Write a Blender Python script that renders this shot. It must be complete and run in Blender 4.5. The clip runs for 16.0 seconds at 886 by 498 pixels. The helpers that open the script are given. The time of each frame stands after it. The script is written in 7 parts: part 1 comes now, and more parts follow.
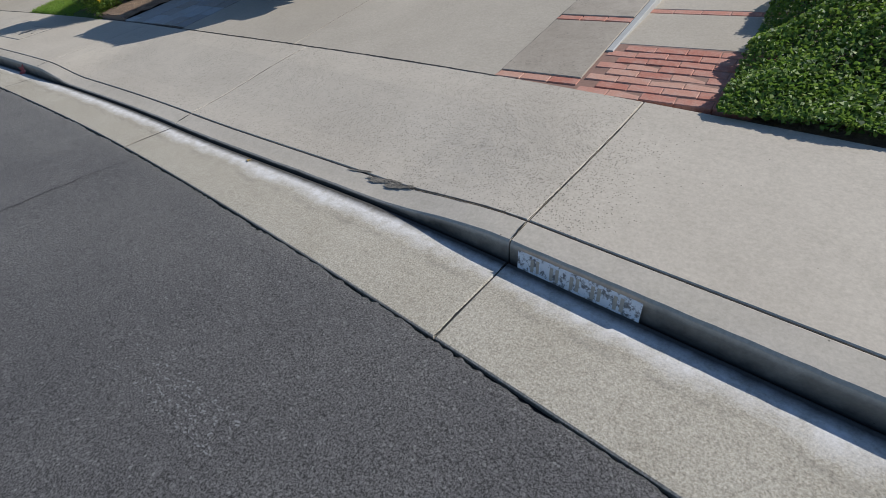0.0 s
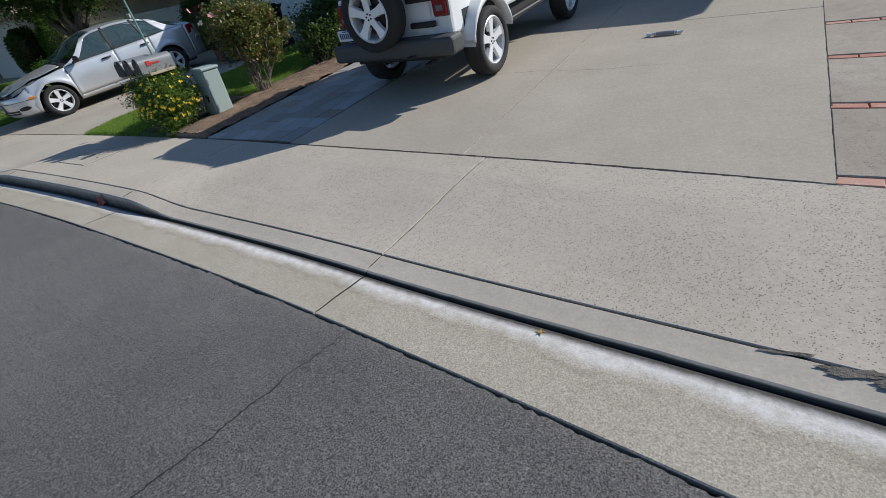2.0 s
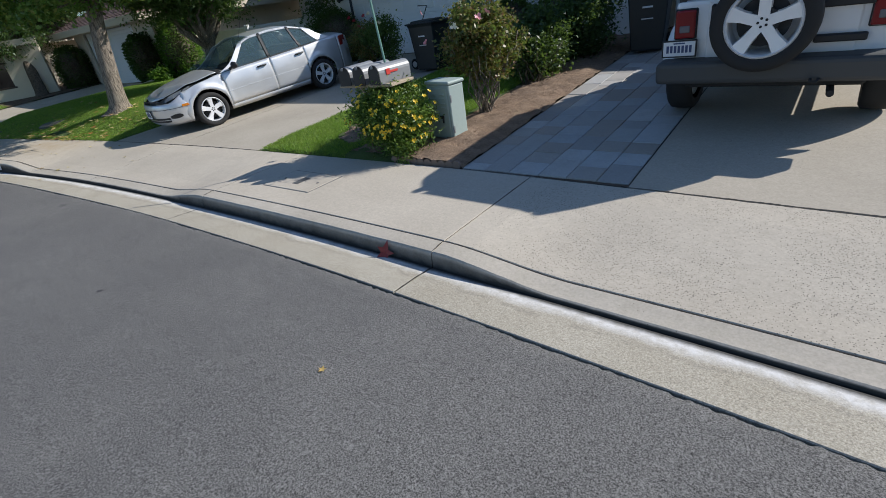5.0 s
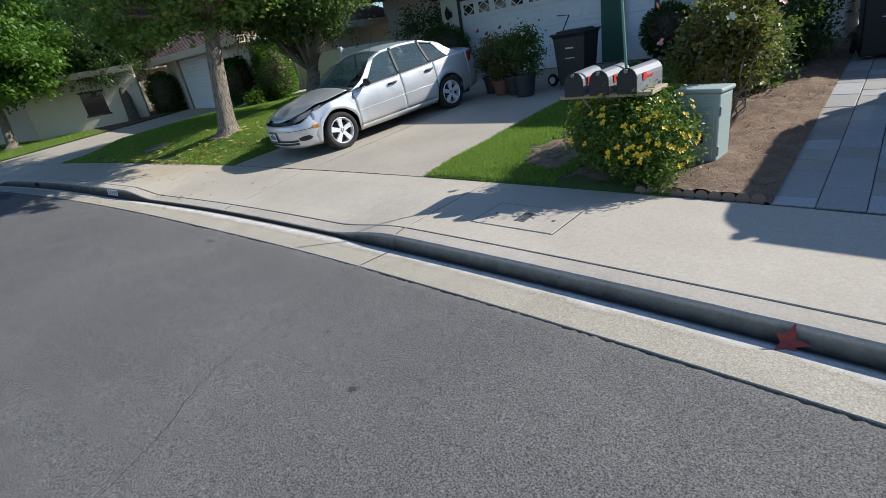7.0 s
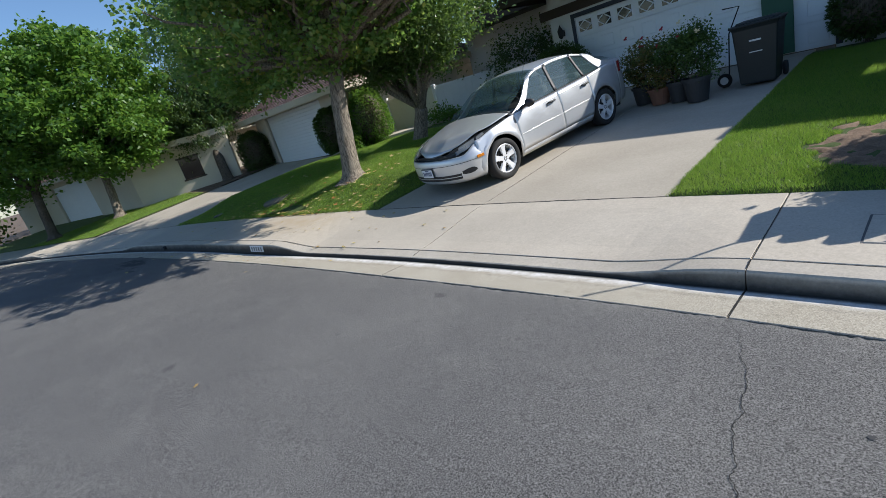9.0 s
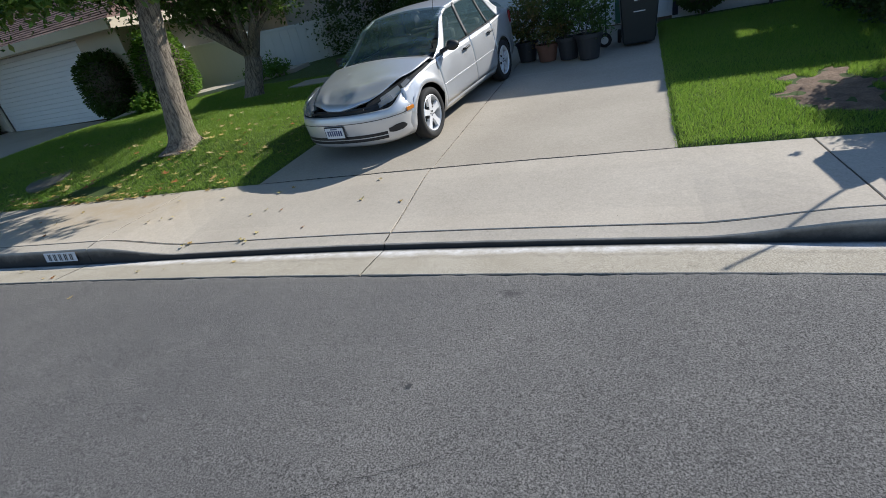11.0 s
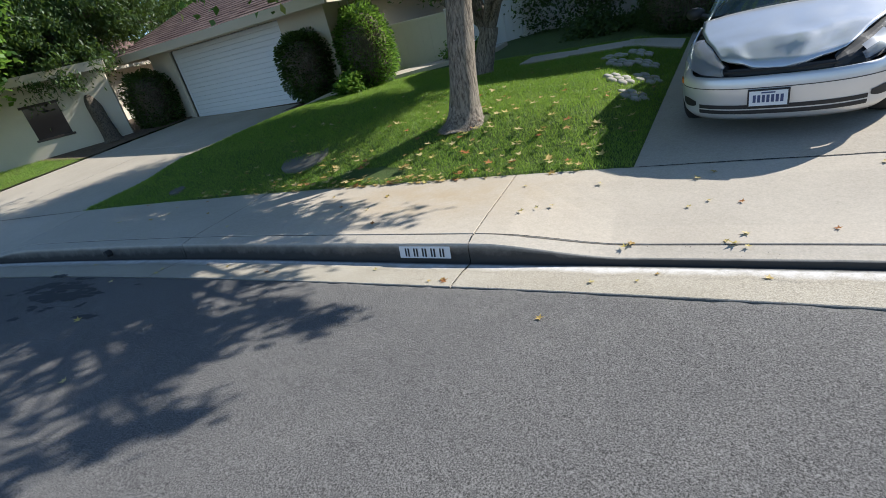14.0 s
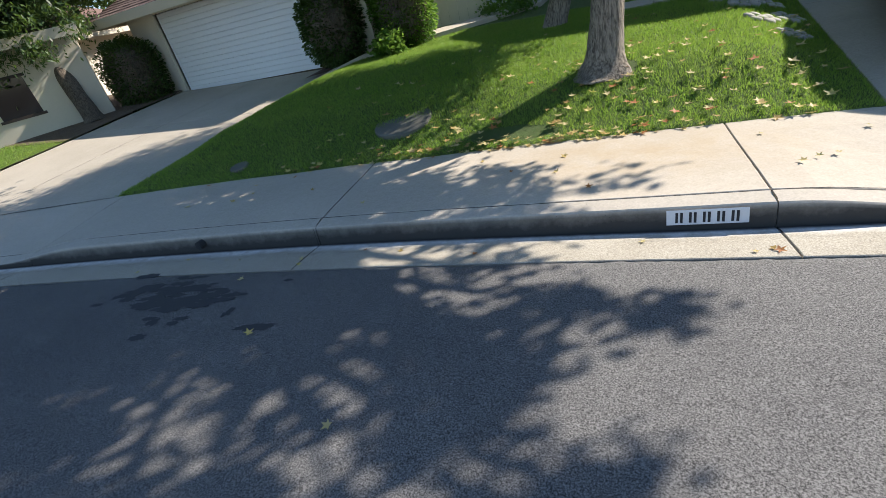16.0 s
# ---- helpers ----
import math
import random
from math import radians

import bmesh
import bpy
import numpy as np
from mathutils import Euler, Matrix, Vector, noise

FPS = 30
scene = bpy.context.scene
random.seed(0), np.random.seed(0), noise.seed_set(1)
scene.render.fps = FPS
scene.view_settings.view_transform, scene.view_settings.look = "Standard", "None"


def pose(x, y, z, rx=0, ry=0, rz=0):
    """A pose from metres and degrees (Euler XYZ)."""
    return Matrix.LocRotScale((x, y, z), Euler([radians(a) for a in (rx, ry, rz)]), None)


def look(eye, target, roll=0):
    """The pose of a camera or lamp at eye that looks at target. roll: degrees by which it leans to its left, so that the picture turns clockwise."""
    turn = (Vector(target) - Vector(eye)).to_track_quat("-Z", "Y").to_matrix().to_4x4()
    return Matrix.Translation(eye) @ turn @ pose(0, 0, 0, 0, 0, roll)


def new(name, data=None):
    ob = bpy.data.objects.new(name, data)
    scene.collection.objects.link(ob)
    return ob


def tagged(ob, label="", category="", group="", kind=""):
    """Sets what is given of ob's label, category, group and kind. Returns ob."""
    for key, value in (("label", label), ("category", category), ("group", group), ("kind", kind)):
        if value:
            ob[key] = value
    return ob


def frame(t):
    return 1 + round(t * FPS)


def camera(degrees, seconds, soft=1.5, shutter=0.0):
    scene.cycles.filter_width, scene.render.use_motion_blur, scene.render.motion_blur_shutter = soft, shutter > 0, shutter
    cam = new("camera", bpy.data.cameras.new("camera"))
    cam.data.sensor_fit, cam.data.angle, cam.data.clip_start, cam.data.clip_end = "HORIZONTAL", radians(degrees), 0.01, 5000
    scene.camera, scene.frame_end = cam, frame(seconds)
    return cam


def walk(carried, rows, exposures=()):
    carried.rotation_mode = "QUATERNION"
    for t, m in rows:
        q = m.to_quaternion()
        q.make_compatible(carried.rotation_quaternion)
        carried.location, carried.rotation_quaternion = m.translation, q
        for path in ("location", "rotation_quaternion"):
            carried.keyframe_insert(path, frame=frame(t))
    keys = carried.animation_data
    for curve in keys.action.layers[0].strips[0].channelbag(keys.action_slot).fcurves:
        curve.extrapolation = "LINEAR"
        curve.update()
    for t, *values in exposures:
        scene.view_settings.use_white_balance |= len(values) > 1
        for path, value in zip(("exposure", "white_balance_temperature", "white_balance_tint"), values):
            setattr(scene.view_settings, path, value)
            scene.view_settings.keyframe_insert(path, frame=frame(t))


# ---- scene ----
cam = camera(86.6, 16.0, soft=0.75)
METRES, EYE, TILT, LEAN, TURN = 18.9, 1.55, -41.752, 8.109, 34.70
ROWS = [
    (0.0, 0.0, 0.0, 0.0, 0.0, 0.0, 0.0),
    (0.5, -0.024, 0.0169, 0.0104, -2.44, 2.05, 2.83),
    (1.0, -0.0527, 0.0312, 0.0178, -2.41, 4.32, 3.7),
    (1.5, -0.0758, 0.0458, 0.0281, -0.79, 8.35, 5.31),
    (2.0, -0.1027, 0.0611, 0.0357, -0.84, 10.29, 3.78),
    (2.5, -0.1245, 0.0739, 0.0447, 2.33, 12.85, 2.0),
    (3.0, -0.1542, 0.0865, 0.0509, 9.2, 13.26, -2.53),
    (5.5, -0.2844, 0.1495, 0.0881, 0.35, 14.15, -1.08),
    (6.0, -0.3106, 0.1653, 0.0959, 2.59, 16.24, -0.71),
    (6.5, -0.3361, 0.1762, 0.103, 2.16, 17.09, 0.43),
    (7.0, -0.3651, 0.1905, 0.1065, 5.96, 16.12, -3.52),
    (7.5, -0.3965, 0.1948, 0.107, 9.96, 15.75, -7.65),
    (8.0, -0.4244, 0.2079, 0.1132, 11.8, 14.34, -5.02),
    (8.5, -0.4536, 0.2154, 0.1166, 12.07, 18.45, -2.59),
    (9.0, -0.4808, 0.2268, 0.1221, 13.04, 20.28, -1.3),
    (9.5, -0.5114, 0.2381, 0.1267, 11.97, 19.42, -0.28),
    (10.0, -0.5332, 0.2542, 0.1366, 4.15, 18.74, 4.55),
    (12.5, -0.659, 0.3395, 0.1857, -14.66, 12.93, 13.94),
    (13.0, -0.6826, 0.3532, 0.1945, -9.93, 15.28, 12.21),
    (13.5, -0.7165, 0.3682, 0.2019, -3.56, 16.74, 7.68),
    (14.0, -0.7421, 0.3804, 0.2094, -1.26, 16.3, 6.6),
    (14.5, -0.7745, 0.3938, 0.2147, 2.24, 15.25, 5.6),
    (15.0, -0.7982, 0.4057, 0.2213, -0.15, 13.41, 6.59),
    (15.5, -0.8267, 0.4228, 0.229, -4.01, 11.36, 8.09),
    (16.0, -0.8513, 0.4332, 0.2365, -5.35, 13.16, 10.84),
]

walk(cam, [(t, pose(0, 0, EYE, TILT, LEAN, TURN) @ pose(METRES * x, METRES * y, METRES * z, 90 + pitch, roll, yaw)) for t, x, y, z, yaw, pitch, roll in ROWS],
     exposures=[(0.0, 0.21, 6200, 10), (3.0, 0.19, 6200, 10), (6.0, 0.60, 6200, 10), (9.0, 0.68, 6200, 10), (12.5, 0.52, 6200, 10), (13.5, 0.78, 6250, 10), (14.5, 1.08, 6300, 10), (15.5, 1.12, 6500, 11), (16.0, 1.3, 6600, 12)])

# ---- light: morning sun from behind the houses, clear sky ----
SUN_WAY = Vector((2.2, 2.5, 2.12)).normalized()
world = bpy.data.worlds.new("sky")
scene.world = world
world.use_nodes = True
wn = world.node_tree
sky = wn.nodes.new("ShaderNodeTexSky")
sky.sky_type = "NISHITA"
sky.sun_disc = False
sky.sun_elevation = math.asin(SUN_WAY.z)
sky.sun_rotation = math.atan2(SUN_WAY.x, SUN_WAY.y)
sky.dust_density = 0.35
sky.ozone_density = 4.5
wn.links.new(sky.outputs[0], wn.nodes["Background"].inputs[0])
wn.nodes["Background"].inputs[1].default_value = 0.092
sun_data = bpy.data.lights.new("sun", "SUN")
sun_data.energy, sun_data.angle, sun_data.color = 4.0, radians(0.53), (1.0, 0.955, 0.88)
sun = new("sun", sun_data)
sun.matrix_world = look(SUN_WAY * 60, (0, 0, 0))


# ---- helpers of this scene ----
def mesh_of(name, bm, mats=(), smooth=False):
    me = bpy.data.meshes.new(name)
    bm.to_mesh(me)
    bm.free()
    for m in mats:
        me.materials.append(m)
    if smooth:
        for p in me.polygons:
            p.use_smooth = True
    return me


def data_mesh(name, verts, faces, mat=None, smooth=False, attrs=None):
    me = bpy.data.meshes.new(name)
    me.from_pydata([tuple(v) for v in verts], [], faces)
    me.update()
    if mat:
        me.materials.append(mat)
    if smooth:
        for p in me.polygons:
            p.use_smooth = True
    for key, vals in (attrs or {}).items():
        a = me.attributes.new(key, "FLOAT", "POINT")
        a.data.foreach_set("value", np.asarray(vals, dtype=np.float32))
    return me


def quads_mesh(name, quads, mat):
    """One mesh of many loose quads, from an array (n, 4, 3)."""
    n = len(quads)
    me = bpy.data.meshes.new(name)
    me.vertices.add(4 * n)
    me.vertices.foreach_set("co", np.asarray(quads, dtype=np.float32).ravel())
    me.loops.add(4 * n)
    me.loops.foreach_set("vertex_index", np.arange(4 * n, dtype=np.int32))
    me.polygons.add(n)
    me.polygons.foreach_set("loop_start", np.arange(0, 4 * n, 4, dtype=np.int32))
    me.update(calc_edges=True)
    me.materials.append(mat)
    return me


def part(name, bm, material, parent, label="", smooth=False, m=None):
    """Link a bmesh or a mesh as one object under a thing or a part."""
    me = bm if isinstance(bm, bpy.types.Mesh) else mesh_of(name, bm, (material,), smooth)
    ob = new(name, me)
    if parent is not None:
        ob.parent = parent
    if m is not None:
        ob.matrix_basis = m
    if label:
        ob["label"] = label
    return ob


def thing(name, label, category, m=None, group=""):
    e = new(name)
    e.empty_display_size = 0.1
    if m is not None:
        e.matrix_basis = m
    return tagged(e, label, category, group)


def structure(name, me, label, category):
    return tagged(new(name, me), label, category, kind="structure")


def box(x0, x1, y0, y1, z0, z1, bevel=0.0, segs=1, bm=None):
    own = bmesh.new()
    bmesh.ops.create_cube(own, size=1.0)
    bmesh.ops.scale(own, vec=(x1 - x0, y1 - y0, z1 - z0), verts=own.verts)
    bmesh.ops.translate(own, vec=((x0 + x1) / 2, (y0 + y1) / 2, (z0 + z1) / 2), verts=own.verts)
    if bevel:
        bmesh.ops.bevel(own, geom=own.edges[:], offset=bevel, segments=segs, affect="EDGES", profile=0.5)
    return join(bm, own)


def join(bm, own):
    if bm is None:
        return own
    tmp = bpy.data.meshes.new("tmp")
    own.to_mesh(tmp)
    own.free()
    bm.from_mesh(tmp)
    bpy.data.meshes.remove(tmp)
    return bm


def lathe(profile, steps=24, axis="z", bm=None, cap=True):
    """Turn a profile of (radius, height) round an axis."""
    own = bmesh.new()
    rings = []
    for r, h in profile:
        ring = []
        for k in range(steps):
            a = 2 * math.pi * k / steps
            c, s = r * math.cos(a), r * math.sin(a)
            ring.append(own.verts.new((c, s, h) if axis == "z" else ((h, c, s) if axis == "x" else (c, h, s))))
        rings.append(ring)
    for a, b in zip(rings, rings[1:]):
        for k in range(steps):
            own.faces.new((a[k], a[(k + 1) % steps], b[(k + 1) % steps], b[k]))
    for ring in (rings[0], rings[-1]):
        if cap and (ring[0].co - ring[steps // 2].co).length > 1e-4:
            own.faces.new(ring)
    bmesh.ops.recalc_face_normals(own, faces=own.faces)
    return join(bm, own)


def tube(points, radii, steps=8, bm=None):
    """A tapered round tube along points."""
    own = bmesh.new()
    pts = [Vector(p) for p in points]
    if not hasattr(radii, "__len__"):
        radii = [radii] * len(pts)
    rings = []
    side = None
    for i, p in enumerate(pts):
        way = (pts[min(i + 1, len(pts) - 1)] - pts[max(i - 1, 0)]).normalized()
        if side is None:
            side = way.orthogonal().normalized()
        side = (side - way * side.dot(way)).normalized()
        up = way.cross(side)
        rings.append([own.verts.new(p + radii[i] * (math.cos(2 * math.pi * k / steps) * side + math.sin(2 * math.pi * k / steps) * up)) for k in range(steps)])
    for a, b in zip(rings, rings[1:]):
        for k in range(steps):
            own.faces.new((a[k], a[(k + 1) % steps], b[(k + 1) % steps], b[k]))
    own.faces.new(rings[0][::-1])
    own.faces.new(rings[-1])
    return join(bm, own)


# ---- materials ----
def material(name, colour, rough=0.6, metal=0.0):
    m = bpy.data.materials.new(name)
    m.use_nodes = True
    b = m.node_tree.nodes["Principled BSDF"]
    b.inputs["Base Color"].default_value = (*colour, 1)
    b.inputs["Roughness"].default_value = rough
    b.inputs["Metallic"].default_value = metal
    return m


class Nodes:
    """Small writer for node trees."""

    def __init__(self, m):
        self.t = m.node_tree
        self.b = self.t.nodes["Principled BSDF"]
        self.geo = self.t.nodes.new("ShaderNodeNewGeometry")
        self.pos = self.geo.outputs["Position"]

    def node(self, kind, **values):
        n = self.t.nodes.new(kind)
        for k, v in values.items():
            n.inputs[k.replace("_", " ")].default_value = v
        return n

    def link(self, a, b):
        self.t.links.new(a, b)

    def noise(self, scale, detail=4, rough=0.55, vec=None, distortion=0.0):
        n = self.node("ShaderNodeTexNoise", Scale=scale, Detail=detail, Roughness=rough, Distortion=distortion)
        self.link(vec or self.pos, n.inputs["Vector"])
        return n.outputs["Fac"]

    def cells(self, scale, vec=None, out="Distance"):
        n = self.node("ShaderNodeTexVoronoi", Scale=scale)
        self.link(vec or self.pos, n.inputs["Vector"])
        return n.outputs[out]

    def ramp(self, fac, stops):
        n = self.t.nodes.new("ShaderNodeValToRGB")
        self.link(fac, n.inputs[0])
        e = n.color_ramp.elements
        while len(e) < len(stops):
            e.new(0.5)
        for k, (p, c) in enumerate(stops):
            e[k].position = p
            e[k].color = (*c, 1) if hasattr(c, "__len__") else (c, c, c, 1)
        return n.outputs[0]

    def mix(self, fac, a, b, mode="MIX"):
        n = self.t.nodes.new("ShaderNodeMix")
        n.data_type = "RGBA"
        n.blend_type = mode
        for k, v in ((0, fac), (6, a), (7, b)):
            sock = n.inputs[k]
            if isinstance(v, bpy.types.NodeSocket):
                self.link(v, sock)
            elif hasattr(v, "__len__"):
                sock.default_value = (*v, 1)
            else:
                sock.default_value = v if k == 0 else (v, v, v, 1)
        return n.outputs[2]

    def math(self, op, a, b=0.0):
        n = self.t.nodes.new("ShaderNodeMath")
        n.operation = op
        for sock, v in zip(n.inputs, (a, b)):
            if isinstance(v, bpy.types.NodeSocket):
                self.link(v, sock)
            else:
                sock.default_value = v
        return n.outputs[0]

    def random(self):
        return self.t.nodes.new("ShaderNodeObjectInfo").outputs["Random"]

    def island(self):
        return self.geo.outputs["Random Per Island"]

    def attr(self, name):
        n = self.t.nodes.new("ShaderNodeAttribute")
        n.attribute_name = name
        return n.outputs["Fac"]

    def colour(self, sock):
        self.link(sock, self.b.inputs["Base Color"])

    def rough(self, sock):
        self.link(sock, self.b.inputs["Roughness"])

    def bump(self, height, strength=0.3, distance=0.01):
        n = self.node("ShaderNodeBump", Strength=strength, Distance=distance)
        self.link(height, n.inputs["Height"])
        self.link(n.outputs[0], self.b.inputs["Normal"])


def concrete(name, base, dark, pits=0.5, stain=0.5, warm=(0.40, 0.36, 0.28), wear=False):
    m = material(name, base, 0.9)
    m.node_tree.nodes["Principled BSDF"].inputs["Specular IOR Level"].default_value = 0.2
    n = Nodes(m)
    big = n.noise(0.9, 6, 0.6)
    fine = n.noise(60, 4, 0.7)
    mid = n.noise(7, 5, 0.65)
    c = n.mix(n.ramp(big, [(0.35, 0.0), (0.7, 1.0)]), base, dark)
    c = n.mix(n.ramp(mid, [(0.45, 0.0), (0.8, stain)]), c, warm)
    c = n.mix(0.2, c, n.ramp(fine, [(0.30, 0.2), (0.70, 0.8)]), "OVERLAY")
    c = n.mix(0.3, c, n.ramp(n.noise(24, 4, 0.7), [(0.3, 0.38), (0.7, 0.6)]), "OVERLAY")
    c = n.mix(n.math("MULTIPLY", n.random(), 0.16), c, dark)
    where = n.ramp(n.noise(0.75, 4, 0.6), [(0.46, 0.01), (0.66, 0.50)])
    if wear:
        where = n.math("MULTIPLY", n.attr("wear"), n.ramp(n.noise(1.6, 4, 0.6), [(0.32, 0.2), (0.60, 0.8)]))
    chosen = n.math("LESS_THAN", n.cells(105, out="Color"), n.math("MULTIPLY", where, pits))
    size = n.math("ADD", n.math("MULTIPLY", n.noise(70, 4, 0.7), 0.9), -0.10)
    pit = n.math("MULTIPLY", chosen, n.math("LESS_THAN", n.cells(105), size))
    worn_area = n.math("MULTIPLY", n.ramp(n.noise(0.75, 4, 0.6), [(0.55, 0.0), (0.72, 0.8)]), n.ramp(n.noise(26, 5, 0.8), [(0.45, 0.0), (0.62, 1.0)]))
    if wear:
        worn_area = n.math("MULTIPLY", n.attr("wear"), n.ramp(n.noise(17, 6, 0.8), [(0.55, 0.0), (0.70, 0.6)]))
    if wear:
        c = n.mix(n.math("MULTIPLY", n.attr("tan"), n.ramp(n.noise(3.5, 5, 0.65), [(0.30, 0.2), (0.62, 0.95)])), c, (0.43, 0.325, 0.20))
    c = n.mix(n.math("MULTIPLY", worn_area, pits), c, tuple(v * 0.55 for v in dark))
    c = n.mix(n.math("MULTIPLY", pit, 0.85), c, (0.12, 0.11, 0.09))
    n.colour(c)
    n.bump(n.mix(0.5, fine, n.ramp(pit, [(0, 1.0), (1, 0.0)])), 0.25, 0.004)
    return m


M_SIDEWALK = concrete("sidewalk_concrete", (0.525, 0.465, 0.38), (0.455, 0.40, 0.325), 0.95, 0.25, wear=True)
M_DRIVE = concrete("driveway_concrete", (0.47, 0.415, 0.335), (0.395, 0.345, 0.275), 0.2, 0.3)
M_KERB = concrete("kerb_concrete", (0.515, 0.46, 0.38), (0.44, 0.39, 0.32), 0.3, 0.5)
M_KERB_FACE = concrete("kerb_face_concrete", (0.515, 0.46, 0.38), (0.44, 0.39, 0.32), 0.3, 0.5)
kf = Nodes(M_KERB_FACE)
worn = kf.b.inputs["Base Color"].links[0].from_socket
# dirt plus the crease's shade put into the colour, densest at the foot
foot_dark = kf.ramp(kf.math("ADD", kf.attr("dirt_and_shade"), kf.math("MULTIPLY", kf.math("SUBTRACT", kf.noise(5, 6, 0.7), 0.5), 0.5)), [(0.20, 0.0), (0.50, 0.55), (0.80, 0.95)])
kf.colour(kf.mix(foot_dark, worn, (0.045, 0.042, 0.038)))
M_OLD_SLAB = concrete("old_slab_concrete", (0.45, 0.39, 0.315), (0.34, 0.29, 0.23), 0.7, 0.6, (0.26, 0.225, 0.175))
M_STONE_STEP = concrete("stepping_stone", (0.46, 0.44, 0.40), (0.33, 0.31, 0.28), 0.2, 0.3)


def make_gutter():
    m = material("gutter_aggregate", (0.4, 0.35, 0.25), 0.95)
    m.node_tree.nodes["Principled BSDF"].inputs["Specular IOR Level"].default_value = 0.2
    n = Nodes(m)
    grain = n.noise(110, 5, 0.75)
    stones = n.cells(170, out="Color")
    base = n.ramp(n.noise(2.2, 5), [(0.3, (0.44, 0.40, 0.325)), (0.7, (0.35, 0.31, 0.24))])
    c = n.mix(0.75, base, n.ramp(grain, [(0.32, 0.12), (0.68, 0.88)]), "OVERLAY")
    c = n.mix(0.36, c, n.ramp(stones, [(0.0, (0.14, 0.115, 0.08)), (1.0, (0.62, 0.57, 0.47))]))
    # mineral deposit along the flow line, worn away in patches
    across = n.math("ADD", n.attr("across"), n.math("MULTIPLY", n.math("SUBTRACT", n.noise(3.0, 6, 0.7), 0.5), 0.42))
    white = n.math("MULTIPLY", n.ramp(across, [(0.67, 0.0), (0.84, 0.85)]), n.ramp(n.noise(14, 6, 0.75), [(0.36, 0.35), (0.6, 1.0)]))
    tide = n.math("MULTIPLY", n.ramp(across, [(0.56, 0.0), (0.62, 0.35), (0.68, 0.0)]), n.ramp(n.noise(6, 5, 0.7), [(0.4, 0.0), (0.6, 1.0)]))
    c = n.mix(tide, c, (0.16, 0.15, 0.13))
    c = n.mix(white, c, (0.72, 0.70, 0.68))
    # near-black edge at the kerb: crevice shade and dirt, both painted in
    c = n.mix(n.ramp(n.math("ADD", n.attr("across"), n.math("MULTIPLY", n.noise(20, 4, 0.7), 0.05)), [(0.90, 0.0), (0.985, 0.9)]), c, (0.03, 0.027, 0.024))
    dirt = n.ramp(n.noise(9, 5, 0.7), [(0.62, 0.0), (0.78, 0.6)])
    c = n.mix(dirt, c, (0.17, 0.15, 0.11))
    n.colour(c)
    n.bump(grain, 0.5, 0.004)
    return m


M_GUTTER = make_gutter()


def make_asphalt():
    m = material("asphalt", (0.06, 0.06, 0.062), 0.85)
    m.node_tree.nodes["Principled BSDF"].inputs["Specular IOR Level"].default_value = 0.25
    n = Nodes(m)
    stones = n.cells(120, out="Color")
    grain = n.noise(130, 5, 0.85)
    big = n.noise(0.35, 5, 0.6)
    streak = n.noise(2.5, 4, 0.6)
    base = n.ramp(big, [(0.3, (0.089, 0.087, 0.088)), (0.7, (0.119, 0.116, 0.114))])
    xyz = n.t.nodes.new("ShaderNodeSeparateXYZ")
    n.link(n.pos, xyz.inputs[0])
    # asphalt is lighter towards the west and darker towards the east
    westward = n.math("ADD", n.math("MULTIPLY", xyz.outputs[0], -0.12), n.math("MULTIPLY", big, 0.5))
    c = n.mix(n.ramp(streak, [(0.5, 0.0), (0.85, 0.5)]), base, (0.145, 0.142, 0.137))
    c = n.mix(n.ramp(westward, [(0.45, 0.0), (1.0, 1.0)]), n.mix(1.0, c, (0.74, 0.73, 0.73), "MULTIPLY"), n.mix(1.0, c, (1.03, 1.02, 0.99), "MULTIPLY"))
    c = n.mix(1.0, c, n.ramp(grain, [(0.40, 0.10), (0.50, 0.54), (0.60, 1.08)]), "MULTIPLY")
    c = n.mix(1.0, c, (2.2, 2.19, 2.16), "MULTIPLY")
    c = n.mix(0.14, c, n.ramp(n.noise(38, 4, 0.8), [(0.35, 0.3), (0.65, 0.7)]), "OVERLAY")
    c = n.mix(n.ramp(stones, [(0.84, 0.0), (0.99, 0.75)]), c, (0.30, 0.295, 0.28))
    oil = n.ramp(n.noise(1.6, 2, 0.4), [(0.74, 0.0), (0.80, 0.6)])
    c = n.mix(oil, c, (0.028, 0.028, 0.03))
    n.colour(c)
    n.rough(n.ramp(grain, [(0.2, 0.75), (0.8, 0.95)]))
    n.bump(n.mix(0.5, grain, stones), 0.9, 0.007)
    return m


M_ASPHALT = make_asphalt()
M_CRACK = material("crack_dark", (0.02, 0.019, 0.018), 0.95)


def make_brick():
    m = material("clay_brick", (0.42, 0.17, 0.11), 0.85)
    n = Nodes(m)
    c = n.ramp(n.random(), [(0.0, (0.40, 0.15, 0.10)), (0.5, (0.46, 0.20, 0.14)), (1.0, (0.50, 0.28, 0.20))])
    c = n.mix(n.ramp(n.noise(11, 5, 0.7), [(0.45, 0.0), (0.75, 0.55)]), c, (0.52, 0.38, 0.31))
    c = n.mix(0.4, c, n.ramp(n.noise(90, 4, 0.7), [(0.3, 0.25), (0.7, 0.75)]), "OVERLAY")
    n.colour(c)
    n.bump(n.noise(80, 4), 0.4, 0.003)
    return m


M_BRICK = make_brick()
M_MORTAR = concrete("brick_red_mortar", (0.34, 0.21, 0.16), (0.25, 0.15, 0.115), 0.2, 0.3, (0.30, 0.2, 0.15))


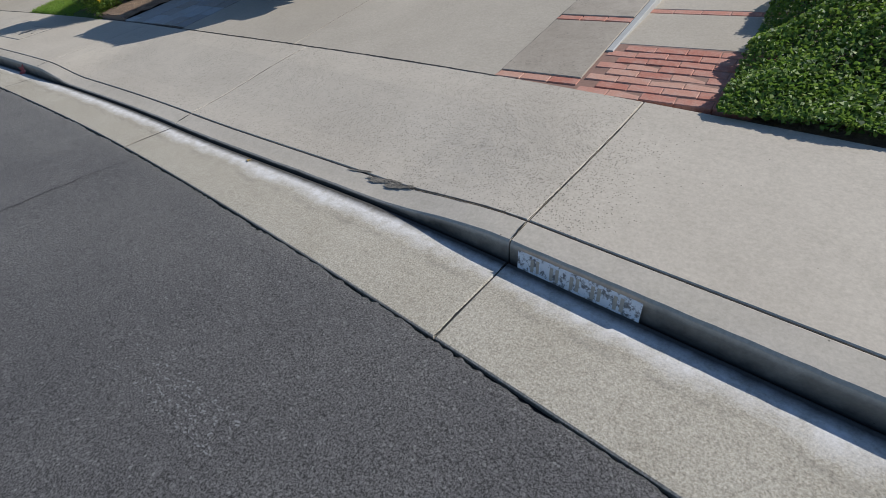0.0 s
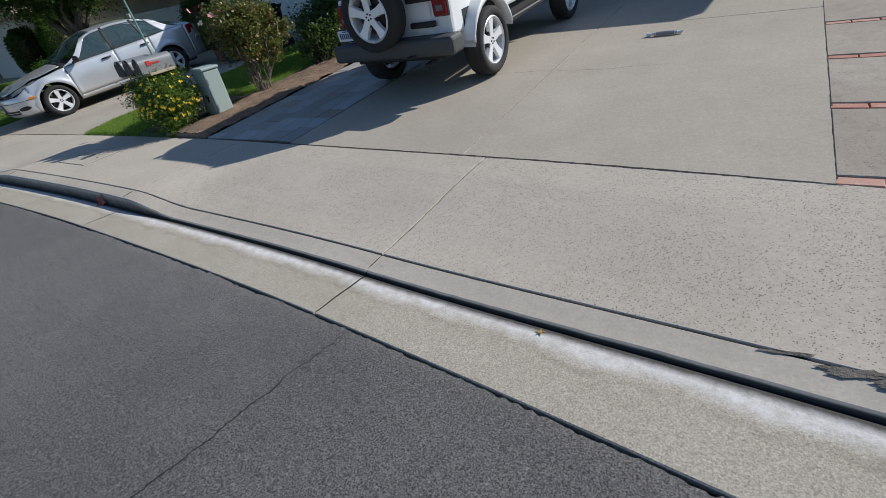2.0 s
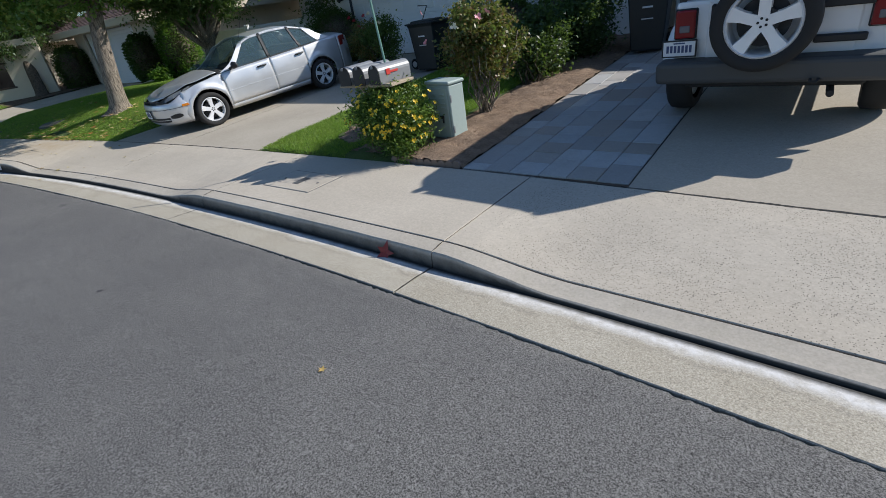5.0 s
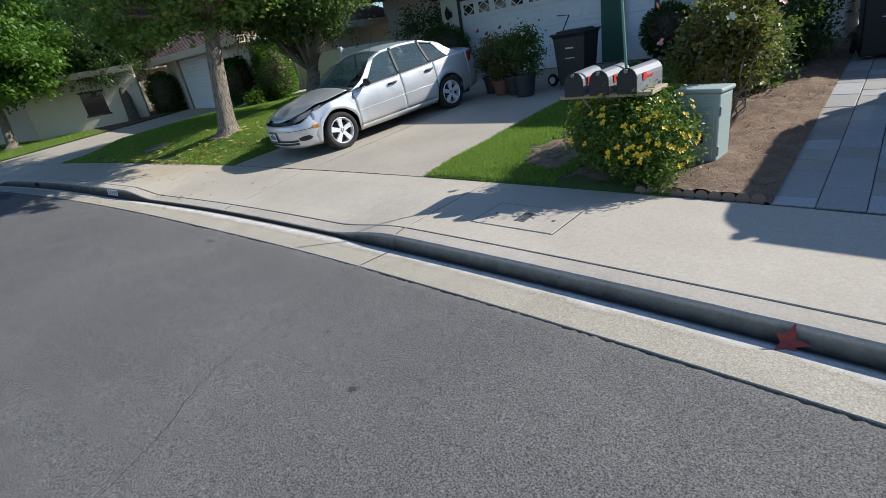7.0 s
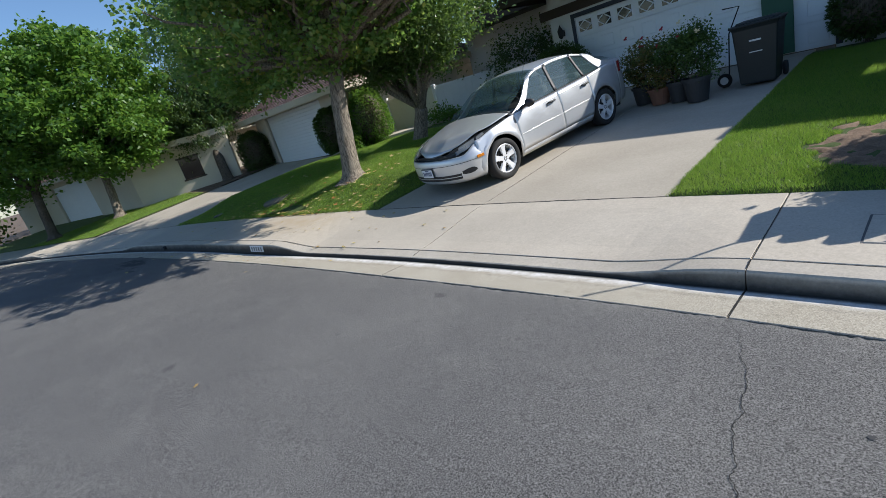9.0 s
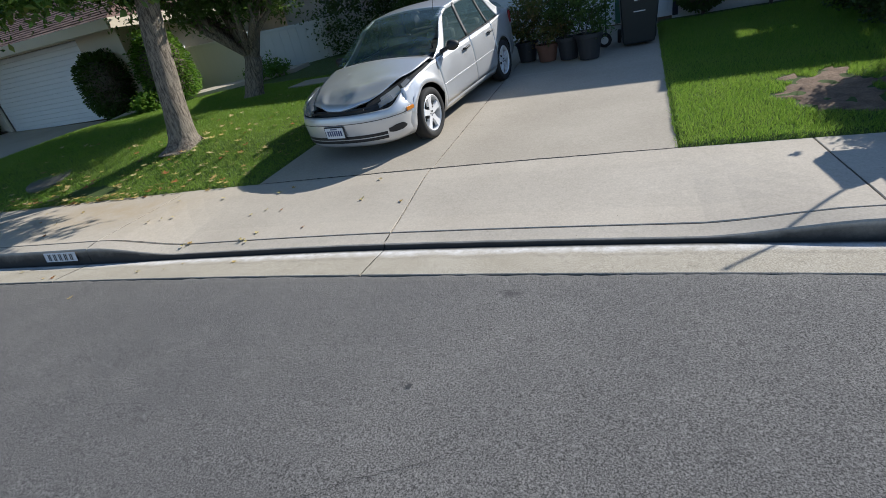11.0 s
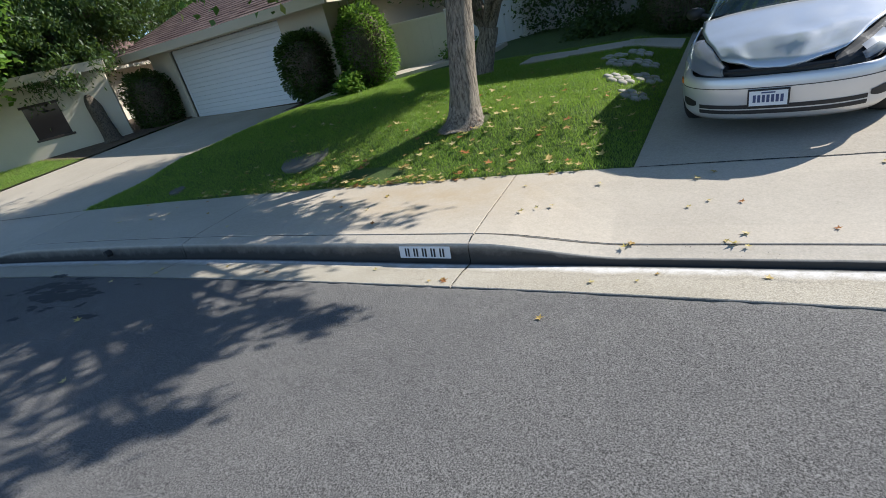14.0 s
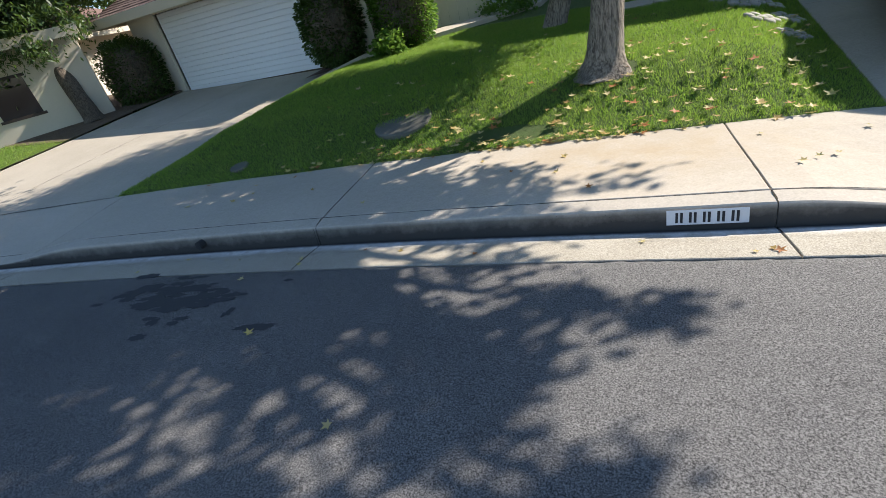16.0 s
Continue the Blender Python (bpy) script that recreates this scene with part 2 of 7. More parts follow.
def make_paver():
    m = material("flagstone_paver", (0.3, 0.28, 0.26), 0.85)
    n = Nodes(m)
    c = n.ramp(n.random(), [(0.0, (0.30, 0.275, 0.25)), (0.3, (0.40, 0.385, 0.36)), (0.5, (0.33, 0.28, 0.23)), (0.75, (0.46, 0.45, 0.43)), (1.0, (0.36, 0.36, 0.355))])
    c = n.mix(n.ramp(n.noise(5, 5, 0.7), [(0.45, 0.0), (0.8, 0.45)]), c, (0.29, 0.265, 0.23))
    c = n.mix(0.35, c, n.ramp(n.noise(70, 4, 0.7), [(0.3, 0.25), (0.7, 0.75)]), "OVERLAY")
    n.colour(c)
    n.bump(n.noise(40, 5, 0.7), 0.4, 0.005)
    return m


M_PAVER = make_paver()


def make_soil(name, a, b):
    m = material(name, a, 0.95)
    n = Nodes(m)
    c = n.ramp(n.noise(6, 7, 0.75), [(0.3, a), (0.7, b)])
    c = n.mix(0.5, c, n.ramp(n.noise(55, 5, 0.75), [(0.25, 0.15), (0.75, 0.85)]), "OVERLAY")
    n.colour(c)
    n.bump(n.noise(38, 7, 0.75), 1.0, 0.03)
    return m


M_SOIL = make_soil("dry_soil", (0.15, 0.095, 0.062), (0.36, 0.25, 0.165))
M_EARTH = make_soil("dark_earth", (0.10, 0.07, 0.048), (0.19, 0.135, 0.09))
M_MULCH = make_soil("bark_mulch", (0.09, 0.05, 0.035), (0.16, 0.085, 0.06))


def make_turf():
    m = material("turf", (0.06, 0.13, 0.02), 0.95)
    n = Nodes(m)
    c = n.ramp(n.noise(2.2, 6, 0.7), [(0.3, (0.045, 0.10, 0.014)), (0.7, (0.085, 0.155, 0.024))])
    c = n.mix(n.ramp(n.noise(35, 5, 0.75), [(0.35, 0.0), (0.75, 0.65)]), c, (0.14, 0.13, 0.05))
    n.colour(c)
    n.bump(n.noise(60, 5, 0.75), 1.0, 0.03)
    return m


M_TURF = make_turf()


def leafy(name, stops, rough=0.5, through_light=0.35, vary=0.0):
    """Leaves: colour by island, part of the light passes through."""
    m = material(name, stops[0], rough)
    n = Nodes(m)
    k = len(stops) - 1
    c = n.ramp(n.island(), [(i / max(k, 1), s) for i, s in enumerate(stops)])
    if vary:
        c = n.mix(n.ramp(n.noise(1.3, 4), [(0.4, 0.0), (0.75, vary)]), c, stops[-1])
    n.colour(c)
    t = n.node("ShaderNodeBsdfTranslucent")
    n.link(n.mix(0.5, c, (0.27, 0.42, 0.06)), t.inputs[0])
    mx = n.node("ShaderNodeMixShader")
    mx.inputs[0].default_value = through_light
    n.link(n.b.outputs[0], mx.inputs[1])
    n.link(t.outputs[0], mx.inputs[2])
    n.link(mx.outputs[0], n.t.nodes["Material Output"].inputs[0])
    return m


M_GRASS = leafy("grass_blades", [(0.095, 0.20, 0.02), (0.16, 0.31, 0.03), (0.25, 0.41, 0.045), (0.36, 0.43, 0.09)], 0.5, 0.5, 0.45)
M_GUM = leafy("sweetgum_leaves", [(0.06, 0.14, 0.035), (0.11, 0.22, 0.055), (0.18, 0.31, 0.085), (0.25, 0.38, 0.11), (0.38, 0.36, 0.09)], 0.38, 0.58)
M_NARROW = leafy("narrow_grey_green_leaves", [(0.045, 0.09, 0.03), (0.08, 0.145, 0.045), (0.14, 0.21, 0.08)], 0.34, 0.45)
M_DARKLEAF = leafy("dark_glossy_leaves", [(0.022, 0.05, 0.013), (0.042, 0.085, 0.02), (0.075, 0.125, 0.036)], 0.5, 0.3)
M_BRIGHTLEAF = leafy("bright_green_leaves", [(0.04, 0.105, 0.018), (0.085, 0.19, 0.025), (0.15, 0.29, 0.04)], 0.45, 0.5)
M_IVY = leafy("ivy_leaves", [(0.045, 0.10, 0.016), (0.10, 0.19, 0.026), (0.20, 0.31, 0.045), (0.31, 0.37, 0.08)], 0.6, 0.35)
M_HEDGE = leafy("hedge_leaves", [(0.03, 0.06, 0.012), (0.05, 0.10, 0.015), (0.09, 0.15, 0.025)], 0.6, 0.25)
M_ROSELEAF = leafy("rose_leaves", [(0.05, 0.085, 0.022), (0.11, 0.13, 0.035), (0.21, 0.16, 0.04), (0.17, 0.075, 0.035)], 0.45, 0.3)
M_DAISYLEAF = leafy("daisy_bush_leaves", [(0.05, 0.10, 0.014), (0.11, 0.19, 0.025), (0.19, 0.27, 0.045)], 0.45, 0.3)
M_YELLOW = material("yellow_petals", (0.75, 0.50, 0.015), 0.5)
M_PINK = material("pink_petals", (0.75, 0.32, 0.33), 0.5)
M_CREAM_PETAL = material("cream_petals", (0.72, 0.66, 0.45), 0.5)
M_RED_PETAL = material("red_petals", (0.32, 0.02, 0.04), 0.5)
M_LITTER = leafy("fallen_leaves", [(0.42, 0.25, 0.07), (0.55, 0.38, 0.11), (0.58, 0.46, 0.20), (0.36, 0.12, 0.04), (0.30, 0.18, 0.08)], 0.6, 0.2)
M_REDLEAF = material("red_fallen_leaf", (0.26, 0.035, 0.03), 0.55)


def make_bark(name, a, b):
    m = material(name, a, 0.95)
    n = Nodes(m)
    mp = n.node("ShaderNodeMapping")
    mp.inputs["Scale"].default_value = (1, 1, 0.16)
    n.link(n.pos, mp.inputs[0])
    ridges = n.noise(42, 6, 0.7, mp.outputs[0], 0.6)
    c = n.ramp(ridges, [(0.40, a), (0.58, b)])
    c = n.mix(n.ramp(n.noise(3, 4), [(0.5, 0.0), (0.8, 0.35)]), c, (0.30, 0.27, 0.22))
    n.colour(c)
    n.bump(ridges, 1.0, 0.03)
    return m


M_BARK = make_bark("grey_bark", (0.085, 0.068, 0.052), (0.33, 0.275, 0.215))
M_BARK_DARK = make_bark("dark_bark", (0.05, 0.04, 0.03), (0.15, 0.12, 0.09))


def painted(name, colour, rough=0.6, dirt=0.25):
    m = material(name, colour, rough)
    n = Nodes(m)
    d = tuple(v * 0.72 for v in colour)
    c = n.mix(n.ramp(n.noise(1.4, 6, 0.65), [(0.4, 0.0), (0.8, dirt)]), colour, d)
    c = n.mix(n.ramp(n.noise(26, 4), [(0.5, 0.0), (0.9, dirt)]), c, d)
    n.colour(c)
    n.bump(n.noise(70, 4), 0.15, 0.003)
    return m


def stucco(name, colour):
    m = painted(name, colour, 0.9, 0.22)
    n = Nodes(m)
    n.bump(n.noise(130, 5, 0.7), 0.6, 0.006)
    return m


M_STUCCO_WHITE = stucco("white_stucco", (0.70, 0.70, 0.68))
M_STUCCO_CREAM = stucco("cream_stucco", (0.64, 0.58, 0.46))
M_TRIM_CREAM = painted("cream_trim", (0.60, 0.52, 0.40))
M_WHITE_DOOR = painted("white_garage_door", (0.80, 0.82, 0.84), 0.5, 0.12)
M_DARK_TRIM = painted("dark_brown_trim", (0.045, 0.03, 0.024))
M_BLUE_TRIM = painted("dark_blue_trim", (0.03, 0.04, 0.06))
M_FENCE = painted("cream_vinyl_fence", (0.66, 0.65, 0.54), 0.45, 0.1)
M_FENCE_WHITE = painted("white_vinyl_fence", (0.78, 0.78, 0.76), 0.4, 0.1)


def make_shingle():
    m = material("brown_shingles", (0.15, 0.09, 0.075), 0.95)
    n = Nodes(m)
    c = n.ramp(n.island(), [(0.0, (0.11, 0.065, 0.055)), (0.5, (0.155, 0.095, 0.08)), (1.0, (0.21, 0.14, 0.115))])
    c = n.mix(0.4, c, n.ramp(n.noise(80, 4, 0.75), [(0.3, 0.2), (0.7, 0.8)]), "OVERLAY")
    n.colour(c)
    n.bump(n.noise(90, 4), 0.5, 0.005)
    return m


M_SHINGLE = make_shingle()
M_GLASS_DARK = material("dark_window_glass", (0.012, 0.015, 0.018), 0.06)


# ---- the lie of the land ----
def along(table, x):
    """A value that changes smoothly along the street, from (x, value) pairs in rising x."""
    for (x0, v0), (x1, v1) in zip(table, table[1:]):
        if x <= x1:
            u = max(0.0, min(1.0, (x - x0) / (x1 - x0)))
            return v0 + (v1 - v0) * u * u * (3 - 2 * u)
    return table[-1][1]


EDGE_OFF = ((-22, -0.03), (-18, -0.045), (-14.5, -0.03), (-11, 0.0), (-7.7, 0.02), (-4.3, 0.047), (-0.9, 0.042))
GUTTER_OFF = ((-21.2, 0.02), (-17.9, -0.02), (-14.5, 0.03), (-11.1, -0.015), (-7.7, -0.035), (-4.3, -0.012), (-0.9, 0.125), (1.6, 0.165))
BACK_OFF = ((-18.1, -0.06), (-14.6, -0.05), (-11.2, -0.06), (-7.7, -0.029), (-4.3, 0.02), (-0.7, 0.006))
FALL = ((-40, 0.07), (-26, 0.03), (-18, -0.004), (-15, -0.012), (-9, 0.0), (-0.9, -0.028), (14, -0.08))


def edge(x):
    """Where the asphalt ends, as y; the kerb bends gently and unevenly."""
    return bend(x) + along(EDGE_OFF, x)


def bend(x):
    if x < -34:
        return 1.37 - 576 / 150 + (x + 34) * 0.32
    if x > 14:
        return 1.37 - 576 / 150 - (x - 14) * 0.32
    return 1.37 - (x + 10) ** 2 / 150


def fall(x):
    """The street falls slightly to the east."""
    return along(FALL, x)


def smooth(a, b, v):
    v = max(0.0, min(1.0, (v - a) / (b - a)))
    return v * v * (3 - 2 * v)


def dip(x):
    """1 where the kerb is lowered for a driveway."""
    return max(smooth(-0.92, -1.95, x) * smooth(-7.72, -6.72, x), smooth(-11.15, -12.2, x) * smooth(-17.87, -16.7, x), smooth(-24.2, -25.4, x) * smooth(-32.6, -31.4, x), smooth(5.5, 4.5, x) * smooth(3.0, 4.0, x))


LOW = -0.012
WIDE = 2.05


def skew(x, d):
    """Joints stand square to the bent kerb."""
    return x + d * max(-0.22, min(0.22, (x + 7.5) / 78))


def kshift(x):
    """The gutter's width changes from cast to cast."""
    return along(GUTTER_OFF, x)


def warp(x, d):
    if d <= 0.445:
        return d * (1 + kshift(x) / 0.445)
    if d <= 0.65:
        return d + kshift(x)
    return d + kshift(x) * max(0.0, 1 - (d - 0.65) / 1.2)


def kerb_top(x):
    full = 0.078 + 0.022 * smooth(-8, -17, x)
    return full + (LOW - full) * dip(x)


def back(x):
    return bend(x) + WIDE + 0.16 * smooth(-6, -1, x) + along(BACK_OFF, x)


def walk_height(x, d):
    """Height of the sidewalk at d behind the asphalt's edge."""
    front = kerb_top(x) + 0.012 + 0.006 * dip(x)
    u = smooth(0.64, 2.0, d)
    return fall(x) + front + (0.085 - front) * u


def lot(x, y):
    """Height of the paved lots behind the sidewalk."""
    return fall(x) + 0.085 + 0.054 * max(0.0, y - back(x))


def road_height(x, d):
    return fall(x) + 0.17 * (1 - math.exp(-max(0.0, d) / 1.3))


def sheet(name, xs, ys, height, mat, smooth_shade=True, attrs=None):
    """A grid: ys may be numbers or functions of x."""
    verts = [(x, (y(x) if callable(y) else y)) for x in xs for y in ys]
    verts = [(x, y, height(x, y)) for x, y in verts]
    n = len(ys)
    faces = [(i * n + j, (i + 1) * n + j, (i + 1) * n + j + 1, i * n + j + 1) for i in range(len(xs) - 1) for j in range(n - 1)]
    return data_mesh(name, verts, faces, mat, smooth_shade, attrs)


def span(a, b, step):
    n = max(1, int(round(abs(b - a) / step)))
    return [a + (b - a) * i / n for i in range(n + 1)]


# ground under and round everything, to the horizon
ground_me = sheet("ground", [-900, -200, -60, -20, 20, 60, 200, 900], [-900, -200, -60, -20, 20, 60, 200, 900], lambda x, y: -0.22, M_EARTH)
structure("ground", ground_me, "bare dry earth reaching to the horizon", "ground")

rng = random.Random(4)
ragged = {}


def rag(x):
    return 0.013 * (noise.noise((x * 2.3, 0.3, 0)) + 0.8 * noise.noise((x * 11, 4.3, 0)) + 1.2 * noise.noise((x * 31, 9, 0)))


road_xs = span(-60, -26, 0.5)[:-1] + span(-26, -13, 0.05)[:-1] + span(-13, 3, 0.016)[:-1] + span(3, 4, 0.05)[:-1] + span(4, 40, 0.5)
road_ds = [0.012, 0.05, 0.12, 0.25, 0.45, 0.7, 1.0, 1.4, 2.0, 2.8, 4.0, 6.0, 9.0, 14.0]
rverts, rfaces = [], []
for x in road_xs:
    for k, d in enumerate(road_ds):
        dd = d + (rag(x) if k == 0 else (rag(x) * 0.5 if k == 1 else 0))
        sag = -0.008 if k == 0 else 0.0
        rverts.append((x, edge(x) - dd, road_height(x, d) + sag))
n = len(road_ds)
rfaces = [(i * n + j + 1, (i + 1) * n + j + 1, (i + 1) * n + j, i * n + j) for i in range(len(road_xs) - 1) for j in range(n - 1)]
structure("road", data_mesh("road", rverts, rfaces, M_ASPHALT, True), "worn grey asphalt street with ragged edge", "road")
structure("road_edge_bed", sheet("road_edge_bed", span(-60, 40, 0.5), [lambda x: edge(x) - 0.12, lambda x: edge(x) + 0.03], lambda x, y: fall(x) - 0.03, M_CRACK), "dark dirt in the gap beside the gutter", "ground")

JOINTS = [13.0, 9.5, 6.0, 2.55, -0.92, -4.34, -7.745, -11.13, -14.52, -17.88, -21.25, -24.9, -28.3, -31.7, -35.1, -38.5, -42, -46]

gutter = tagged(new("gutter"), "tan exposed-aggregate concrete gutter with white mineral stain", "gutter", kind="structure")
kerb = tagged(new("kerb"), "grey concrete kerb lowered at the driveways", "kerb", kind="structure")
pavement = tagged(new("pavement"), "pale concrete sidewalk cut into panels", "sidewalk", kind="structure")


def skirted(name, xs, ds, height, mat, drop=0.15, attr=None, lip=0.006):
    """A slab that follows the street: top grid with softened rim and sides that go down."""
    rows = [(d, 0) for d in ds]
    verts, faces, vals = [], [], []
    full_xs = [xs[0], xs[0] + lip] + list(xs[1:-1]) + [xs[-1] - lip, xs[-1]] if xs[0] < xs[-1] else [xs[0], xs[0] - lip] + list(xs[1:-1]) + [xs[-1] + lip, xs[-1]]
    full_ds = [ds[0], ds[0] + lip] + list(ds[1:-1]) + [ds[-1] - lip, ds[-1]]
    nx, nd = len(full_xs), len(full_ds)
    for i, x in enumerate(full_xs):
        for j, d in enumerate(full_ds):
            rim = i in (0, nx - 1) or j in (0, nd - 1)
            verts.append((skew(x, d), edge(x) + warp(x, d), height(x, d) - (lip * 0.8 if rim else 0)))
            vals.append((d - ds[0]) / (ds[-1] - ds[0]))
    for i in range(nx - 1):
        for j in range(nd - 1):
            faces.append((i * nd + j, i * nd + j + 1, (i + 1) * nd + j + 1, (i + 1) * nd + j))
    ringed = [(i, 0) for i in range(nx)] + [(nx - 1, j) for j in range(1, nd)] + [(i, nd - 1) for i in range(nx - 2, -1, -1)] + [(0, j) for j in range(nd - 2, 0, -1)]
    base = len(verts)
    for i, j in ringed:
        x, y, z = verts[i * nd + j]
        verts.append((x, y, z - drop))
        vals.append(vals[i * nd + j])
    m = len(ringed)
    for k in range(m):
        a, b = ringed[k], ringed[(k + 1) % m]
        faces.append((a[0] * nd + a[1], base + k, base + (k + 1) % m, b[0] * nd + b[1]))
    me = data_mesh(name, verts, faces, mat, False, {"across": vals})
    bm = bmesh.new()
    bm.from_mesh(me)
    bmesh.ops.recalc_face_normals(bm, faces=bm.faces)
    bm.to_mesh(me)
    bm.free()
    return me


def gutter_height(x, d):
    return fall(x) - (0.036 + 0.022 * smooth(-8, -17, x)) * (d / 0.445) ** 1.2


def kerb_piece(x0, x1):
    """One cast length of kerb: battered face, rounded nose, top falling to the gutter where it is lowered."""
    xs = span(x0 - 0.004, x1 + 0.004, 0.06)
    verts, faces, marks = [], [], []
    for x in xs:
        t = kerb_top(x)
        f0 = fall(x)
        wob = 0.003 * noise.noise((x * 4, 2, 1)) + 0.003 * noise.noise((x * 17, 5, 1)) - 0.006 * max(0, noise.noise((x * 6, 8, 1)) - 0.35)
        g = dip(x)
        prof = [(0.452, -0.25), (0.455, -0.08), (0.468 - 0.008 * g + wob, t - 0.035 if t > 0.03 else min(t - 0.014, -0.03)), (0.475 - 0.012 * g + wob, t - 0.011 + 0.004 * g), (0.487 - 0.012 * g + wob, t), (0.53, t + 0.004), (0.626, t + 0.010 + 0.004 * dip(x)), (0.632, t + 0.006 + 0.004 * dip(x)), (0.633, -0.20)]
        verts += [(skew(x, d), edge(x) + warp(x, d), f0 + z) for d, z in prof]
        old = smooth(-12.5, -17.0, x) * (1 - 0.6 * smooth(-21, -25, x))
        # dirt on the face; foot and lowered lips also carry painted-in shade
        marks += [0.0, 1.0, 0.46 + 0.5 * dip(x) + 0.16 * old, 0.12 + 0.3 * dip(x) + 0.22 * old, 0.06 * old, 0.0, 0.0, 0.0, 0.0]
    n = 9
    for i in range(len(xs) - 1):
        for j in range(n - 1):
            faces.append((i * n + j, i * n + j + 1, (i + 1) * n + j + 1, (i + 1) * n + j))
    faces.append(tuple(range(n)))
    faces.append(tuple((len(xs) - 1) * n + j for j in range(n))[::-1])
    me = data_mesh("kerb_stone", verts, faces, M_KERB_FACE, False, {"dirt_and_shade": marks})
    bm = bmesh.new()
    bm.from_mesh(me)
    bmesh.ops.recalc_face_normals(bm, faces=bm.faces)
    bm.to_mesh(me)
    bm.free()
    return me


for a, b in zip(JOINTS, JOINTS[1:]):
    xs = span(a - 0.004, b + 0.004, 0.25)
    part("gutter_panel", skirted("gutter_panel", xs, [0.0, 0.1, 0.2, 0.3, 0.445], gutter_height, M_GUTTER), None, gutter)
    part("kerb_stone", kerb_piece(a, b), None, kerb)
    dbacks = [0.64, 0.9, 1.15, 1.4, 1.7]
    last = lambda x: back(x) - edge(x) - 0.012

    def panel(x0, x1):
        xs2 = span(x0 - 0.004, x1 + 0.004, 0.25)
        # the back rim follows the lots, so d is stretched there
        def hh(x, d):
            return walk_height(x, d)
        me = skirted("panel", xs2, dbacks + [2.0], hh, M_SIDEWALK)
        for v in me.vertices:
            d = v.co.y - edge(v.co.x)
            if d > 1.72:
                v.co.y += (last(v.co.x) - 2.0) * (d - 1.7) / 0.3
        aged = me.attributes.new("wear", "FLOAT", "POINT")
        rusty = me.attributes.new("tan", "FLOAT", "POINT")
        for v in me.vertices:
            x, d = v.co.x, v.co.y - edge(v.co.x)
            rusty.data[v.index].value = 0.75 * math.exp(-((x + 18.9) / 1.3) ** 2 - ((d - 1.5) / 0.6) ** 2)
            aged.data[v.index].value = 0.03 + 0.55 * smooth(-7.8, -7.4, x) * smooth(-0.2, -0.9, x) + 0.5 * math.exp(-((x + 1.25) / 0.7) ** 2 - ((d - 1.55) / 0.6) ** 2)
        return me

    part("panel", panel(a, b), None, pavement)


def slab(name, x0, x1, y0, y1, mat, parent=None, rise=0.0, thick=0.12, height=lot, gap=0.005, wob=0.0, label=""):
    """A flat cast piece on a lot, its front edge may follow the sidewalk (y0 None)."""
    xs = span(x0 + gap, x1 - gap, 0.5)
    verts, faces = [], []
    ysn = max(2, int((y1 - (y0 if y0 is not None else 3.3)) / 0.6) + 1)
    lip = 0.006
    full = [xs[0], xs[0] + lip] + xs[1:-1] + [xs[-1] - lip, xs[-1]]
    nx = len(full)
    cols = []
    for i, x in enumerate(full):
        f = (y0 if y0 is not None else back(x)) + gap
        g = y1 - gap
        col = [f, f + lip] + [f + (g - f) * k / ysn for k in range(1, ysn)] + [g - lip, g]
        cols.append(col)
    ny = len(cols[0])
    for i, x in enumerate(full):
        for j, y in enumerate(cols[i]):
            rim = i in (0, nx - 1) or j in (0, ny - 1)
            verts.append((x, y, height(x, y) + rise - (0.005 if rim else 0)))
    for i in range(nx - 1):
        for j in range(ny - 1):
            faces.append((i * ny + j, (i + 1) * ny + j, (i + 1) * ny + j + 1, i * ny + j + 1))
    ring = [(i, 0) for i in range(nx)] + [(nx - 1, j) for j in range(1, ny)] + [(i, ny - 1) for i in range(nx - 2, -1, -1)] + [(0, j) for j in range(ny - 2, 0, -1)]
    base = len(verts)
    for i, j in ring:
        x, y, z = verts[i * ny + j]
        verts.append((x, y, z - thick))
    m = len(ring)
    for k in range(m):
        a, b = ring[k], ring[(k + 1) % m]
        faces.append((b[0] * ny + b[1], a[0] * ny + a[1], base + k, base + (k + 1) % m))
    return part(name, data_mesh(name, verts, faces, mat), None, parent, label)


driveway_1 = tagged(new("driveway_1"), "plain pale concrete driveway with a few hairline cracks", "driveway", kind="structure")
for x0, x1 in ((-6.85, -4.50), (-4.50, -1.92)):
    for y0, y1 in ((None, 7.35), (7.35, 11.0)):
        slab("panel", x0, x1, y0, y1, M_DRIVE, driveway_1, gap=0.0025)
driveway_2 = tagged(new("driveway_2"), "pale concrete driveway with a centre joint", "driveway", kind="structure")
for x0, x1 in ((-17.0, -14.68), (-14.68, -12.24)):
    for y0, y1 in ((None, 7.0), (7.0, 10.4)):
        slab("panel", x0, x1, y0, y1, M_DRIVE, driveway_2, gap=0.003)
driveway_3 = tagged(new("driveway_3"), "pale concrete driveway half in tree shade", "driveway", kind="structure")
for x0, x1 in ((-31.3, -28.4), (-28.4, -25.5)):
    for y0, y1 in ((None, 5.0), (5.0, 7.95)):
        slab("panel", x0, x1, y0, y1, M_DRIVE, driveway_3)


# ---- houses ----
def wall_with_opening(x0, x1, y0, y1, z0, z1, ox0, ox1, oz1, bm=None):
    """A wall along x with one opening from its foot."""
    return [box(x0, ox0, y0, y1, z0, z1), box(ox1, x1, y0, y1, z0, z1), box(ox0 + 0.001, ox1 - 0.001, y0 + 0.002, y1 - 0.002, oz1, z1)]


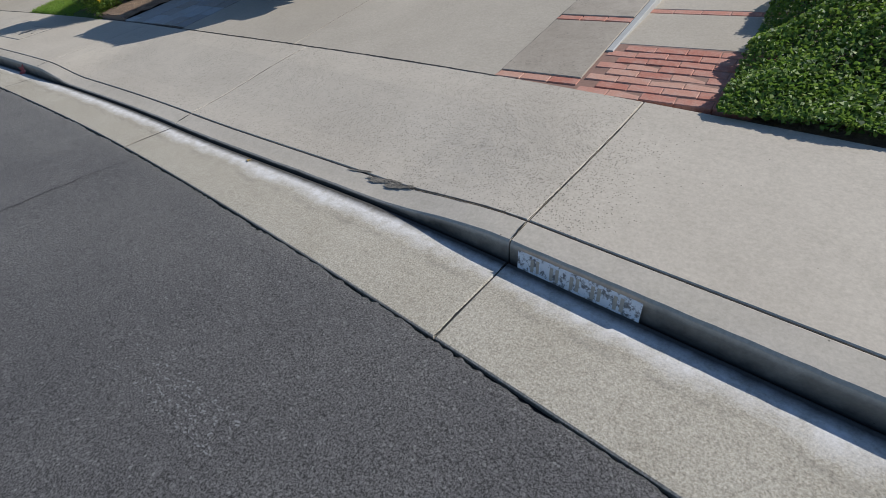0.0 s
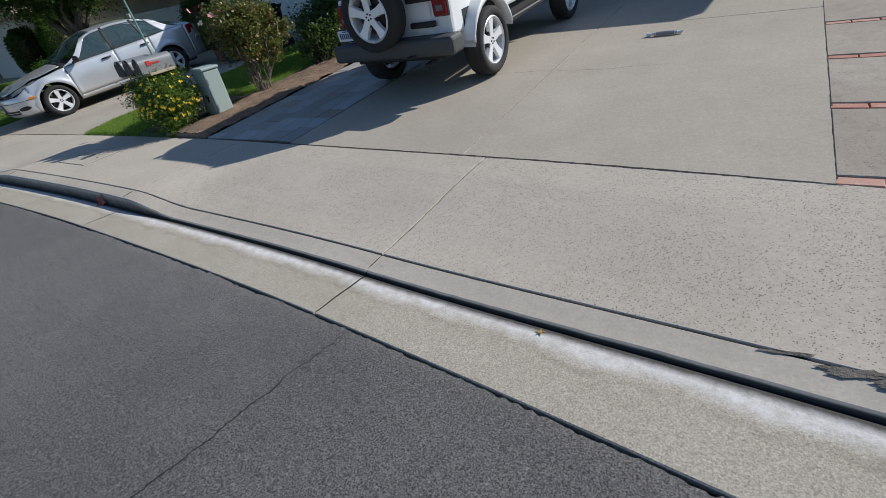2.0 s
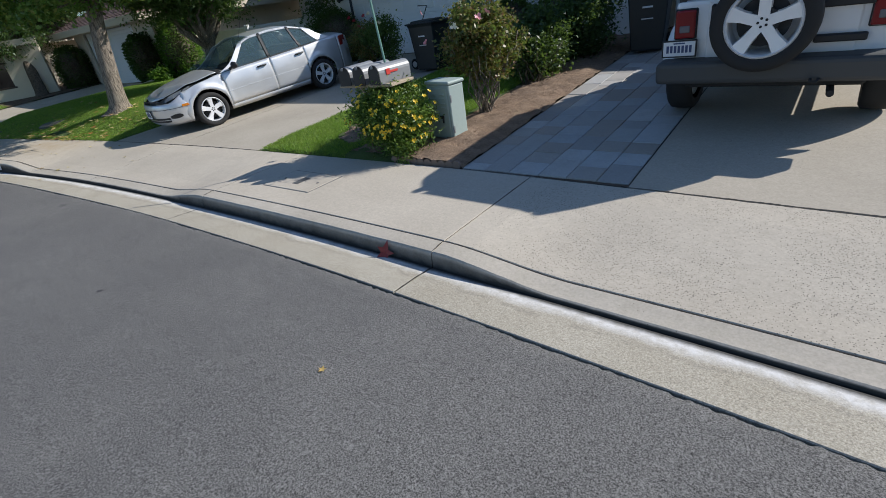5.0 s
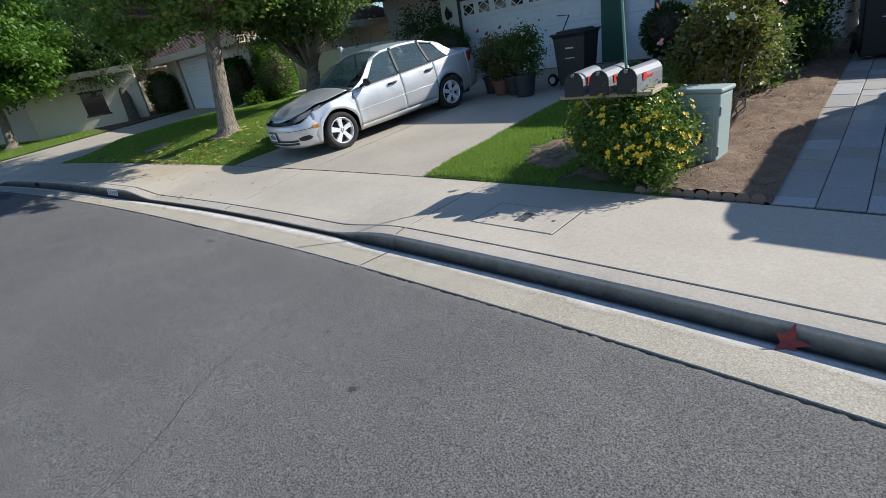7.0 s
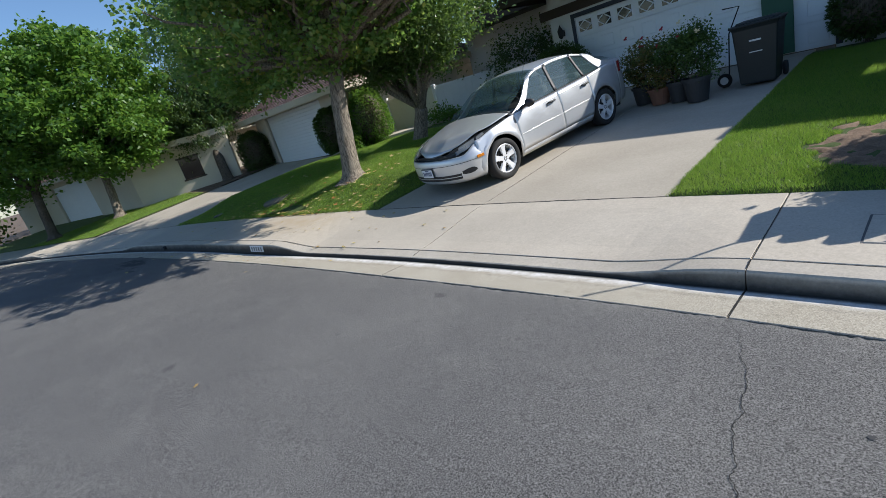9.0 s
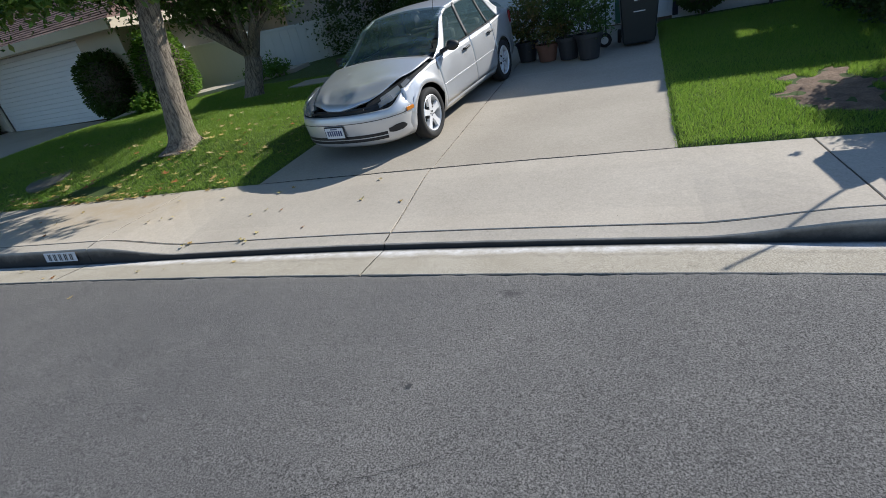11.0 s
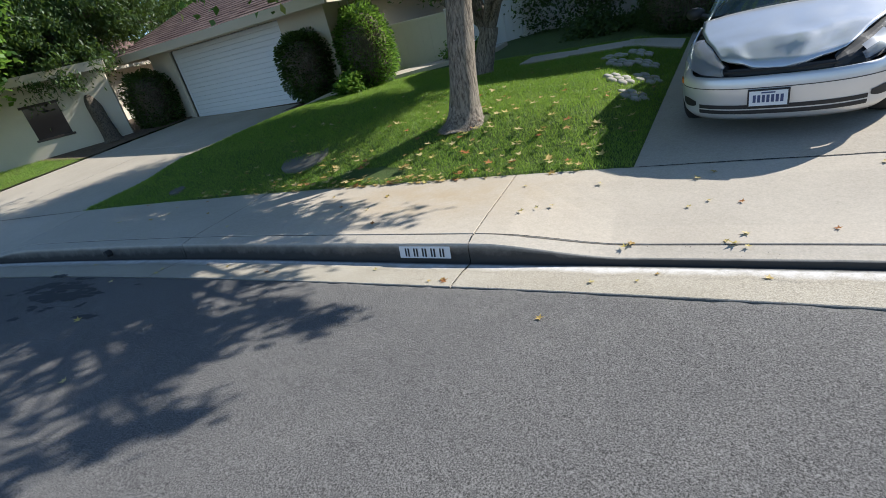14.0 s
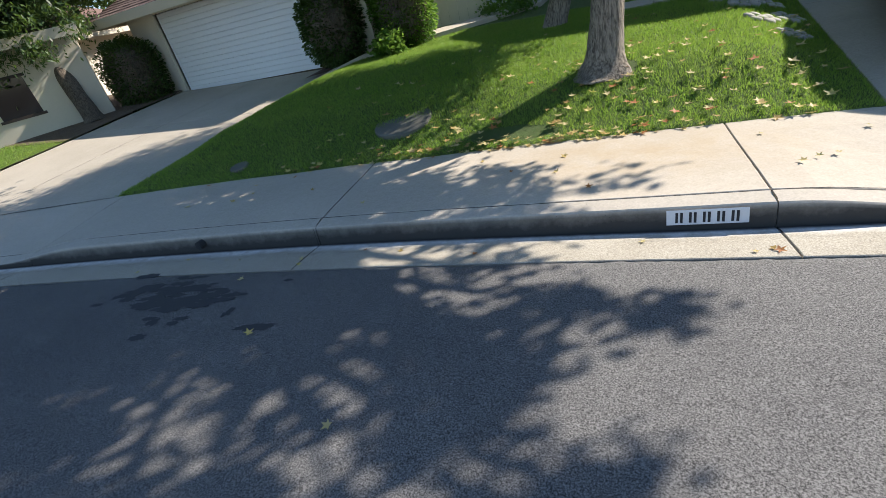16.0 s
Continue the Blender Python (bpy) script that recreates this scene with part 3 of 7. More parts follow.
def garage_door(house, x0, x1, y, z0, z1, windows, trim):
    """A sectional door of four panels, each with raised fields; pattern windows in the top section."""
    door = part("garage_door", box(x0, x1, y + 0.05, y + 0.08, z0, z1), M_WHITE_DOOR, house, "white sectional garage door")
    rows, cols = 4, 4 if not windows else 10
    hgt, wid = (z1 - z0) / rows, (x1 - x0) / cols
    for r in range(rows):
        if windows:
            bm = box(x0 + 0.01, x1 - 0.01, y + 0.02, y + 0.046, z0 + r * hgt + 0.006, z0 + (r + 1) * hgt - 0.006, 0.004)
            for c in range(cols):
                if r < rows - 1:
                    box(x0 + c * wid + 0.09, x0 + (c + 1) * wid - 0.09, y + 0.008, y + 0.03, z0 + r * hgt + 0.1, z0 + (r + 1) * hgt - 0.1, 0.012, bm=bm)
            part("door_section", bm, M_WHITE_DOOR, door)
        else:
            bm = bmesh.new()
            k = 4
            for i in range(k):
                box(x0 + 0.01, x1 - 0.01, y + 0.02, y + 0.046, z0 + r * hgt + i * hgt / k + 0.004, z0 + r * hgt + (i + 1) * hgt / k - (0.010 if i == k - 1 else 0.003), 0.006, bm=bm)
            part("door_section", bm, M_WHITE_DOOR, door)
    if windows:
        zc = z1 - hgt * 0.5
        for c in range(cols):
            xc = x0 + (c + 0.5) * wid
            w, h = 0.165, 0.125
            part("door_window", box(xc - w, xc + w, y + 0.010, y + 0.022, zc - h, zc + h), M_GLASS_DARK, door)
            bm = bmesh.new()
            for dx, dz in ((1, 1), (1, -1)):
                for s in (-1, 1):
                    own = box(-0.104, 0.104, -0.006, 0.006, -0.011, 0.011)
                    bmesh.ops.rotate(own, cent=(0, 0, 0), matrix=Matrix.Rotation(math.atan2(dz * h, dx * w), 3, "Y"), verts=own.verts)
                    bmesh.ops.translate(own, vec=(xc + s * w * 0.5 * (1), y + 0.004, zc + s * dz * -h * 0.5 * -1), verts=own.verts)
                    bm = join(bm, own)
            part("window_lattice", bm, M_WHITE_DOOR, door)
    for a, b, c, d in ((x0 - 0.1, x0, z0, z1), (x1, x1 + 0.1, z0, z1), (x0 - 0.1, x1 + 0.1, z1, z1 + 0.1)):
        part("door_trim", box(a, b, y - 0.02, y + 0.06, c, d, 0.005), trim, house)
    return door


def shingled(corners, rows_step=0.16, tile=0.32, seed=1):
    """Overlapping shingles on a roof plane given by eave left, eave right, top right, top left."""
    a, b, c, d = [Vector(p) for p in corners]
    r = random.Random(seed)
    up_len = ((d + c) / 2 - (a + b) / 2).length
    rows = int(up_len / rows_step)
    nrm = (b - a).cross(d - a).normalized()
    quads = []
    for i in range(rows):
        l0, r0 = a.lerp(d, i / rows), b.lerp(c, i / rows)
        l1, r1 = a.lerp(d, (i + 1.25) / rows), b.lerp(c, (i + 1.25) / rows)
        cols = max(1, int((r0 - l0).length / tile))
        off = r.random()
        for k in range(-1, cols + 1):
            u0, u1 = max(0, min(1, (k + off) / cols)), max(0, min(1, (k + off + 0.97) / cols))
            if u1 - u0 < 1e-3:
                continue
            lift = 0.014 + r.random() * 0.008
            quads.append([l0.lerp(r0, u0) + nrm * lift, l0.lerp(r0, u1) + nrm * lift, l1.lerp(r1, u1) + nrm * 0.003, l1.lerp(r1, u0) + nrm * 0.003])
            quads.append([l0.lerp(r0, u0), l0.lerp(r0, u1), l0.lerp(r0, u1) + nrm * lift, l0.lerp(r0, u0) + nrm * lift])
    return quads_mesh("shingles", np.array([[tuple(v) for v in q] for q in quads]), M_SHINGLE)


def roof_gable(house, x0, x1, y0, y1, z_eave, rise, trim, seed, hip=0.0):
    """Roof with its ridge along x; hip > 0 pulls the ridge in at both ends."""
    yr, zr = (y0 + y1) / 2, z_eave + rise
    A, B, C, D = (x0, y0, z_eave), (x1, y0, z_eave), (x1 - hip, yr, zr), (x0 + hip, yr, zr)
    E_, F = (x1, y1, z_eave), (x0, y1, z_eave)
    part("roof", data_mesh("roof", [A, B, C, D, E_, F, (x0, y0, z_eave - 0.05), (x1, y0, z_eave - 0.05), (x1, y1, z_eave - 0.05), (x0, y1, z_eave - 0.05)],
         [(0, 1, 2, 3), (4, 5, 3, 2), (1, 4, 2), (5, 0, 3), (6, 9, 8, 7), (0, 6, 7, 1), (1, 7, 8, 4), (4, 8, 9, 5), (5, 9, 6, 0)], M_SHINGLE), None, house, "brown shingle roof")
    part("shingles", shingled((A, B, C, D), seed=seed), None, house)
    if hip:
        part("shingles", shingled((F, A, D, D), seed=seed + 1), None, house)
    part("fascia", box(x0, x1, y0 - 0.03, y0 - 0.003, z_eave - 0.22, z_eave + 0.01, 0.006), trim, house)
    part("fascia", box(x0 - 0.03, x0 - 0.003, y0, y1, z_eave - 0.22, z_eave + 0.01, 0.006), trim, house)
    part("fascia", box(x1 + 0.003, x1 + 0.03, y0, y1, z_eave - 0.22, z_eave + 0.01, 0.006), trim, house)
    part("soffit", box(x0 + 0.002, x1 - 0.002, y0, y1, z_eave - 0.10, z_eave - 0.052), trim, house)


# house over driveway 1
house_0 = thing("house", "white stucco house with a wide garage in shade", "house")
zb = 0.40
for piece in wall_with_opening(-7.75, -1.4, 10.95, 11.15, -0.2, 2.85, -7.0, -2.1, zb + 2.15):
    part("wall", piece, M_STUCCO_WHITE, house_0)
part("wall", box(-7.75, -7.55, 11.152, 16, -0.2, 2.85), M_STUCCO_WHITE, house_0)
part("wall", box(-1.399, 9.0, 13.0, 16, -0.2, 2.85), M_STUCCO_WHITE, house_0)
garage_door(house_0, -7.0, -2.1, 11.07, zb, zb + 2.15, False, M_STUCCO_WHITE)
roof_gable(house_0, -8.3, -0.8, 10.4, 17, 2.85, 1.5, M_DARK_TRIM, 11)
side_wall = tagged(new("garden_wall", mesh_of("garden_wall", box(-8.0, -7.15, 9.35, 9.5, 0.1, 1.85, 0.01), (M_STUCCO_WHITE,))), "white stucco garden wall beside the garage", "wall")

# house over driveway 2
house_1 = thing("house", "white house with patterned garage door windows, front in shade", "house")
zb = 0.47
for piece in wall_with_opening(-17.75, -8.9, 10.4, 10.6, -0.1, 3.30, -17.05, -11.95, zb + 1.92):
    part("wall", piece, M_STUCCO_WHITE, house_1)
part("wall", box(-17.75, -17.55, 10.602, 17, -0.1, 3.30), M_STUCCO_WHITE, house_1)
part("wall", box(-8.9 - 0.2, -8.9, 10.602, 17, -0.1, 3.30), M_STUCCO_WHITE, house_1)
part("wall", box(-24.0, -17.752, 14.0, 14.2, -0.1, 3.30), M_STUCCO_WHITE, house_1)
garage_door(house_1, -17.05, -11.95, 10.412, zb, zb + 1.92, True, M_BLUE_TRIM)
part("beam", box(-18.0, -9.0, 10.34, 10.398, 2.54, 2.76, 0.006), M_DARK_TRIM, house_1, "dark brown timber beam over the garage")
roof_gable(house_1, -18.4, -8.4, 9.35, 17.6, 3.30, 1.7, M_DARK_TRIM, 21)
# out-of-view roof, added and sized to cast the shade on lawn_1
part("porch_roof", box(-9.3, -7.2, 8.62, 10.38, 3.0, 3.14, 0.01), M_DARK_TRIM, house_1, "unseen dark timber roof added to shade the lawn")
part("porch_post", box(-8.45, -8.33, 8.7, 8.82, 0.2, 2.998, 0.008), M_STUCCO_WHITE, house_1)
part("porch_roof", box(-24.2, -18.42, 12.6, 18, 3.3, 3.6), M_DARK_TRIM, house_1)

# house over driveway 3
house_2 = thing("house", "cream stucco house with a plain white garage door and brown roof", "house")
zb = 0.47
for piece in wall_with_opening(-32.3, -24.6, 8.0, 8.2, -0.1, 2.62, -31.2, -26.2, zb + 2.05):
    part("wall", piece, M_STUCCO_CREAM, house_2)
part("wall", box(-32.3, -32.1, 8.202, 15, -0.1, 2.62), M_STUCCO_CREAM, house_2)
part("wall", box(-24.8, -24.6, 8.202, 15, -0.1, 2.62), M_STUCCO_CREAM, house_2)
garage_door(house_2, -31.2, -26.2, 8.1, zb, zb + 2.05, False, M_STUCCO_CREAM)
roof_gable(house_2, -33.0, -23.9, 7.35, 15.2, 2.72, 1.75, M_TRIM_CREAM, 31, hip=2.2)

# house further along the street
house_3 = thing("house", "pale stucco house in shade beyond the street trees", "house", pose(-35.3, 2.9, 0, 0, 0, 14.5))
for piece in wall_with_opening(-16.0, 0.0, 0.0, 0.2, -0.2, 2.7, -9.2, -4.5, 2.35):
    part("wall", piece, M_STUCCO_CREAM, house_3)
part("wall", box(-0.2, 0.0, 0.202, 10.0, -0.2, 2.7), M_STUCCO_CREAM, house_3)
part("wall", box(-16.0, -15.8, 0.202, 10.0, -0.2, 2.7), M_STUCCO_CREAM, house_3)
part("wall", box(0.0, 4.6, 0.0, 0.2, -0.2, 2.62), M_STUCCO_CREAM, house_3, "shaded side wall", m=pose(0, 0, 0, 0, 0, 40.3))
part("fascia", box(-0.3, 4.8, -0.45, -0.42, 2.50, 2.74), M_TRIM_CREAM, house_3, m=pose(0, 0, 0, 0, 0, 40.3))
part("soffit", box(-0.3, 4.8, -0.42, 3.0, 2.64, 2.74), M_DARK_TRIM, house_3, m=pose(0, 0, 0, 0, 0, 40.3))
side_pane = part("window", box(2.2, 3.1, -0.012, 0.02, 1.0, 1.9), M_GLASS_DARK, house_3, "dark side window", m=pose(0, 0, 0, 0, 0, 40.3))
part("window_frame", box(2.13, 3.17, -0.022, -0.002, 0.93, 1.0, 0.004), M_DARK_TRIM, side_pane)
part("window_frame", box(2.13, 3.17, -0.022, -0.002, 1.9, 1.97, 0.004), M_DARK_TRIM, side_pane)
garage_door(house_3, -9.2, -4.5, 0.1, 0.28, 2.35, False, M_STUCCO_CREAM)
roof_gable(house_3, -16.6, 0.6, -0.65, 10.6, 2.75, 1.9, M_TRIM_CREAM, 41, hip=2.5)


# ---- growing things ----
nprng = np.random.default_rng(7)


def leaf_quads(centres, length, width, seed, up=0.25, droop=0.0):
    """Rhombic leaves at the given centres, turned at random."""
    r = np.random.default_rng(seed)
    n = len(centres)
    way = r.normal(size=(n, 3))
    way[:, 2] = way[:, 2] * 0.7 - droop
    way /= np.linalg.norm(way, axis=1, keepdims=True)
    nor = r.normal(size=(n, 3))
    nor[:, 2] = np.abs(nor[:, 2]) + up
    side = np.cross(way, nor)
    side /= np.linalg.norm(side, axis=1, keepdims=True) + 1e-9
    lift = np.cross(side, way)
    L = (length * r.uniform(0.6, 1.25, n))[:, None]
    W = (width * r.uniform(0.6, 1.25, n))[:, None]
    base = centres - way * L * 0.5
    tip = centres + way * L * 0.5 - lift * L * 0.12
    mid = centres - way * L * 0.05
    return np.stack([base, mid - side * W * 0.5 + lift * W * 0.1, tip, mid + side * W * 0.5 + lift * W * 0.1], 1)


def cloud(centre, radii, clumps, per, spread, seed, low=-1.0, hollow=0.45):
    """Points in uneven clumps through an ellipsoid, thin towards its middle."""
    r = np.random.default_rng(seed)
    v = r.normal(size=(clumps * 3, 3))
    v /= np.linalg.norm(v, axis=1, keepdims=True)
    v *= (hollow + (1 - hollow) * r.uniform(0, 1, (clumps * 3, 1)) ** 0.6) * r.uniform(0.82, 1.12, (clumps * 3, 1))
    v = v[v[:, 2] > low][:clumps]
    c = np.array(centre) + v * np.array(radii)
    sizes = r.uniform(0.6, 1.35, (len(c), 1, 1)) * spread
    p = c[:, None, :] + r.normal(size=(len(c), per, 3)) * sizes * np.array([1, 1, 0.7])
    return p.reshape(-1, 3), c


def trunk_mesh(base, top, r0, r1, flare, seed, steps=30, lean=(0, 0), lumps=0.03):
    """A tapered trunk with a root flare."""
    r = random.Random(seed)
    b, t = Vector(base), Vector(top)
    pts, radii = [], []
    n = 20
    for i in range(n + 1):
        u = (i / n) ** 1.7
        p = b.lerp(t, u) + Vector((math.sin(u * 3 + seed) * 0.04, math.cos(u * 2.3 + seed) * 0.04, 0)) * u
        pts.append(p)
        radii.append(r0 + (r1 - r0) * u + flare * math.exp(-u * (t - b).length / 0.13))
    bm = tube(pts, radii, steps)
    for v in bm.verts:
        q = noise.noise(v.co * 3.0) + 0.5 * noise.noise(v.co * 9.0)
        axis = b.lerp(t, max(0, min(1, (v.co.z - b.z) / (t.z - b.z))))
        out = Vector((v.co.x - axis.x, v.co.y - axis.y, 0))
        h = v.co.z - b.z
        ang = math.atan2(out.y, out.x)
        root = (0.30 * max(0, math.sin(ang * 4 + seed)) + 0.35 * max(0, noise.noise((ang * 2.2, seed, h * 9)))) * math.exp(-(h / 0.16) ** 2)
        v.co += out * (q * lumps * 3 + root)
    return bm


def limb(start, end, r0, r1, seed, bm=None):
    r = random.Random(seed)
    a, b = Vector(start), Vector(end)
    pts = []
    for i in range(6):
        u = i / 5
        pts.append(a.lerp(b, u) + Vector((r.uniform(-1, 1), r.uniform(-1, 1), r.uniform(0, 0.6))) * 0.10 * (a - b).length * math.sin(u * math.pi))
    return tube(pts, [r0 + (r1 - r0) * i / 5 for i in range(6)], 7, bm)


def tree(label, base, fork, r0, r1, flare, crowns, leaf_mat, bark, leaf, seed, limbs=9, droop=0.0, forks=()):
    t = thing("tree", label, "tree")
    part("trunk", trunk_mesh(base, fork, r0, r1, flare, seed), bark, t, smooth=True)
    r = random.Random(seed)
    for f in forks:
        part("trunk", tube([fork[:2] + (fork[2] - 0.12,), tuple((a + b) / 2 + 0.03 for a, b in zip(fork, f)), f], [r1 * 0.8, r1 * 0.66, r1 * 0.5], 9), bark, t, smooth=True)
    quads = []
    for k, (c, rad, clumps, per, spread, low) in enumerate(crowns):
        p, cc = cloud(c, rad, clumps, per, spread, seed * 10 + k, low)
        quads.append(leaf_quads(p, leaf[0], leaf[1], seed * 10 + k, droop=droop))
        starts = [fork] + list(forks)
        for i in range(limbs):
            e = cc[r.randrange(len(cc))]
            part("limb", limb(r.choice(starts), tuple(e), r1 * 0.42, 0.012, seed * 50 + i + k * 7), bark, t, smooth=True)
    part("crown", quads_mesh("crown", np.concatenate(quads), leaf_mat), None, t, "dense leafy crown")
    return t


# small eastern clumps are unseen, added to cast leaf shadow on road and sidewalk
tree("street tree with grey furrowed trunk and star-shaped green leaves", (-19.31, 4.15, 0.32), (-19.06, 4.45, 2.75), 0.19, 0.15, 0.16,
     [((-19.7, 4.3, 4.7), (3.0, 3.0, 2.2), 100, 90, 0.22, -0.95), ((-22.6, 4.9, 4.7), (2.7, 2.3, 1.8), 120, 80, 0.28, -1), ((-25.0, 5.2, 5.0), (2.0, 1.8, 1.6), 80, 70, 0.28, -1), ((-18.4, 4.6, 3.5), (1.4, 1.5, 1.0), 52, 110, 0.18, -1), ((-18.3, 4.6, 4.4), (1.6, 1.5, 0.8), 62, 90, 0.17, -1), ((-16.2, 4.75, 4.0), (1.4, 0.75, 0.35), 22, 50, 0.12, -1), ((-14.95, 4.6, 4.0), (0.65, 0.5, 0.3), 10, 48, 0.11, -1), ((-15.9, 3.95, 3.9), (0.9, 0.35, 0.25), 8, 45, 0.11, -1), ((-17.6, 3.4, 4.2), (1.5, 0.6, 0.45), 30, 64, 0.12, -1), ((-19.0, 2.9, 4.3), (1.4, 0.8, 0.5), 50, 80, 0.15, -1), ((-16.7, 5.95, 3.8), (1.5, 0.5, 0.35), 24, 55, 0.13, -1), ((-15.95, 3.3, 4.2), (1.15, 0.28, 0.3), 12, 42, 0.11, -1), ((-14.9, 4.0, 4.15), (0.45, 0.36, 0.25), 8, 42, 0.11, -1), ((-21.6, 3.5, 3.3), (1.4, 1.2, 0.9), 26, 70, 0.20, -1), ((-24.0, 4.0, 3.6), (1.3, 1.1, 0.9), 18, 70, 0.20, -1)],
     M_GUM, M_BARK, (0.125, 0.09), 3, limbs=10)
tree("garden tree forking low with dark narrow leaves", (-20.55, 7.35, 0.38), (-20.3, 7.45, 1.35), 0.19, 0.17, 0.10,
     [((-20.0, 7.5, 4.0), (2.4, 2.2, 1.9), 270, 110, 0.24, -1), ((-22.3, 6.9, 3.6), (1.6, 1.2, 1.2), 70, 100, 0.24, -1), ((-20.2, 7.1, 3.0), (1.9, 1.5, 0.85), 130, 110, 0.2, -1)], M_NARROW, M_BARK, (0.115, 0.052), 5, limbs=9, droop=0.5, forks=((-20.9, 7.7, 2.6), (-19.7, 7.6, 2.6)))
tree("street tree with bright green spreading crown", (-35.2, 1.85, 0.25), (-35.3, 2.1, 2.2), 0.19, 0.15, 0.10,
     [((-34.6, 2.2, 5.0), (3.6, 3.6, 3.2), 260, 130, 0.25, -0.98), ((-32.6, 2.6, 3.5), (1.9, 1.7, 1.5), 90, 120, 0.21, -1)], M_BRIGHTLEAF, M_BARK, (0.19, 0.13), 7, limbs=9)
tree("street tree with dark trunk beside the sidewalk", (-36.6, -0.55, 0.2), (-37.0, -0.3, 2.3), 0.19, 0.15, 0.10,
     [((-37.2, -1.0, 5.2), (3.4, 3.2, 3.2), 230, 70, 0.36, -1)], M_BRIGHTLEAF, M_BARK_DARK, (0.20, 0.14), 8, limbs=7)
tree("tall dark tree with drooping narrow leaves beside the house", (-32.5, 5.95, 0.35), (-34.0, 6.5, 3.6), 0.22, 0.17, 0.12,
     [((-35.0, 7.4, 5.6), (2.6, 2.4, 2.4), 150, 80, 0.32, -1), ((-33.6, 6.0, 3.1), (1.5, 1.3, 1.3), 120, 90, 0.22, -1), ((-33.2, 7.8, 4.4), (1.6, 1.5, 1.2), 150, 90, 0.22, -1), ((-34.2, 10.0, 5.3), (2.6, 2.6, 2.4), 200, 90, 0.30, -1), ((-36.6, 8.3, 4.6), (2.2, 2.0, 1.9), 150, 90, 0.28, -1)], M_DARKLEAF, M_BARK_DARK, (0.15, 0.05), 9, limbs=9, droop=0.9)
for k, (x, y, z, rx, rz) in enumerate(((-21.5, 20.5, 5.2, 4.5, 3.4), (-26, 21.5, 6.0, 4.5, 3.6), (-44, 16, 6.0, 5.0, 4.0), (-50, 2, 5.5, 5.0, 4.0), (-8.5, 21, 4.5, 3.6, 3.0), (-47, -5, 5.0, 5.0, 4.5), (-58, -4, 7.0, 6.0, 5.5), (-60, 8, 8.0, 7.0, 6.0))):
    tree("tall garden tree behind the houses", (x, y, 0.1), (x + 0.3, y, z - 2.0), 0.25, 0.2, 0.1, [((x, y, z), (rx, rx * 0.8, rz), 150, 60, 0.5, -1)], M_HEDGE, M_BARK_DARK, (0.30, 0.2), 60 + k, limbs=5)


def bush(name, label, category, crowns, mat, leaf, seed, stems=(), core=True, stem_mat=None, group=""):
    """A shrub: stems, an inner mass of darker leaves and an outer skin of leaves."""
    b = thing(name, label, category, group=group)
    q = []
    for k, (c, rad, clumps, per, spread, low) in enumerate(crowns):
        p, _ = cloud(c, rad, clumps, per, spread, seed * 10 + k, low, 0.55)
        q.append(leaf_quads(p, leaf[0], leaf[1], seed * 10 + k))
    part("foliage", quads_mesh("foliage", np.concatenate(q), mat), None, b)
    for k, (a, e, r0) in enumerate(stems):
        part("stem", limb(a, e, r0, r0 * 0.4, seed * 31 + k), stem_mat or M_BARK_DARK, b, smooth=True)
    return b


def stems_at(x, y, z, n, spread, height, r0, seed):
    r = random.Random(seed)
    return [((x + r.uniform(-0.12, 0.12), y + r.uniform(-0.12, 0.12), z), (x + r.uniform(-1, 1) * spread, y + r.uniform(-1, 1) * spread, z + height * r.uniform(0.6, 1.1)), r0 * r.uniform(0.6, 1.2)) for _ in range(n)]


def trimmed(name, label, centre, radii, n, mat, leaf, seed, square=2.0):
    """A clipped shrub: leaves packed in the skin of a rounded block."""
    r = np.random.default_rng(seed)
    v = r.normal(size=(n, 3))
    v /= (np.abs(v) ** square).sum(1, keepdims=True) ** (1 / square)
    v *= r.uniform(0.80, 1.04, (n, 1)) * (1 + 0.07 * np.sin(v[:, :1] * 5 + seed) * np.cos(v[:, 1:2] * 6 + v[:, 2:] * 4))
    p = np.array(centre) + v * np.array(radii)
    b = thing(name, label, "shrub")
    part("foliage", quads_mesh("foliage", leaf_quads(p, leaf[0], leaf[1], seed, up=0.6), mat), None, b)
    own = bmesh.new()
    bmesh.ops.create_icosphere(own, subdivisions=3, radius=1)
    for w in own.verts:
        s = sum(abs(q) ** square for q in w.co) ** (1 / square)
        w.co = Vector(centre) + Vector((w.co.x / s * radii[0] * 0.8, w.co.y / s * radii[1] * 0.8, w.co.z / s * radii[2] * 0.8))
    part("twig_core", own, M_BARK_DARK, b)
    return b


trimmed("shrub", "clipped dark green shrub beside the garage door", (-25.45, 7.75, 1.28), (0.75, 0.55, 0.85), 7500, M_DARKLEAF, (0.08, 0.055), 101, 2.6)
trimmed("shrub", "clipped conical green shrub by the fence", (-23.95, 8.35, 1.35), (0.72, 0.65, 1.08), 9000, M_BRIGHTLEAF, (0.075, 0.05), 102, 2.2)
trimmed("shrub", "clipped dark hedge block beside the garage", (-32.3, 7.5, 1.25), (0.95, 0.6, 0.95), 7500, M_DARKLEAF, (0.08, 0.055), 103, 3.0)
trimmed("shrub", "round clipped dark shrub in front of the garage wall", (-17.2, 9.7, 1.10), (0.80, 0.55, 0.80), 15000, M_DARKLEAF, (0.045, 0.03), 104, 2.2)
trimmed("topiary", "round-headed dark topiary against the white wall", (-11.48, 9.8, 1.02), (0.52, 0.38, 0.5), 4200, M_DARKLEAF, (0.06, 0.04), 105, 2.0)
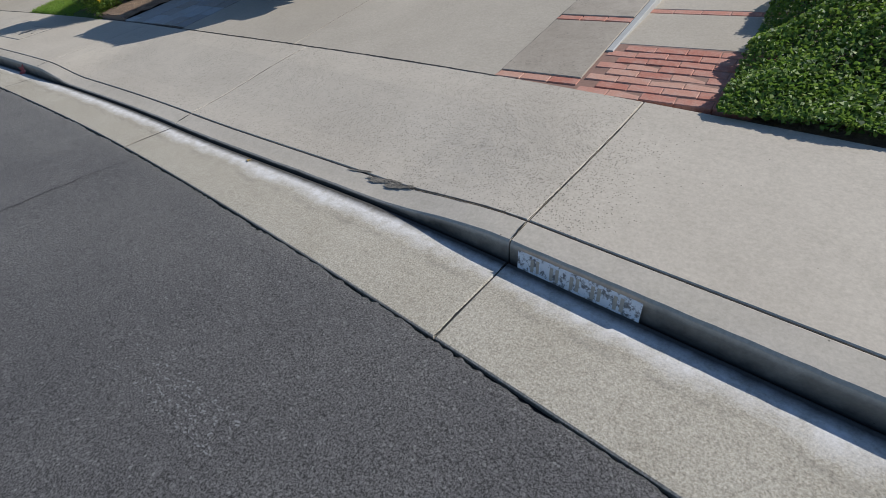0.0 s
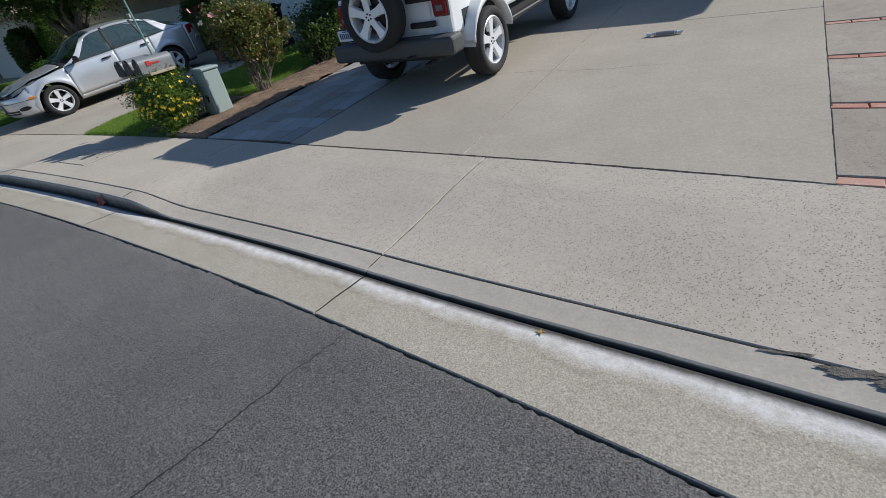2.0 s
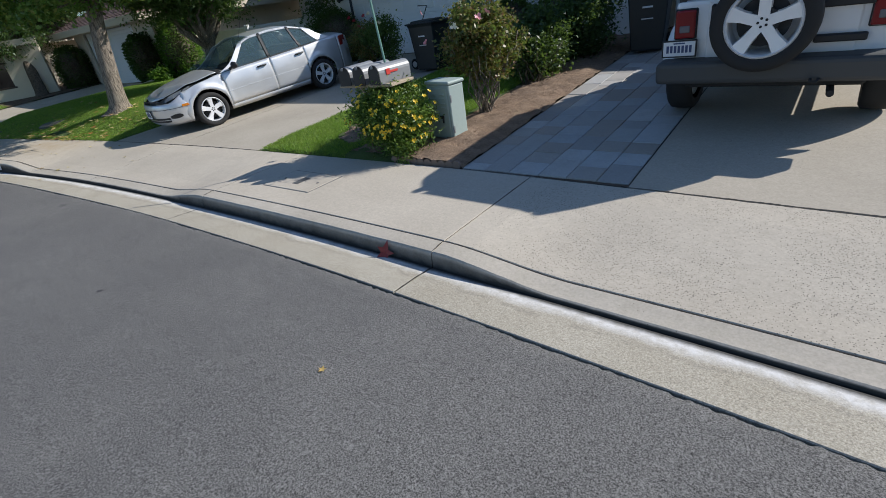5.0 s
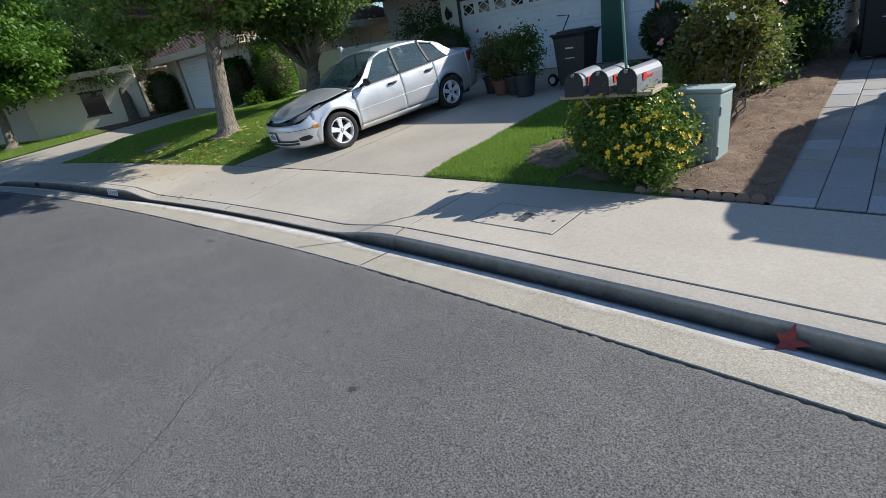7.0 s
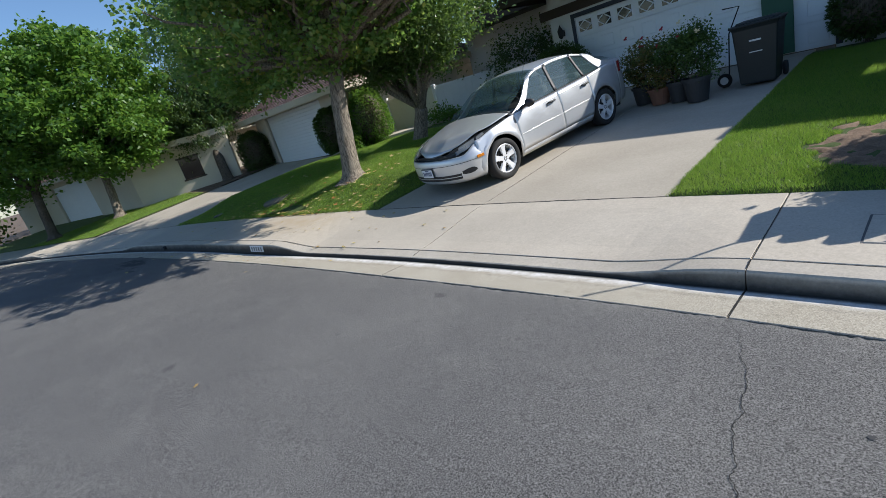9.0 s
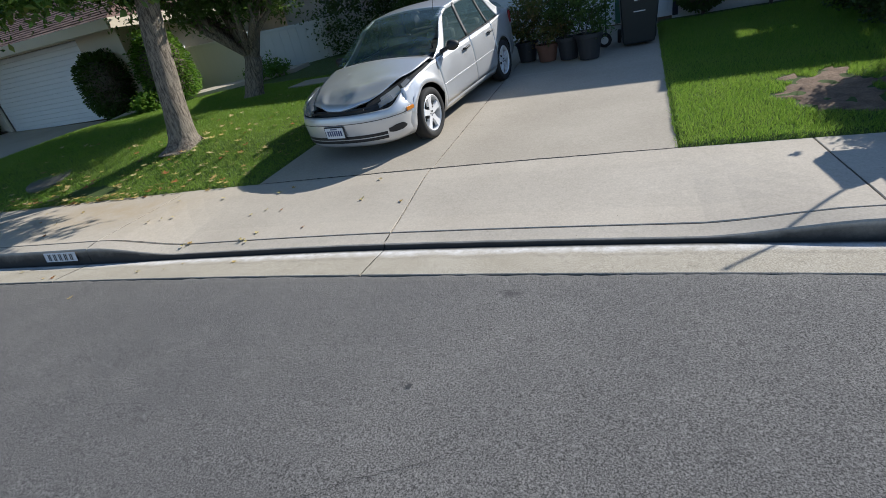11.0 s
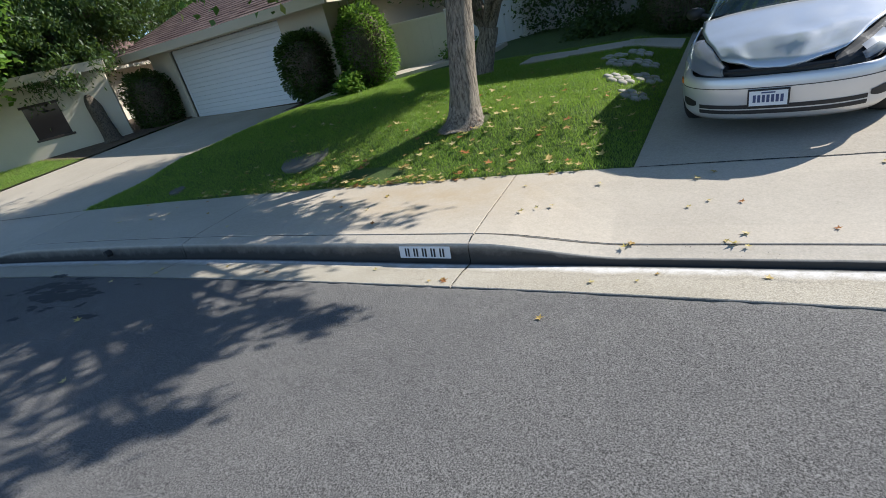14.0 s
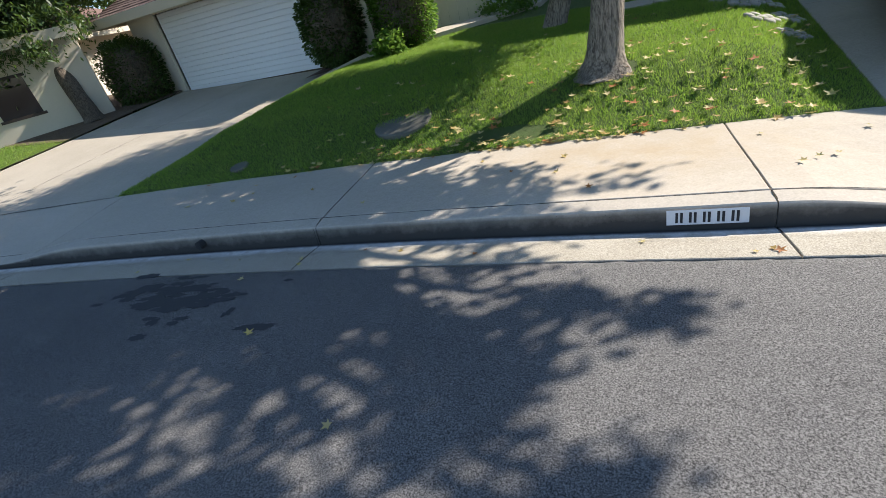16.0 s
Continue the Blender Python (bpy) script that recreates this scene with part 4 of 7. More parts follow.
trimmed("topiary", "low round dark topiary against the white wall", (-10.4, 9.7, 1.05), (0.55, 0.42, 0.4), 2600, M_DARKLEAF, (0.06, 0.04), 106, 2.0)
for x, y, z0, z1 in ((-11.48, 9.8, 0.3, 0.75), (-10.4, 9.7, 0.35, 0.8)):
    part("stem", tube([(x, y, z0), (x + 0.03, y, (z0 + z1) / 2), (x, y, z1)], [0.035, 0.03, 0.03], 8), M_BARK_DARK, bpy.data.objects["topiary" if x < -11 else "topiary.001"])
bush("shrub", "small light green shrub in bark mulch", "shrub", [((-23.95, 7.45, 0.70), (0.32, 0.3, 0.27), 40, 60, 0.08, -1)], M_BRIGHTLEAF, (0.10, 0.07), 110)
bush("shrub", "low bright shrub at the foot of the fence", "shrub", [((-22.2, 9.9, 0.78), (0.6, 0.4, 0.3), 34, 45, 0.12, -1)], M_BRIGHTLEAF, (0.10, 0.06), 111)
bush("shrub", "dark low shrub against the shaded house wall", "shrub", [((-18.9, 10.4, 0.65), (0.9, 0.5, 0.4), 70, 60, 0.12, -1)], M_DARKLEAF, (0.09, 0.05), 112)
bush("shrub", "tall dark shrub in the shaded house corner", "shrub", [((-20.5, 12.6, 1.5), (1.6, 0.8, 1.3), 100, 60, 0.22, -1)], M_DARKLEAF, (0.10, 0.06), 113)

# rose bushes in the bare soil strip
bush("rose_bush", "sprawling rose bush with bronze young leaves over bare stems", "rose bush",
     [((-9.4, 5.3, 1.08), (0.46, 0.58, 0.50), 100, 100, 0.075, -0.8), ((-9.3, 4.95, 1.25), (0.32, 0.34, 0.34), 40, 90, 0.07, -1)], M_ROSELEAF, (0.055, 0.038), 120, stems_at(-9.35, 5.15, 0.12, 26, 0.45, 1.0, 0.012, 3), stem_mat=M_BARK)
bush("rose_bush", "leggy green rose bush in the shaded strip", "rose bush",
     [((-9.5, 7.1, 0.80), (0.34, 0.7, 0.55), 110, 80, 0.10, -0.9), ((-9.35, 8.5, 1.05), (0.5, 0.7, 0.80), 120, 80, 0.12, -1)], M_DARKLEAF, (0.07, 0.04), 121, stems_at(-9.4, 6.6, 0.15, 12, 0.45, 0.8, 0.012, 4))
rose_bush = bpy.data.objects["rose_bush"]


def bloom(parent, mat, p, size, seed, petals=9):
    r = random.Random(seed)
    bm = bmesh.new()
    for k in range(petals):
        a = 2 * math.pi * k / petals + r.uniform(-0.2, 0.2)
        rad = size * (0.55 if k % 3 == 0 else 1.0)
        c, s = math.cos(a), math.sin(a)
        tilt = 0.5 if k % 3 == 0 else 0.25
        v = [bm.verts.new((0, 0, 0)), bm.verts.new((c * rad * 0.6 - s * rad * 0.32, s * rad * 0.6 + c * rad * 0.32, rad * tilt)), bm.verts.new((c * rad, s * rad, rad * tilt * 1.3)), bm.verts.new((c * rad * 0.6 + s * rad * 0.32, s * rad * 0.6 - c * rad * 0.32, rad * tilt))]
        bm.faces.new(v)
    return part("bloom", bm, mat, parent, m=pose(*p, r.uniform(20, 70), r.uniform(-30, 30), r.uniform(0, 360)))


r = random.Random(9)
for k in range(9):
    bloom(rose_bush, M_PINK if k % 3 else M_CREAM_PETAL, (-9.35 + r.uniform(-0.7, 0.75), 5.2 + r.uniform(-0.9, 0.5), 1.25 + r.uniform(-0.1, 0.5)), 0.045, 200 + k)

# daisy bush round the mailbox post
daisy = bush("daisy_bush", "bushy yellow-flowering daisy shrub at the sidewalk's edge", "flowering shrub",
             [((-9.75, 3.75, 0.55), (0.50, 0.40, 0.36), 130, 100, 0.085, -1), ((-9.58, 3.60, 0.40), (0.28, 0.22, 0.28), 54, 90, 0.07, -1), ((-10.08, 3.92, 0.50), (0.30, 0.32, 0.32), 50, 90, 0.085, -1), ((-9.35, 3.45, 0.16), (0.16, 0.1, 0.14), 16, 50, 0.045, -1)],
             M_DAISYLEAF, (0.046, 0.018), 130, stems_at(-9.7, 3.75, 0.06, 14, 0.4, 0.5, 0.008, 6))
for k in range(90):
    a, b = r.uniform(0.9 * math.pi, 2.15 * math.pi), math.acos(r.uniform(-0.25, 1))
    out = Vector((math.cos(a) * math.sin(b), math.sin(a) * math.sin(b), math.cos(b)))
    c, rad = ((-9.80, 3.75, 0.55), (0.60, 0.52, 0.46)) if k % 3 else ((-9.56, 3.58, 0.40), (0.34, 0.30, 0.34))
    f = bloom(daisy, M_YELLOW, (0, 0, 0), 0.027 + 0.006 * r.random(), 300 + k, 8)
    f.matrix_basis = Matrix.Translation(tuple(c[i] + out[i] * rad[i] for i in range(3))) @ Vector((0, 0, 1)).rotation_difference((out + Vector((0, -0.3, 0.4))).normalized()).to_matrix().to_4x4()

# ivy bank at the walkway
ivy = thing("ivy_hedge", "glossy green ivy bank spilling over the sidewalk's edge", "ivy hedge")
ir = np.random.default_rng(15)
n_ivy = 120000
ix = ir.uniform(-0.32, 4.0, n_ivy)
iy = 2.95 + 3.6 * ir.uniform(0, 1, n_ivy) ** 1.15 + np.array([-0.05 * (x + 0.3) for x in ix])
edge_in = np.minimum(np.clip((ix + 0.45 + 0.1 * np.sin(iy * 7)) / 0.45, 0, 1), np.clip((iy - 2.86 + 0.05 * (ix + 0.3) + 0.07 * np.sin(ix * 6)) / 1.0, 0, 1))
top = 0.01 + 0.25 * edge_in * (1 + 0.25 * np.sin(ix * 4 + iy * 3) + 0.15 * np.sin(ix * 11 - iy * 9))
iz = 0.085 + top * np.where(ir.uniform(0, 1, n_ivy) < 0.75, ir.uniform(0.8, 1.08, n_ivy), ir.uniform(0.1, 1, n_ivy))
part("foliage", quads_mesh("foliage", leaf_quads(np.stack([ix, iy, iz], 1), 0.034, 0.026, 15, up=0.6), M_IVY), None, ivy)
part("twig_mat", sheet("twig_mat", span(-0.25, 4.0, 0.25), span(3.08, 6.8, 0.25), lambda x, y: 0.075 + 0.14 * min(1, max(0, (x + 0.2) / 0.5)) * min(1, max(0, (y - 3.0) / 1.0)), M_BARK_DARK), None, ivy)


# ---- lawns, beds and walkways ----
def lawn_2_height(x, y):
    d = y - back(x)
    side = smooth(-17.0, -17.9, x) * smooth(-25.5, -24.6, x)
    tuck = min(smooth(-16.99, -17.05, x), smooth(-25.50, -25.44, x), smooth(-0.01, 0.05, d))
    return lot(x, y) - 0.02 + 0.032 * tuck + 0.25 * smooth(0.05, 1.5, d) * side * (1 - 0.5 * smooth(3.5, 6, d)) + 0.012 * noise.noise((x * 1.3, y * 1.3, 0))


def lawn_1_height(x, y):
    return lot(x, y) - 0.02 + 0.04 * min(smooth(-12.245, -12.19, x), smooth(-0.01, 0.05, y - back(x))) + 0.02 * smooth(0, 0.6, y - back(x)) + 0.012 * noise.noise((x * 1.7, y * 1.7, 3))


def lawn_3_height(x, y):
    return lot(x, y) + 0.02 + 0.012 * noise.noise((x * 1.7, y * 1.7, 5))


def grass(parent, boxed, height, count, keep, seed, tall=0.05):
    x0, x1, y1 = boxed
    g = np.random.default_rng(seed)
    xs = g.uniform(x0, x1, count)
    pts = []
    for x, u in zip(xs, g.uniform(0, 1, count)):
        y = back(x) - 0.004 + u * (y1 - back(x))
        if keep(x, y):
            pts.append((x, y, height(x, y)))
    p = np.array(pts)
    n = len(p)
    a = g.uniform(0, 2 * np.pi, n)
    w = np.stack([np.cos(a), np.sin(a), 0 * a], 1) * 0.0026 * g.uniform(0.7, 1.5, (n, 1))
    lean = np.stack([g.normal(0, 0.45, n), g.normal(0, 0.45, n), np.ones(n)], 1) * tall * g.uniform(0.5, 1.25, (n, 1))
    q = np.stack([p - w, p + w, p + lean + w * 0.25, p + lean - w * 0.25], 1)
    ob = part("grass", quads_mesh("grass", q, M_GRASS), None, parent)
    tagged(ob, "dense mown grass blades", kind="stuff")


def patch_noise(x, y, s=1.0):
    return noise.noise((x * s, y * s, 8.0))


lawn_1 = structure("lawn_1", sheet("lawn_1", [-12.248, -12.21, -12.15] + span(-12.05, -9.55, 0.12), [(lambda x, u=u: back(x) - 0.014 + u * (9.9 - back(x))) for u in [0, 0.005, 0.012] + [i / 40 for i in range(1, 41)]], lawn_1_height, M_TURF), "green front lawn with a bare soil patch", "lawn")
bare_1 = lambda x, y: (((x + 10.85) / 0.42) ** 2 + ((y - 4.45) / 0.75) ** 2 + 0.9 * patch_noise(x, y, 4) < 0.9) or (x > -10.35 - 0.15 * patch_noise(x, y, 3) and y < 4.9)
grass(lawn_1, (-12.26, -9.6, 9.6), lawn_1_height, 150000, lambda x, y: not bare_1(x, y), 21, 0.034)
lawn_2 = structure("lawn_2", sheet("lawn_2", [-25.507, -25.46, -25.40] + span(-25.3, -17.15, 0.15) + [-17.09, -17.04, -16.992], [(lambda x, u=u: back(x) - 0.014 + u * (12.5 - back(x))) for u in [0, 0.004, 0.009] + [i / 50 for i in range(1, 51)]], lawn_2_height, M_TURF), "mown front lawn on a low mound, scattered with fallen leaves", "lawn")
on_walk = lambda x, y: y > 6.75 + (x + 25.5) * 0.92 and x < -21.5
grass(lawn_2, (-25.50, -17.0, 9.0), lawn_2_height, 300000, lambda x, y: not on_walk(x, y) and (x + 19.25) ** 2 + (y - 4.12) ** 2 > 0.1 and not (((x + 20.1) / 0.5) ** 2 + ((y - 2.95) / 0.16) ** 2 < 1 + 0.5 * patch_noise(x, y, 5)), 22, 0.032)
lawn_3 = structure("lawn_3", sheet("lawn_3", span(-46, -31.34, 0.4), [(lambda x, u=u: back(x) + 0.01 + u * (5.6 - back(x))) for u in [i / 20 for i in range(21)]], lawn_3_height, M_TURF), "narrow lawn along the sidewalk under street trees", "lawn")
grass(lawn_3, (-37.5, -31.36, 4.5), lawn_3_height, 42000, lambda x, y: True, 23, 0.05)
structure("soil_bed", sheet("soil_bed", span(-46, -31.34, 0.5), span(4.4, 9, 0.5), lambda x, y: lot(x, y) + 0.03 + 0.03 * noise.noise((x * 2, y * 2, 1)), M_EARTH), "bare brown soil bed below the house wall", "soil bed")
bed = structure("soil_strip", sheet("soil_strip", span(-9.62, -8.56, 0.06), [(lambda x, u=u: back(x) + 0.03 + u * (10.2 - back(x))) for u in [i / 90 for i in range(91)]],
      lambda x, y: lot(x, y) + 0.02 + 0.05 * math.sin(max(0, min(1, (x + 9.62) / 1.06)) * math.pi) + 0.04 * noise.noise((x * 4, y * 4, 1)) + 0.035 * noise.noise((x * 11, y * 11, 1)), M_SOIL), "bare crumbly soil strip with rose bushes", "soil bed")
structure("mulch_bed", sheet("mulch_bed", span(-26.0, -22.0, 0.15), [(lambda x, u=u: 7.35 + (x + 25.5) * 0.92 * (0.85) + u * 2.2) for u in [i / 12 for i in range(13)]], lambda x, y: lot(x, y) + 0.06 + 0.03 * noise.noise((x * 6, y * 6, 1)), M_MULCH), "reddish bark mulch under clipped shrubs", "mulch bed")
structure("bare_patch", sheet("bare_patch", span(-11.35, -9.56, 0.06), span(3.52, 5.3, 0.06), lambda x, y: lawn_1_height(x, y) + (0.008 + 0.03 * noise.noise((x * 6, y * 6, 4)) if bare_1(x, y) and y > back(x) + 0.12 else -0.05), M_SOIL), "bare dug soil patch in the lawn", "soil patch")
structure("far_ground", sheet("far_ground", span(-70, 30, 5), span(8, 60, 4), lambda x, y: 0.30, M_EARTH), "dry earth behind the houses", "ground")
structure("east_ground", sheet("east_ground", span(-1.2, 30, 2), [(lambda x, u=u: back(x) + 0.02 + u * 8) for u in (0, 0.1, 0.3, 1.0)], lambda x, y: min(lot(x, y), lot(x, 3.6)) - 0.045, M_SOIL), "earth under the ivy bank", "ground")

clod_q = []
r = random.Random(77)
for k in range(1500):
    x = r.uniform(-9.6, -8.6) if k % 4 else r.uniform(-10.9, -9.6)
    y = back(x) + 0.12 + r.random() ** 1.4 * 5.0
    if k % 4 == 0 and not bare_1(x, y):
        continue
    z = lot(x, y) + 0.02 + (0.05 * math.sin(max(0, min(1, (x + 9.62) / 1.06)) * math.pi) if k % 4 else 0.02)
    e = r.choice((0.005, 0.006, 0.008, 0.011, 0.015))
    p = [Vector((x, y, z)) + Vector((r.uniform(-1, 1), r.uniform(-1, 1), r.uniform(-0.6, 0.5))) * e for _ in range(5)]
    for f in ((0, 1, 2, 3), (1, 2, 4, 3), (0, 2, 4, 1)):
        clod_q.append([tuple(p[i]) for i in f])
tagged(part("clods", quads_mesh("clods", np.array(clod_q), M_SOIL), None, bed), "loose dry clods of soil", kind="stuff")

# garden walkway from the third driveway, cast in pieces
walkway = tagged(new("walkway"), "pale curving concrete garden walkway", "walkway", kind="structure")
for k in range(5):
    x0 = -25.5 + k * 0.82
    verts = []
    for x in (x0 + 0.006, x0 + 0.814):
        for o in (0.0, 0.75):
            y = 6.72 + (x + 25.5) * 0.85 + o
            verts.append((x, y, lawn_2_height(x, y) + 0.10))
    verts += [(a, b, c - 0.15) for a, b, c in verts]
    part("panel", data_mesh("panel", verts, [(0, 2, 3, 1), (4, 5, 7, 6), (0, 4, 6, 2), (1, 3, 7, 5), (0, 1, 5, 4), (2, 6, 7, 3)], M_SIDEWALK), None, walkway)
entry_walk = tagged(new("entry_walk"), "narrow shaded concrete entry walk", "walkway", kind="structure")
for k in range(3):
    slab("panel", -17.05 - (k + 1) * 0.95, -17.05 - k * 0.95, 8.0 - 0.1 * k, 8.75 - 0.1 * k, M_SIDEWALK, entry_walk, height=lambda x, y: lawn_2_height(x, y) + 0.04)


COBBLE = lathe([(0.002, 0.034), (0.045, 0.032), (0.068, 0.022), (0.074, 0.004), (0.074, -0.03)], 14)
COBBLE = mesh_of("cobble", COBBLE, (M_STONE_STEP,), True)


def stepping(x, y, seed):
    """A cluster stone: one cobble with six round it, bedded in the turf."""
    r = random.Random(seed)
    e = 0.12
    sx = math.degrees(math.atan((lawn_2_height(x + e, y) - lawn_2_height(x - e, y)) / (2 * e)))
    sy = math.degrees(math.atan((lawn_2_height(x, y + e) - lawn_2_height(x, y - e)) / (2 * e)))
    stone = thing("stepping_stone", "pale cobble-patterned stepping stone set in the lawn", "stepping stone",
                  pose(x, y, lawn_2_height(x, y), sy, -sx, 0) @ pose(0, 0, 0, 0, 0, r.uniform(0, 360)), "stepping stones in the lawn")
    for k in range(7):
        a, d = k * math.pi / 3, (0.145 if k else 0.0)
        part("cobble", COBBLE, None, stone, m=pose(d * math.cos(a), d * math.sin(a), r.uniform(-0.004, 0.004), r.uniform(-5, 5), r.uniform(-5, 5), r.uniform(0, 90)))
    return stone


for k, (x, y) in enumerate(((-17.35, 5.15), (-17.62, 5.65), (-17.3, 5.98), (-17.75, 6.45), (-17.42, 6.72), (-17.95, 7.0), (-17.6, 7.35))):
    stepping(x, y, 400 + k)

# paver strip beside the first driveway: courses of uneven flags
pavers = tagged(new("paver_strip"), "strip of mixed grey and tan stone pavers", "paving", kind="structure")
structure("paver_bed", sheet("paver_bed", span(-8.6, -6.8, 0.3), [(lambda x, u=u: back(x) + 0.03 + u * (9.4 - back(x))) for u in (0, 0.5, 1.0)], lambda x, y: lot(x, y) - 0.014, M_EARTH), "dark sand under the pavers", "ground")
r = random.Random(31)
lanes = (-8.58, -8.30, -8.02, -7.70, -7.42, -7.14, -6.86)
for x0, x1 in zip(lanes, lanes[1:]):
    y = back(-7.6) + 0.05
    deep = r.choice((0.16, 0.28, 0.40))
    while y < 9.3:
        y1 = min(y + deep, 9.36)
        slab("paver", x0, x1, y, y1, M_PAVER, pavers, rise=r.uniform(-0.004, 0.004), thick=0.05, gap=0.003)
        y, deep = y1, r.choice((0.28, 0.28, 0.40, 0.56))

# slab and brick strip between driveway and walkway
strip = tagged(new("slab_strip"), "weathered grey slabs divided by red brick courses", "paving", kind="structure")
structure("strip_bed", sheet("strip_bed", [-1.95, -1.2, -0.2, 0.1], span(3.06, 8.6, 0.4), lambda x, y: min(lot(x, y), lot(x, 3.85)) - 0.0075, M_MORTAR), "mortar under slabs and bricks", "ground")


def brick_mesh(w, l, h):
    me = mesh_of("brick", box(-w / 2, w / 2, -l / 2, l / 2, -h, 0, 0.005), (M_BRICK,))
    return me


B_LONG = brick_mesh(0.2195, 0.0975, 0.05)
y = 3.14
r = random.Random(41)
for k in range(5):
    for i in range(3):
        x = -1.94 + 0.1125 + i * 0.226
        part("brick", B_LONG, None, strip, m=pose(x, y + 0.05, lot(x, y) + 0.004, r.uniform(-1, 1), r.uniform(-1, 1), r.uniform(-1.5, 1.5)))
    slab("slab", -1.935, -1.265, y + 0.105, y + 1.13, M_OLD_SLAB, strip, rise=0.004, gap=0.004)
    y += 1.14

path_1 = tagged(new("brick_walk"), "worn red brick and concrete entry walk", "walkway", kind="structure")
for j in range(8):
    yy = 3.10 + j * 0.1
    off = 0.0 if j % 2 == 0 else 0.11
    for i in range(5):
        x = -1.13 + i * 0.222 + off
        if x > -0.12:
            continue
        part("brick", B_LONG, None, path_1, m=pose(x, yy, lot(x, yy) - 0.004 + r.uniform(-0.002, 0.003), r.uniform(-1, 1), r.uniform(-1, 1), r.uniform(-1.5, 1.5)))


def walk_flat(x, y):
    return lot(x, 3.85)


slab("slab", -1.24, -0.1, 3.87, 4.62, M_DRIVE, path_1, rise=-0.004, height=walk_flat)
for i in range(5):
    x = -1.13 + i * 0.222
    part("brick", B_LONG, None, path_1, m=pose(x, 4.675, walk_flat(x, 4) - 0.004, 0, 0, r.uniform(-1, 1)))
slab("slab", -1.24, -0.1, 4.73, 5.5, M_DRIVE, path_1, rise=-0.004, height=walk_flat)
step = thing("entry_step", "raised entry step edged with red brick", "step")
part("tread", box(-1.235, 0.4, 5.52, 8.4, 0.0, 0.25, 0.01), M_DRIVE, step)
for i in range(5):
    part("brick", B_LONG, None, step, m=pose(-1.12 + i * 0.222, 5.515, 0.255 + 0.012, 0, 0, 0))
low_wall = thing("edging_wall", "low white-painted concrete edging wall, chipped", "edging wall")
bm = bmesh.new()
prof = []
for y in span(3.72, 8.3, 0.25):
    z = lot(-1.25, y) + 0.006
    prof.append((y, z))
vs = []
for y, z in prof:
    vs.append([bm.verts.new((xx, y, zz)) for xx, zz in ((-1.262, -0.1), (-1.262, z - 0.004), (-1.256, z), (-1.212, z), (-1.206, z - 0.004), (-1.206, -0.1))])
for a, b in zip(vs, vs[1:]):
    for k in range(5):
        bm.faces.new((a[k], a[k + 1], b[k + 1], b[k]))
bm.faces.new(vs[0])
bm.faces.new(vs[-1][::-1])
bmesh.ops.recalc_face_normals(bm, faces=bm.faces)
part("coping", bm, painted("chipped_white_paint", (0.44, 0.43, 0.40), 0.8, 0.7), low_wall)


# ---- vehicles ----
def car_paint(name, colour):
    m = material(name, colour, 0.32, 0.25)
    n = Nodes(m)
    n.b.inputs["Coat Weight"].default_value = 0.6
    n.b.inputs["Coat Roughness"].default_value = 0.08
    c = n.mix(n.ramp(n.noise(2.5, 5, 0.6), [(0.4, 0.0), (0.85, 0.35)]), colour, tuple(v * 0.8 for v in colour))
    n.colour(c)
    n.rough(n.ramp(n.noise(5, 5), [(0.3, 0.28), (0.8, 0.45)]))
    return m


M_SILVER = car_paint("silver_car_paint", (0.64, 0.645, 0.65))
M_SILVER.node_tree.nodes["Principled BSDF"].inputs["Metallic"].default_value = 0.5
M_WHITE_PAINT = car_paint("white_car_paint", (0.78, 0.78, 0.77))
M_WHITE_PAINT.node_tree.nodes["Principled BSDF"].inputs["Metallic"].default_value = 0.0
M_BLACK_PLASTIC = material("black_plastic", (0.018, 0.018, 0.019), 0.55)
M_GREY_PLASTIC = material("grey_bumper_plastic", (0.06, 0.06, 0.058), 0.6)
M_RUBBER = material("tyre_rubber", (0.022, 0.021, 0.02), 0.85)
M_ALLOY = material("alloy_wheel", (0.80, 0.80, 0.80), 0.4, 0.25)
M_DARK_METAL = material("dark_underside", (0.02, 0.02, 0.02), 0.8)
M_AMBER = material("amber_lens", (0.62, 0.20, 0.015), 0.2)
M_RED_LENS = material("red_lens", (0.20, 0.01, 0.012), 0.15)
M_PLATE = material("plate_white", (0.70, 0.72, 0.74), 0.4)
M_PLATE_INK = material("plate_ink", (0.05, 0.07, 0.16), 0.5)
M_SEAT = material("seat_fabric", (0.20, 0.20, 0.19), 0.9)


def glassy(name, tint, clear):
    """Thin tinted pane: partly see-through, with a mirror-like gloss."""
    m = material(name, tint, 0.03)
    n = Nodes(m)
    t = n.node("ShaderNodeBsdfTransparent")
    t.inputs[0].default_value = (*[0.55 + 0.4 * v for v in (0.6, 0.75, 0.7)], 1)
    mx = n.node("ShaderNodeMixShader")
    mx.inputs[0].default_value = clear
    n.link(n.b.outputs[0], mx.inputs[1])
    n.link(t.outputs[0], mx.inputs[2])
    n.link(mx.outputs[0], n.t.nodes["Material Output"].inputs[0])
    return m


M_CARGLASS = glassy("car_glass", (0.09, 0.15, 0.16), 0.58)
M_CARGLASS.node_tree.nodes["Principled BSDF"].inputs["IOR"].default_value = 2.1
M_TINTED = glassy("dark_tinted_glass", (0.012, 0.014, 0.016), 0.08)
M_LENS = glassy("headlight_lens", (0.28, 0.29, 0.30), 0.42)
M_BOWL = material("dulled_reflector", (0.36, 0.37, 0.38), 0.35, 0.5)


